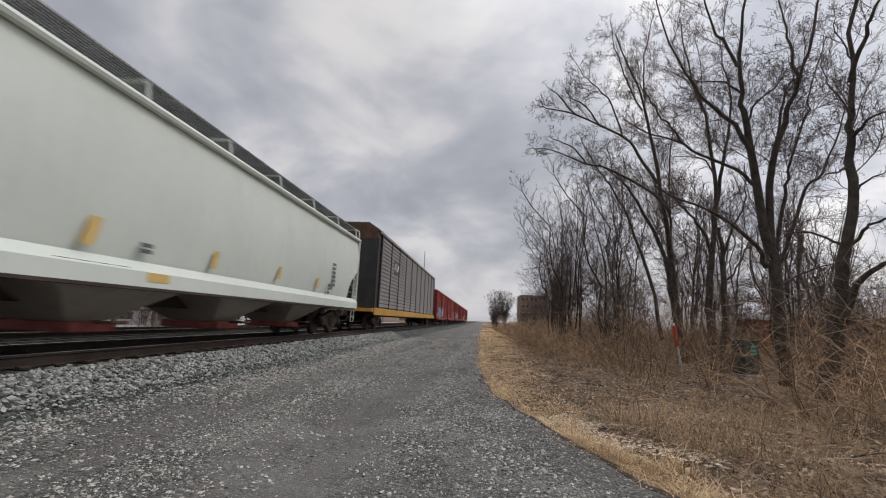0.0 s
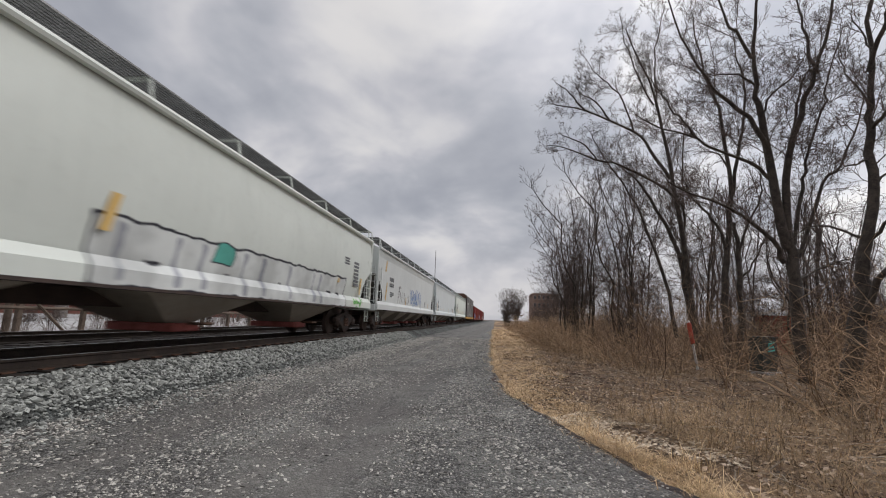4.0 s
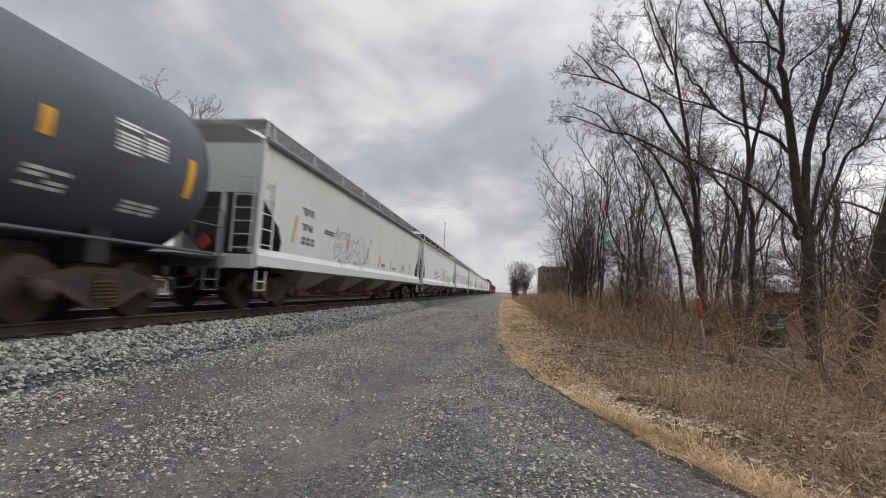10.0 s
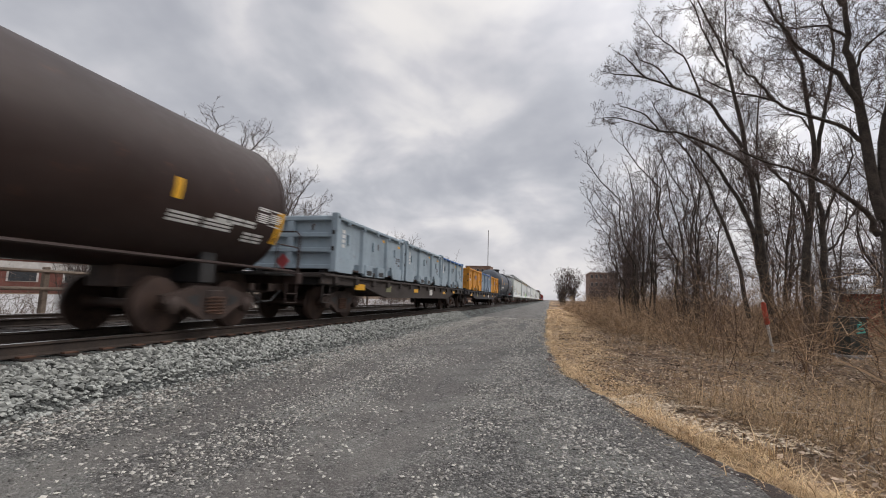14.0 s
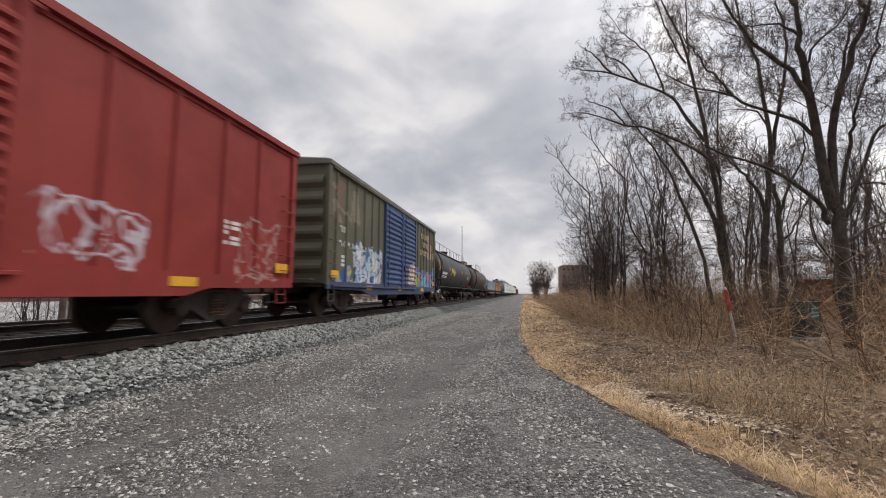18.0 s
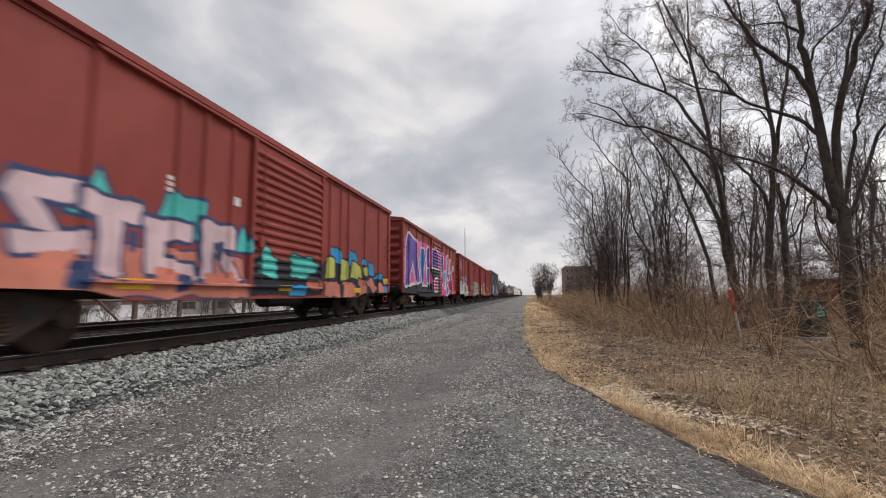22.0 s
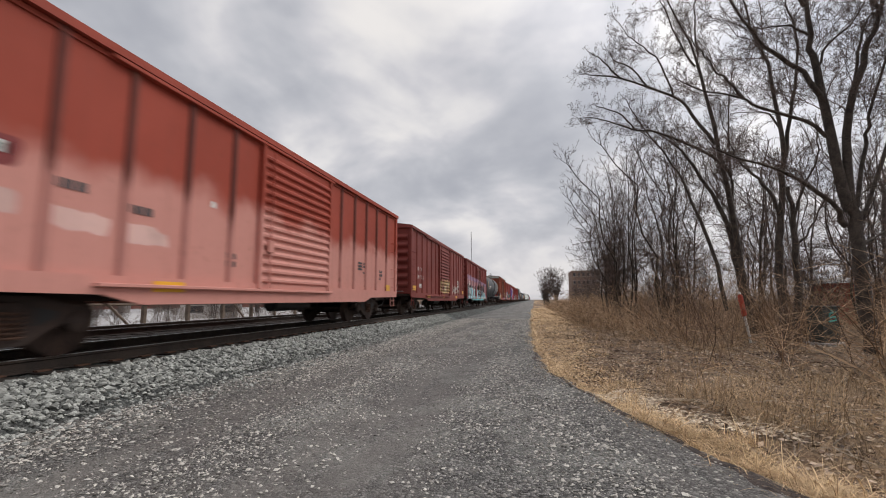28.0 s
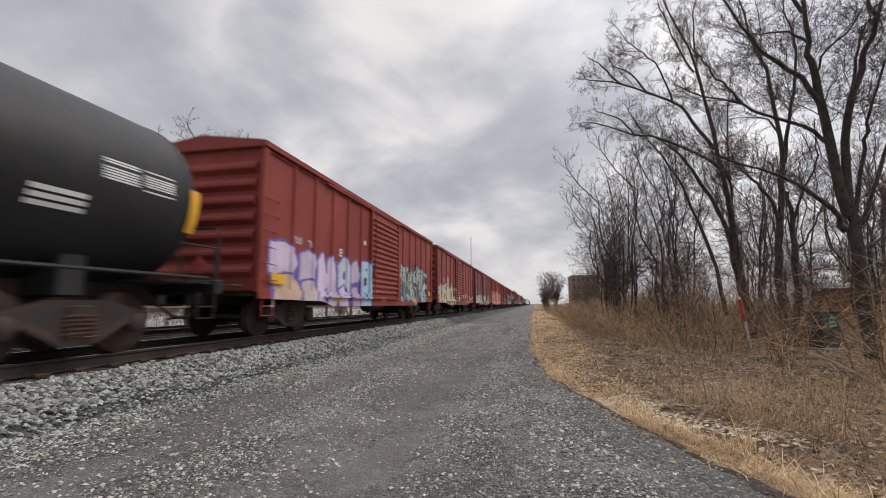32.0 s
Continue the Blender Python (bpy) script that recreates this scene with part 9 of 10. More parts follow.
def grass(name, label, mat, count, place, seed):
    """Dead blades; place(rng) gives x, y, length, lean."""
    rs = random.Random(seed)
    vs, fs = [], []
    for _ in range(count):
        g = place(rs)
        if g is None:
            continue
        x, y, ln, lean, wd = g
        a = rs.uniform(0, 6.2832)
        z = ground_height(x, y) - 0.01
        dx, dy = math.cos(a), math.sin(a)
        px, py = -dy * wd, dx * wd
        out = ln * lean
        up = ln * math.sqrt(max(0.05, 1 - lean * lean))
        k = len(vs)
        for f, g in ((0.0, 1.0), (0.4, 0.95), (0.75, 0.75), (1.0, 0.2)):
            h = up * (f * (1 + 0.5 * lean) - 0.75 * lean * f * f)
            o = out * f ** 1.5
            vs += [(x + dx * o - px * g, y + dy * o - py * g, z + h), (x + dx * o + px * g, y + dy * o + py * g, z + h)]
        fs += [(k, k + 1, k + 3, k + 2), (k + 2, k + 3, k + 5, k + 4), (k + 4, k + 5, k + 7, k + 6)]
    me = bpy.data.meshes.new(name)
    me.from_pydata(vs, [], fs)
    me.materials.append(mat)
    return tagged(new(name, me), label, "grass", "", "stuff")


STRAW = surface("straw", (0.17, 0.090, 0.040), (0.93, 0.69, 0.41), 1.5, 12.0, 0.9, 0, 0, 0.01, True, 0.75)
DEADGRASS = surface("dead_grass", (0.028, 0.017, 0.010), (0.56, 0.378, 0.213), 0.8, 6.0, 0.95, 0, 0, 0.01, True, 0.75)


def straw_width(y):
    w = 0.46 if y < 4.9 else 0.26 if y < 5.9 else 0.26 + 0.75 * min(1.0, (y - 5.9) / 1.6) + 0.14 * max(0.0, min(6.0, y - 7.5)) + 0.07 * max(0.0, min(22.0, y - 15))
    return w * (1 + 0.3 * rough(1, y, 0.9)) + 0.08 * rough(4, y, 2.5)


def straw_place(rs):
    y = 1.8 + 60 * rs.random() ** 2.4
    if rs.random() < 0.12:
        y = -9 + 10.8 * rs.random()
    wide = straw_width(y)
    x = edge_x(y) + 0.04 + wide * rs.random() ** 1.15 + 0.13 * rough(0, y, 1.3) + 0.10 * rough(7, y, 4.0)
    big = 1 + max(0.0, (y - 10) / 12)
    thin = rough(x, y, 1.2) + 0.6 * rough(x, y, 3.5)
    if thin < -0.02 + 0.14 * (y > 11) and rs.random() < 0.85:
        return None
    if rs.random() < 0.20:
        x += 2.6 * rs.random()
        if rough(x, y, 0.8) < 0.10:
            return None
    if rs.random() < 0.20:
        x -= 0.42 * rs.random() ** 1.6
    if rs.random() < 0.06:
        return x, y, rs.uniform(0.22, 0.42), rs.uniform(0.5, 0.95), 0.0022 * big
    return x, y, rs.uniform(0.05, 0.19) * (1 + 0.25 * big), rs.uniform(0.80, 0.995), 0.0026 * big


CLUMPS = []


def clumps():
    rs = random.Random(77)
    for k in range(680):
        y = 3.0 + 42 * rs.random() ** 1.6 if k < 620 else -9 + 12 * rs.random()
        d = 0.7 + 9 * rs.random() ** 1.1
        x = edge_x(y) + d
        if rough(x, y, 0.5) < -0.05 and rs.random() < 0.8:
            continue
        tall = rs.uniform(0.08, 0.22) if d < 1.7 else rs.uniform(0.12, 0.42) * (1.7 if rs.random() < 0.12 else 0.75)
        CLUMPS.append((x, y, tall, rs.uniform(0.16, 0.5), rs.uniform(0.75, 1.3)))
    # the broad tussocks near the road
    for x, y, tall, wide in ((2.2, 6.1, 0.80, 0.8), (2.5, 6.7, 0.85, 0.9), (2.1, 6.9, 0.7, 0.7), (3.0, 6.4, 0.6, 0.8), (2.3, 5.3, 0.42, 0.5), (3.1, 5.4, 0.48, 0.8), (3.8, 6.0, 0.55, 0.9), (4.4, 6.6, 0.6, 0.9), (3.9, 8.0, 0.7, 0.9), (4.8, 7.6, 0.75, 0.9), (5.6, 8.4, 0.8, 0.9), (3.0, 4.6, 0.40, 0.7), (3.7, 4.3, 0.42, 0.8), (2.6, 4.4, 0.30, 0.5), (3.2, 3.7, 0.35, 0.7), (2.9, 24.5, 0.85, 0.8), (3.5, 20.5, 0.7, 0.9), (4.4, 22.0, 0.8, 1.0), (3.9, 16.8, 0.6, 0.9), (5.0, 17.5, 0.7, 1.0), (4.4, 13.2, 0.55, 0.9), (5.4, 14.0, 0.6, 1.0), (3.1, 29.0, 0.9, 0.9)):
        for _ in range(9):
            CLUMPS.append((x + rs.gauss(0, wide * 0.34), y + rs.gauss(0, wide * 0.34), tall * rs.uniform(0.55, 1.15), wide * 0.75, rs.uniform(0.8, 1.35)))


clumps()


def tuft_place(rs):
    cx, cy, tall, wide, lean = CLUMPS[rs.randrange(len(CLUMPS))]
    if rs.random() < 0.22:
        wide *= 3
        tall *= 0.45
    x, y = cx + rs.gauss(0, wide * 0.5), cy + rs.gauss(0, wide * 0.5)
    if x < edge_x(y) + 0.6 + 0.3 * (4.7 < y < 7):
        return None
    big = 1 + max(0.0, (y - 8) / 9)
    return x, y, tall * rs.uniform(0.4, 1.2), min(0.985, lean * rs.uniform(0.45, 2.2)), 0.0021 * big


def verge_sheet():
    ys = lines(-60, 400, 4, 0.12, 1.12, 120)
    vs, fs, n = [], [], 14
    for y in ys:
        e = edge_x(y) + 0.14 * rough(0, y, 1.3)
        wide = straw_width(y) * 0.9 + 0.12 * rough(2, y, 2.2)
        for i in range(n):
            u = i / (n - 1)
            x = e - 0.02 + wide * u
            vs.append((x, y, ground_height(x, y) + 0.03 * math.sin(math.pi * u) ** 0.6 - 0.012 + 0.018 * rough(x, y, 7.0)))
    for j in range(len(ys) - 1):
        for i in range(n - 1):
            fs.append((j * n + i, j * n + i + 1, (j + 1) * n + i + 1, (j + 1) * n + i))
    m = surface("matted_straw", (0.060, 0.036, 0.022), (0.56, 0.37, 0.19), 5.0, 60.0, 0.95, 0, 1.0, 0.03, True)
    tagged(new("verge", Shape().add(vs, fs).mesh("verge", m, True)), "matted straw strip along the gravel road", "verge", "", "structure")


verge_sheet()


def soil_rim():
    ys = [-9 + 0.08 * k for k in range(260)]
    vs, fs, n = [], [], 8
    for y in ys:
        e = edge_x(y) + 0.14 * rough(0, y, 1.3)
        fade = max(0.35, min(1.0, (8.0 - y) / 3.5)) * max(0.25, min(1.0, 0.75 + 1.4 * rough(9, y, 1.1)))
        a, b = 0.06 - fade * (0.34 + 0.2 * rough(3, y, 2.6)), 0.08 + fade * (0.03 + 0.12 * rough(4, y, 3.5))
        for i in range(n):
            u = i / (n - 1)
            x = e + a + (b - a) * u
            vs.append((x, y, max(road_z(x, y), ground_height(x, y)) - 0.02 + 0.035 * math.sin(math.pi * u) + 0.012 * rough(x, y, 8.0)))
    for j in range(len(ys) - 1):
        for i in range(n - 1):
            fs.append((j * n + i, j * n + i + 1, (j + 1) * n + i + 1, (j + 1) * n + i))
    tagged(new("soil_rim", Shape().add(vs, fs).mesh("soil_rim", surface("dark_cinder_soil", (0.014, 0.010, 0.010), (0.090, 0.066, 0.056), 6.0, 45.0, 0.95, 0, 1.0, 0.03, True), True)), "dark cinder soil at the gravel's edge", "soil", "", "structure")


soil_rim()
grass("straw_verge", "flattened pale straw along the road's edge", STRAW, 96000, straw_place, 31)
grass("straw_tuft", "arching pale straw tuft beside the road", STRAW, 90, lambda rs: (1.86 + rs.gauss(0, 0.10), 4.62 + rs.gauss(0, 0.08), rs.uniform(0.15, 0.42), rs.uniform(0.35, 0.97), 0.0022), 33)
grass("dead_grass", "brown dead grass tufts under the brush", DEADGRASS, 54000, tuft_place, 32)


def litter():
    rs = random.Random(3)
    vs, fs = [], []
    for _ in range(26000):
        y = 2.5 + 22 * rs.random() ** 1.4
        if rs.random() < 0.15:
            y = -9 + 11.5 * rs.random()
        x = edge_x(y) + 0.35 + 8 * rs.random() ** 1.3
        s = rs.uniform(0.012, 0.045)
        a = rs.uniform(0, 6.28)
        z = ground_height(x, y) + 0.012
        c, d = math.cos(a) * s, math.sin(a) * s
        t = rs.uniform(-0.4, 0.4) * s
        k = len(vs)
        vs += [(x - c, y - d, z + t), (x - d * 0.5, y + c * 0.5, z + 0.4 * s), (x + c, y + d, z - t + 0.01), (x + d * 0.5, y - c * 0.5, z)]
        fs += [(k, k + 1, k + 2), (k, k + 2, k + 3)]
    me = bpy.data.meshes.new("leaf_litter")
    me.from_pydata(vs, [], fs)
    me.materials.append(surface("fallen_leaves", (0.05, 0.03, 0.02), (0.60, 0.46, 0.34), 2.0, 20.0, 0.95, 0, 0, 0.01, True, 0.8))
    tagged(new("leaf_litter", me), "scattered dry fallen leaves", "leaves", "", "stuff")


litter()


def chips():
    """Pale curled leaves and bark chips on the bare ground beside the straw."""
    rs = random.Random(71)
    vs, fs = [], []
    for _ in range(3600):
        if rs.random() < 0.7:
            y = 4.7 + 2.6 * rs.random()
            x = edge_x(y) + 0.12 + 1.1 * rs.random() ** 1.2
        else:
            y = 5.0 + 9 * rs.random() ** 1.5
            x = edge_x(y) + 0.8 + 4.5 * rs.random()
        if rough(x, y, 1.6) < -0.12:
            continue
        s, a = rs.uniform(0.010, 0.034), rs.uniform(-0.5, 0.5) + (0 if rs.random() < 0.6 else 1.5)
        z = ground_height(x, y) + rs.uniform(0.012, 0.035)
        c, d = math.cos(a) * s, math.sin(a) * s
        k = len(vs)
        vs += [(x - c, y - d, z), (x - d * 0.4, y + c * 0.4, z + 0.45 * s), (x + c, y + d, z + 0.1 * s), (x + d * 0.4, y - c * 0.4, z + 0.05 * s)]
        fs += [(k, k + 1, k + 2), (k, k + 2, k + 3)]
    me = bpy.data.meshes.new("leaf_chips")
    me.from_pydata(vs, [], fs)
    me.materials.append(surface("pale_dry_leaves", (0.16, 0.11, 0.07), (0.80, 0.68, 0.52), 3.0, 20.0, 0.95, 0, 0, 0.01, True, 0.85))
    tagged(new("leaf_chips", me), "pale curled leaves and chips on bare ground", "leaves", "", "stuff")


chips()


def drifts():
    """Low drifts of dark damp leaves and twigs."""
    rs = random.Random(44)
    vs, fs = [], []
    for _ in range(260):
        y = 3 + 16 * rs.random() ** 1.2
        x0, n = edge_x(y) + 0.5 + 5.5 * rs.random(), rs.randint(25, 60)
        wide = rs.uniform(0.08, 0.28)
        for _ in range(n):
            x, yy = x0 + rs.gauss(0, wide), y + rs.gauss(0, wide * 1.5)
            s, a = rs.uniform(0.015, 0.035), rs.uniform(0, 6.28)
            z = ground_height(x, yy) + rs.uniform(0.01, 0.05)
            c, d = math.cos(a) * s, math.sin(a) * s
            k = len(vs)
            vs += [(x - c, yy - d, z), (x - d * 0.6, yy + c * 0.6, z + 0.5 * s), (x + c, yy + d, z + 0.2 * s), (x + d * 0.6, yy - c * 0.6, z)]
            fs += [(k, k + 1, k + 2), (k, k + 2, k + 3)]
    me = bpy.data.meshes.new("leaf_drift")
    me.from_pydata(vs, [], fs)
    me.materials.append(surface("damp_leaves", (0.022, 0.014, 0.010), (0.15, 0.085, 0.05), 2.0, 20.0, 0.85, 0, 0, 0.01, True, 0.8))
    tagged(new("leaf_drift", me), "dark damp leaves lying in drifts", "leaves", "", "stuff")


drifts()


def fallen_twigs():
    rs = random.Random(15)
    w = Wood(16)
    for _ in range(700):
        y = 3 + 20 * rs.random() ** 1.3
        x = edge_x(y) + 0.4 + 8 * rs.random()
        a, ln = rs.uniform(0, 6.28), rs.uniform(0.10, 0.45)
        z = ground_height(x, y) + 0.03
        p = Vector((x, y, z))
        d = Vector((math.cos(a), math.sin(a), rs.uniform(-0.05, 0.25)))
        m = p + d * ln * 0.5 + Vector((rs.gauss(0, 0.04), rs.gauss(0, 0.04), 0.02))
        r = rs.uniform(0.003, 0.009)
        w.thin.append(([p, m, p + d * ln], [r, r * 0.8, r * 0.4]))
    tagged(new("fallen_twigs", w.mesh("fallen_twigs", w.thin, 4, surface("bleached_twigs", (0.10, 0.075, 0.055), (0.50, 0.42, 0.33), 1.2, 10.0, 0.95, 0, 0, 0.01, True, 0.8), False)), "dead bleached twigs lying in the grass", "twigs", "", "stuff")


fallen_twigs()

def far_brush():
    """Low tangled stems on the other side of the tracks."""
    rs = random.Random(18)
    w = Wood(19)
    for _ in range(3000):
        y = 3 + 75 * rs.random() ** 1.3
        x = -15.6 - 7 * rs.random()
        if rough(x, y, 0.35) < -0.1:
            continue
        h = rs.uniform(0.5, 1.9)
        p = Vector((x, y, -0.05))
        d = Vector((rs.gauss(0, 0.35), rs.gauss(0, 0.35), 1)).normalized()
        pts = [p]
        for i in range(3):
            d = (d + Vector((rs.gauss(0, 0.25), rs.gauss(0, 0.25), -0.1 * i))).normalized()
            p = p + d * h / 3
            pts.append(p)
        r = rs.uniform(0.004, 0.010)
        w.thin.append((pts, [r, r * 0.85, r * 0.6, 0.003]))
        for _ in range(3):
            q = pts[rs.randint(1, 3)]
            dd = Vector((rs.gauss(0, 1), rs.gauss(0, 1), rs.uniform(0.0, 1.0))).normalized()
            w.thin.append(([q, q + dd * h * 0.2, q + dd * h * 0.36], [r * 0.6, r * 0.45, 0.002]))
    tagged(new("brush", w.mesh("brush", w.thin, 4, surface("grey_brown_brush", (0.055, 0.040, 0.032), (0.22, 0.165, 0.13), 1.2, 10.0, 0.95, 0, 0, 0.01, True, 0.6), False)), "low grey-brown brush beyond the second track", "brush", "", "stuff")


far_brush()

# ---- fence, stack and pole beyond the tracks ----
OLDWOOD = surface("weathered_fence_wood", (0.07, 0.052, 0.040), (0.20, 0.155, 0.12), 2.0, 20.0, 0.95, 0, 0.6)
fence = thing("fence", "weathered brown wooden post and rail fence", "fence")
fence.location = (-17.6, 0, 0)
fp = Shape().box(-0.09, 0.09, -0.09, 0.09, -0.3, 1.95, 0.02).mesh("post", OLDWOOD)
for k in range(15):
    q = part("post", fp, None, fence)
    q.matrix_basis = pose(0.05 * rough(k, 3), 4.0 + 2.6 * k, 0, 2 * rough(k, 8), 2 * rough(k, 9), 10 * rough(k, 5))
    if k < 14:
        for z in (1.16, 1.78):
            a, b = 4.0 + 2.6 * k, 6.6 + 2.6 * k
            part("rail", Shape().tube([(0.11, a - 0.1, z + 0.04 * rough(k, z, 2)), (0.11, b + 0.1, z + 0.04 * rough(k + 1, z, 2))], 0.065, 6), OLDWOOD, fence)
        if k % 3 == 1:
            part("brace", Shape().tube([(0.2, 4.0 + 2.6 * k, 1.75), (0.2, 5.9 + 2.6 * k, 0.05)], 0.055, 6), OLDWOOD, fence)
st = thing("flue_stack", "slender grey flue stack beyond the trees", "stack")
st.matrix_basis = pose(-44.0, 40.0, 0)
part("shaft", Shape().lathe([(0, 0.55), (16.5, 0.45), (18.9, 0.45)], 16, "z"), surface("grey_stack", (0.16, 0.14, 0.13), (0.30, 0.27, 0.25), 2, 12), st, "", True)
part("collar", Shape().lathe([(17.2, 0.46), (17.25, 0.6), (17.45, 0.6), (17.5, 0.46)], 16, "z"), GRATE, st, "", True)
up = thing("utility_pole", "short dark wooden pole with a crossarm", "utility pole")
up.matrix_basis = pose(-18.3, 14.6, 0, 0, 0, 30)
part("shaft", Shape().tube([(0, 0, -0.3), (0, 0, 4.9)], 0.12, 10), OLDWOOD, up, "", True)
part("crossarm", Shape().box(-0.9, 0.9, -0.06, 0.06, 4.45, 4.57, 0.01), OLDWOOD, up)
part("transformer", Shape().lathe([(3.5, 0.05), (3.52, 0.2), (4.1, 0.2), (4.13, 0.05)], 12, "z", (0.3, 0, 0)), GRATE, up, "", True)

# ---- small things beside the road ----
post = thing("marker_post", "leaning white marker post with a red top", "marker post")
post.matrix_basis = pose(6.28, 14.75, -0.05, -2, -7, 0) @ Matrix.Scale(0.80, 4)
part("shaft", Shape().tube([(0, 0, -0.2), (0, 0, 1.15)], 0.045, 10), surface("weathered_white_plastic", (0.40, 0.38, 0.35), (0.62, 0.60, 0.56), 4, 30), post, "weathered white lower shaft", True)
part("sleeve", Shape().lathe([(1.12, 0.05), (1.14, 0.085), (1.88, 0.085), (1.95, 0.05)], 12, "z"), surface("red_sleeve", (0.30, 0.035, 0.02), (0.42, 0.07, 0.035), 4, 30), post, "faded red sleeve", True)
part("cap", Shape().lathe([(1.95, 0.05), (2.0, 0.045), (2.05, 0.02)], 10, "z"), WHITE, post, "", True)

cab = thing("utility_cabinet", "dark green utility cabinet with teal scribble", "cabinet")
cab.matrix_basis = pose(8.26, 14.9, 0, 0, 0, 25) @ Matrix.Scale(0.86, 4)
CABP = surface("dark_green_cabinet", (0.018, 0.024, 0.022), (0.05, 0.058, 0.052), 3, 30, 0.6)
part("housing", Shape().box(-0.38, 0.38, -0.25, 0.25, 0.12, 1.28, 0.02), CABP, cab)
part("lid", Shape().box(-0.42, 0.42, -0.29, 0.29, 1.28, 1.34, 0.015), CABP, cab)
part("plinth", Shape().box(-0.45, 0.45, -0.32, 0.32, -0.05, 0.12, 0.02), surface("concrete", (0.25, 0.24, 0.23), (0.42, 0.41, 0.39), 3, 30), cab)
part("scribble", Shape().tube([(-0.10, -0.262, 0.82), (0.22, -0.262, 0.86), (0.20, -0.262, 0.98), (-0.08, -0.262, 0.94), (-0.05, -0.262, 1.08), (0.24, -0.262, 1.14), (0.02, -0.262, 1.18)], 0.03, 5), surface("teal_spray", (0.05, 0.36, 0.32), (0.10, 0.50, 0.44), 3, 30), cab, "teal spray-paint scribble")

# ---- buildings and masts far off ----
REDW = surface("red_brown_cladding", (0.13, 0.045, 0.035), (0.21, 0.085, 0.065), 0.8, 8.0, 0.85, 0, 0.2)
PALEW = surface("pale_cladding", (0.42, 0.40, 0.38), (0.62, 0.60, 0.57), 0.8, 8.0, 0.8, 0, 0.2)
BROWNW = surface("brown_brick", (0.15, 0.095, 0.072), (0.26, 0.175, 0.135), 0.8, 8.0, 0.9, 0, 0.3)
DARKG = surface("dark_window_glass", (0.02, 0.022, 0.026), (0.05, 0.055, 0.06), 1, 8, 0.2)
ROOFM = surface("grey_roofing", (0.16, 0.155, 0.15), (0.30, 0.29, 0.28), 1, 8, 0.9)


def building(name, label, x, y, turn, wd, dp, ht, wall, roof, gable=0.0, wins=0, storeys=1, door=True):
    b = thing(name, label, "building")
    b.matrix_basis = pose(x, y, 0, 0, 0, turn)
    part("wall", Shape().box(-wd / 2, wd / 2, -dp / 2, dp / 2, -0.1, ht, 0.02), wall, b)
    if gable:
        part("roof", Shape().prism([(-dp / 2 - 0.3, ht - 0.02), (dp / 2 + 0.3, ht - 0.02), (0, ht + gable)], -wd / 2 - 0.3, wd / 2 + 0.3, "x"), roof, b)
    else:
        part("roof", Shape().box(-wd / 2 - 0.2, wd / 2 + 0.2, -dp / 2 - 0.2, dp / 2 + 0.2, ht - 0.05, ht + 0.35, 0.03), roof, b)
    for s in range(storeys):
        for k in range(wins):
            u = -wd / 2 + (k + 0.5) * wd / wins
            z = ht * (s + 0.35) / storeys
            hh = min(1.6, ht / storeys * 0.45)
            win = part("window", Shape().box(u - wd / wins * 0.28, u + wd / wins * 0.28, -dp / 2 - 0.06, -dp / 2 + 0.02, z - 0.08, z + hh + 0.08, 0.01), PALEW, b)
            part("pane", Shape().box(u - wd / wins * 0.24, u + wd / wins * 0.24, -dp / 2 - 0.09, -dp / 2 - 0.05, z, z + hh), DARKG, win)
    if door:
        part("door", Shape().box(wd * 0.3 - 0.5, wd * 0.3 + 0.5, -dp / 2 - 0.07, -dp / 2 + 0.02, 0, 2.1, 0.01), ROOFM, b)
    return b


building("warehouse", "long low red-brown warehouse with a pale band", -72, 56, 56, 70, 14, 4.6, REDW, ROOFM, 0, 12, 1)
part("pale_band", Shape().box(-35.1, 35.1, -7.16, -7.01, 3.3, 4.3), PALEW, bpy.data.objects["warehouse"])
building("shed", "small white shed with a brown roof", -25.2, 30.5, 40, 4.2, 3.4, 1.15, PALEW, BROWNW, 0.9, 2, 1)
building("factory", "flat-roofed brown brick building far down the line", -40, 250, 0, 14, 12, 19, BROWNW, BROWNW, 0, 5, 4)
building("mill", "brown brick mill behind the woods", 21.3, 200, 0, 11, 20, 13.0, BROWNW, BROWNW, 0, 6, 4)
building("red_shed", "red painted shed behind the trees", 16.4, 27.8, -30, 2.2, 2.0, 2.2, surface("red_boards", (0.30, 0.05, 0.035), (0.42, 0.09, 0.055), 1, 8), ROOFM, 0.3, 0, 1, False)
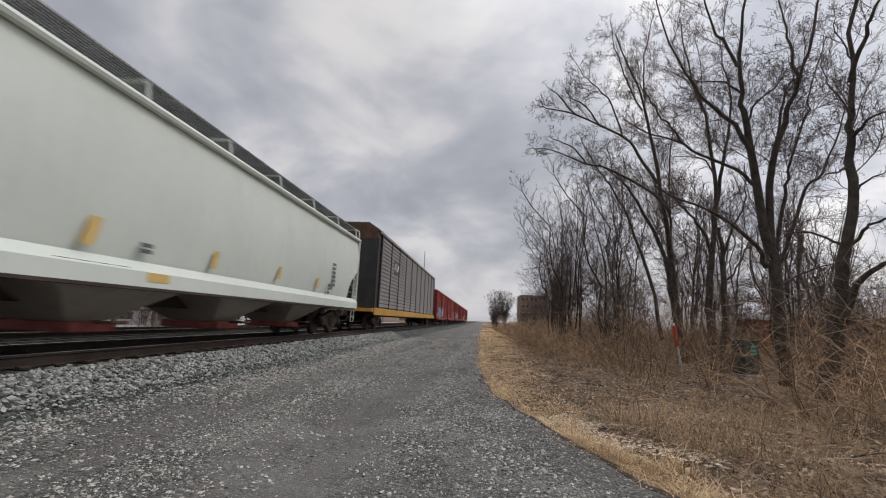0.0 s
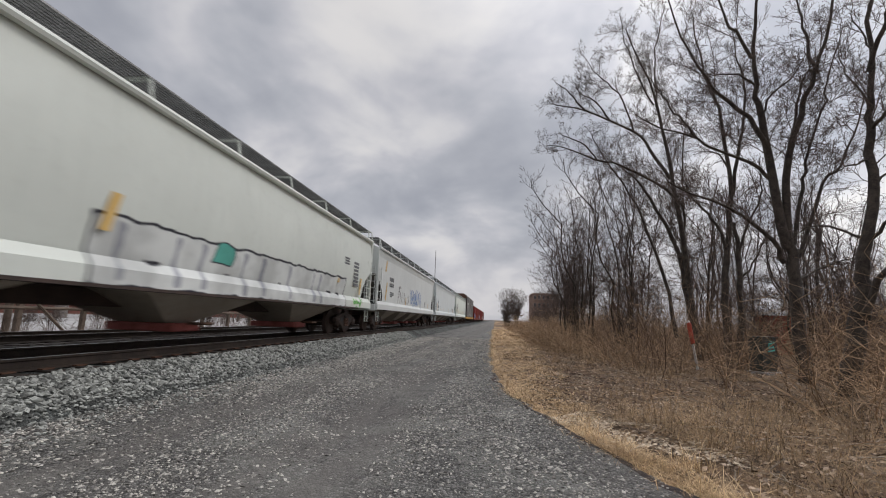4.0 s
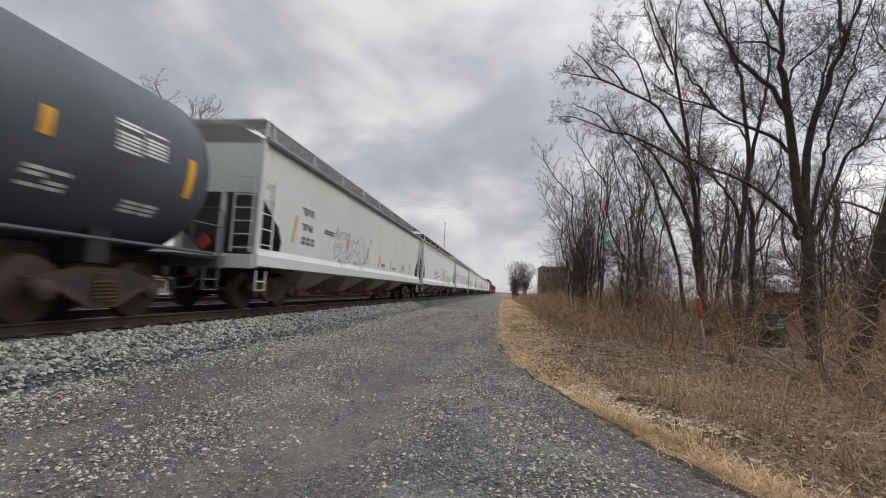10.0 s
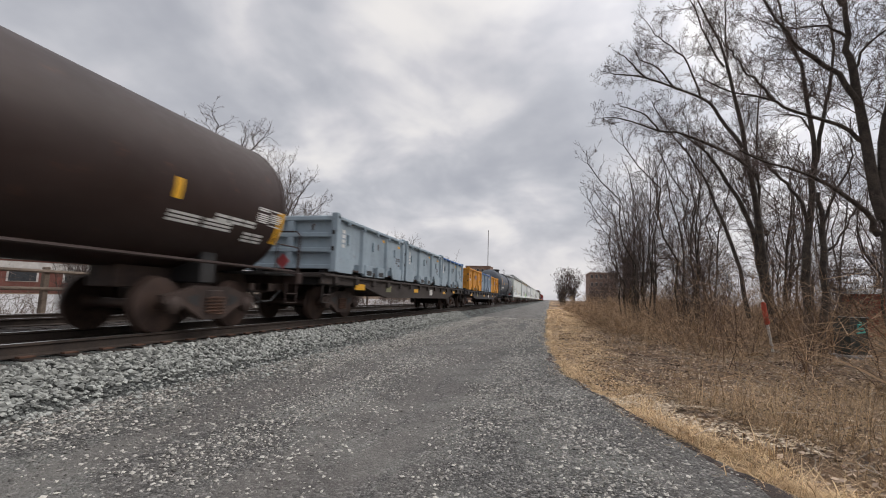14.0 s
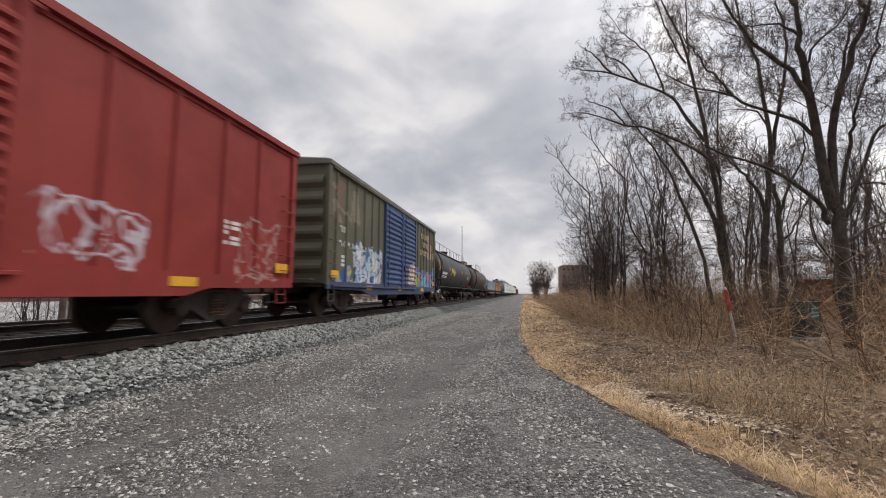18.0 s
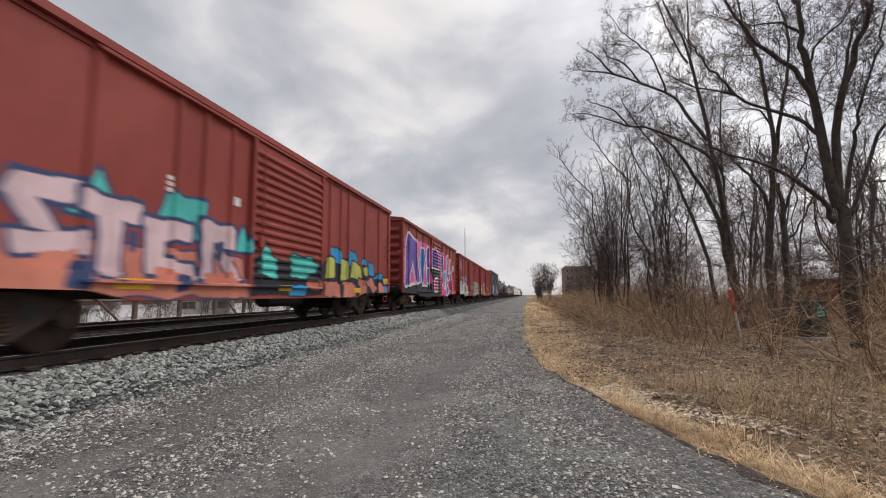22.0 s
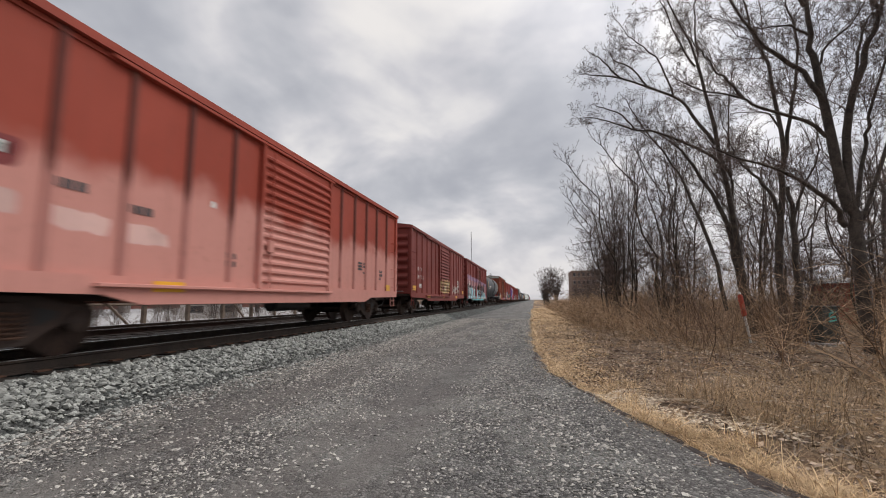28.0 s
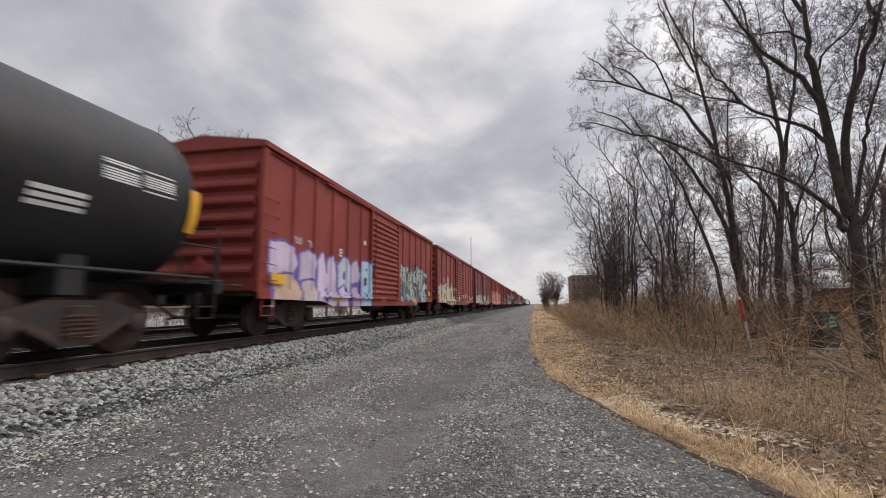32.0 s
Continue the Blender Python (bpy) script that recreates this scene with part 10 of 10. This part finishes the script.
building("long_house", "brown house with a pale roof behind the woods", 43, 56, -38, 12, 9, 3.6, BROWNW, PALEW, 1.3, 6, 1)
ch = thing("chimney", "square brown brick chimney behind the woods", "chimney")
ch.matrix_basis = pose(32.0, 200, 0)
part("stack", Shape().box(-1.7, 1.7, -1.7, 1.7, 0, 19.6, 0.1), BROWNW, ch)
part("crown", Shape().box(-1.95, 1.95, -1.95, 1.95, 19.4, 20.4, 0.08), BROWNW, ch)
ms = thing("radio_mast", "thin grey lattice radio mast far off", "mast")
ms.matrix_basis = pose(-41.8, 297, 0)
for a in (0, 120, 240):
    part("leg", Shape().tube([(0.35 * math.cos(radians(a)), 0.35 * math.sin(radians(a)), 0), (0.12 * math.cos(radians(a)), 0.12 * math.sin(radians(a)), 48)], 0.09, 5), GRATE, ms)
for k in range(16):
    part("brace", Shape().tube([(0.33, 0, 1 + k * 2.9), (-0.16, 0.28, 2.4 + k * 2.9), (-0.16, -0.28, 3.9 + k * 2.9)], 0.05, 4), GRATE, ms)
lot = sheet("pavement", [-62, -50, -40, -30, -22, -17], [-20, 0, 20, 40, 60, 90, 120], lambda x, y: 0.0, surface("pale_concrete_yard", (0.24, 0.23, 0.225), (0.44, 0.43, 0.42), 0.3, 6.0, 0.9, 0, 0.1, 0.01, True), "pale concrete yard beyond the tracks", "yard")


def motions():
    times = [0, 0.5] + list(range(1, 32)) + [31.5, 32]
    for car, mid in TRAIN:
        walk(car, [(t, pose(TRACK_X, mid + travel(t), RAIL)) for t in times])
    # the wheels roll; they are keyed while they pass within sight
    for wheel, y, s in WHEELS:
        seen = [k / FPS for k in range(32 * FPS + 1) if -5 < s + travel(k / FPS) < 34]
        if len(seen) < 2:
            continue
        stops = ([0.0] if seen[0] > 0 else []) + seen + ([32.0] if seen[-1] < 32 else [])
        rows = []
        for t in stops:
            a = travel(min(max(t, seen[0]), seen[-1])) - travel(seen[0])
            rows.append((t, pose(0, y, 0.457, -math.degrees(a / 0.457))))
        walk(wheel, rows)


motions()
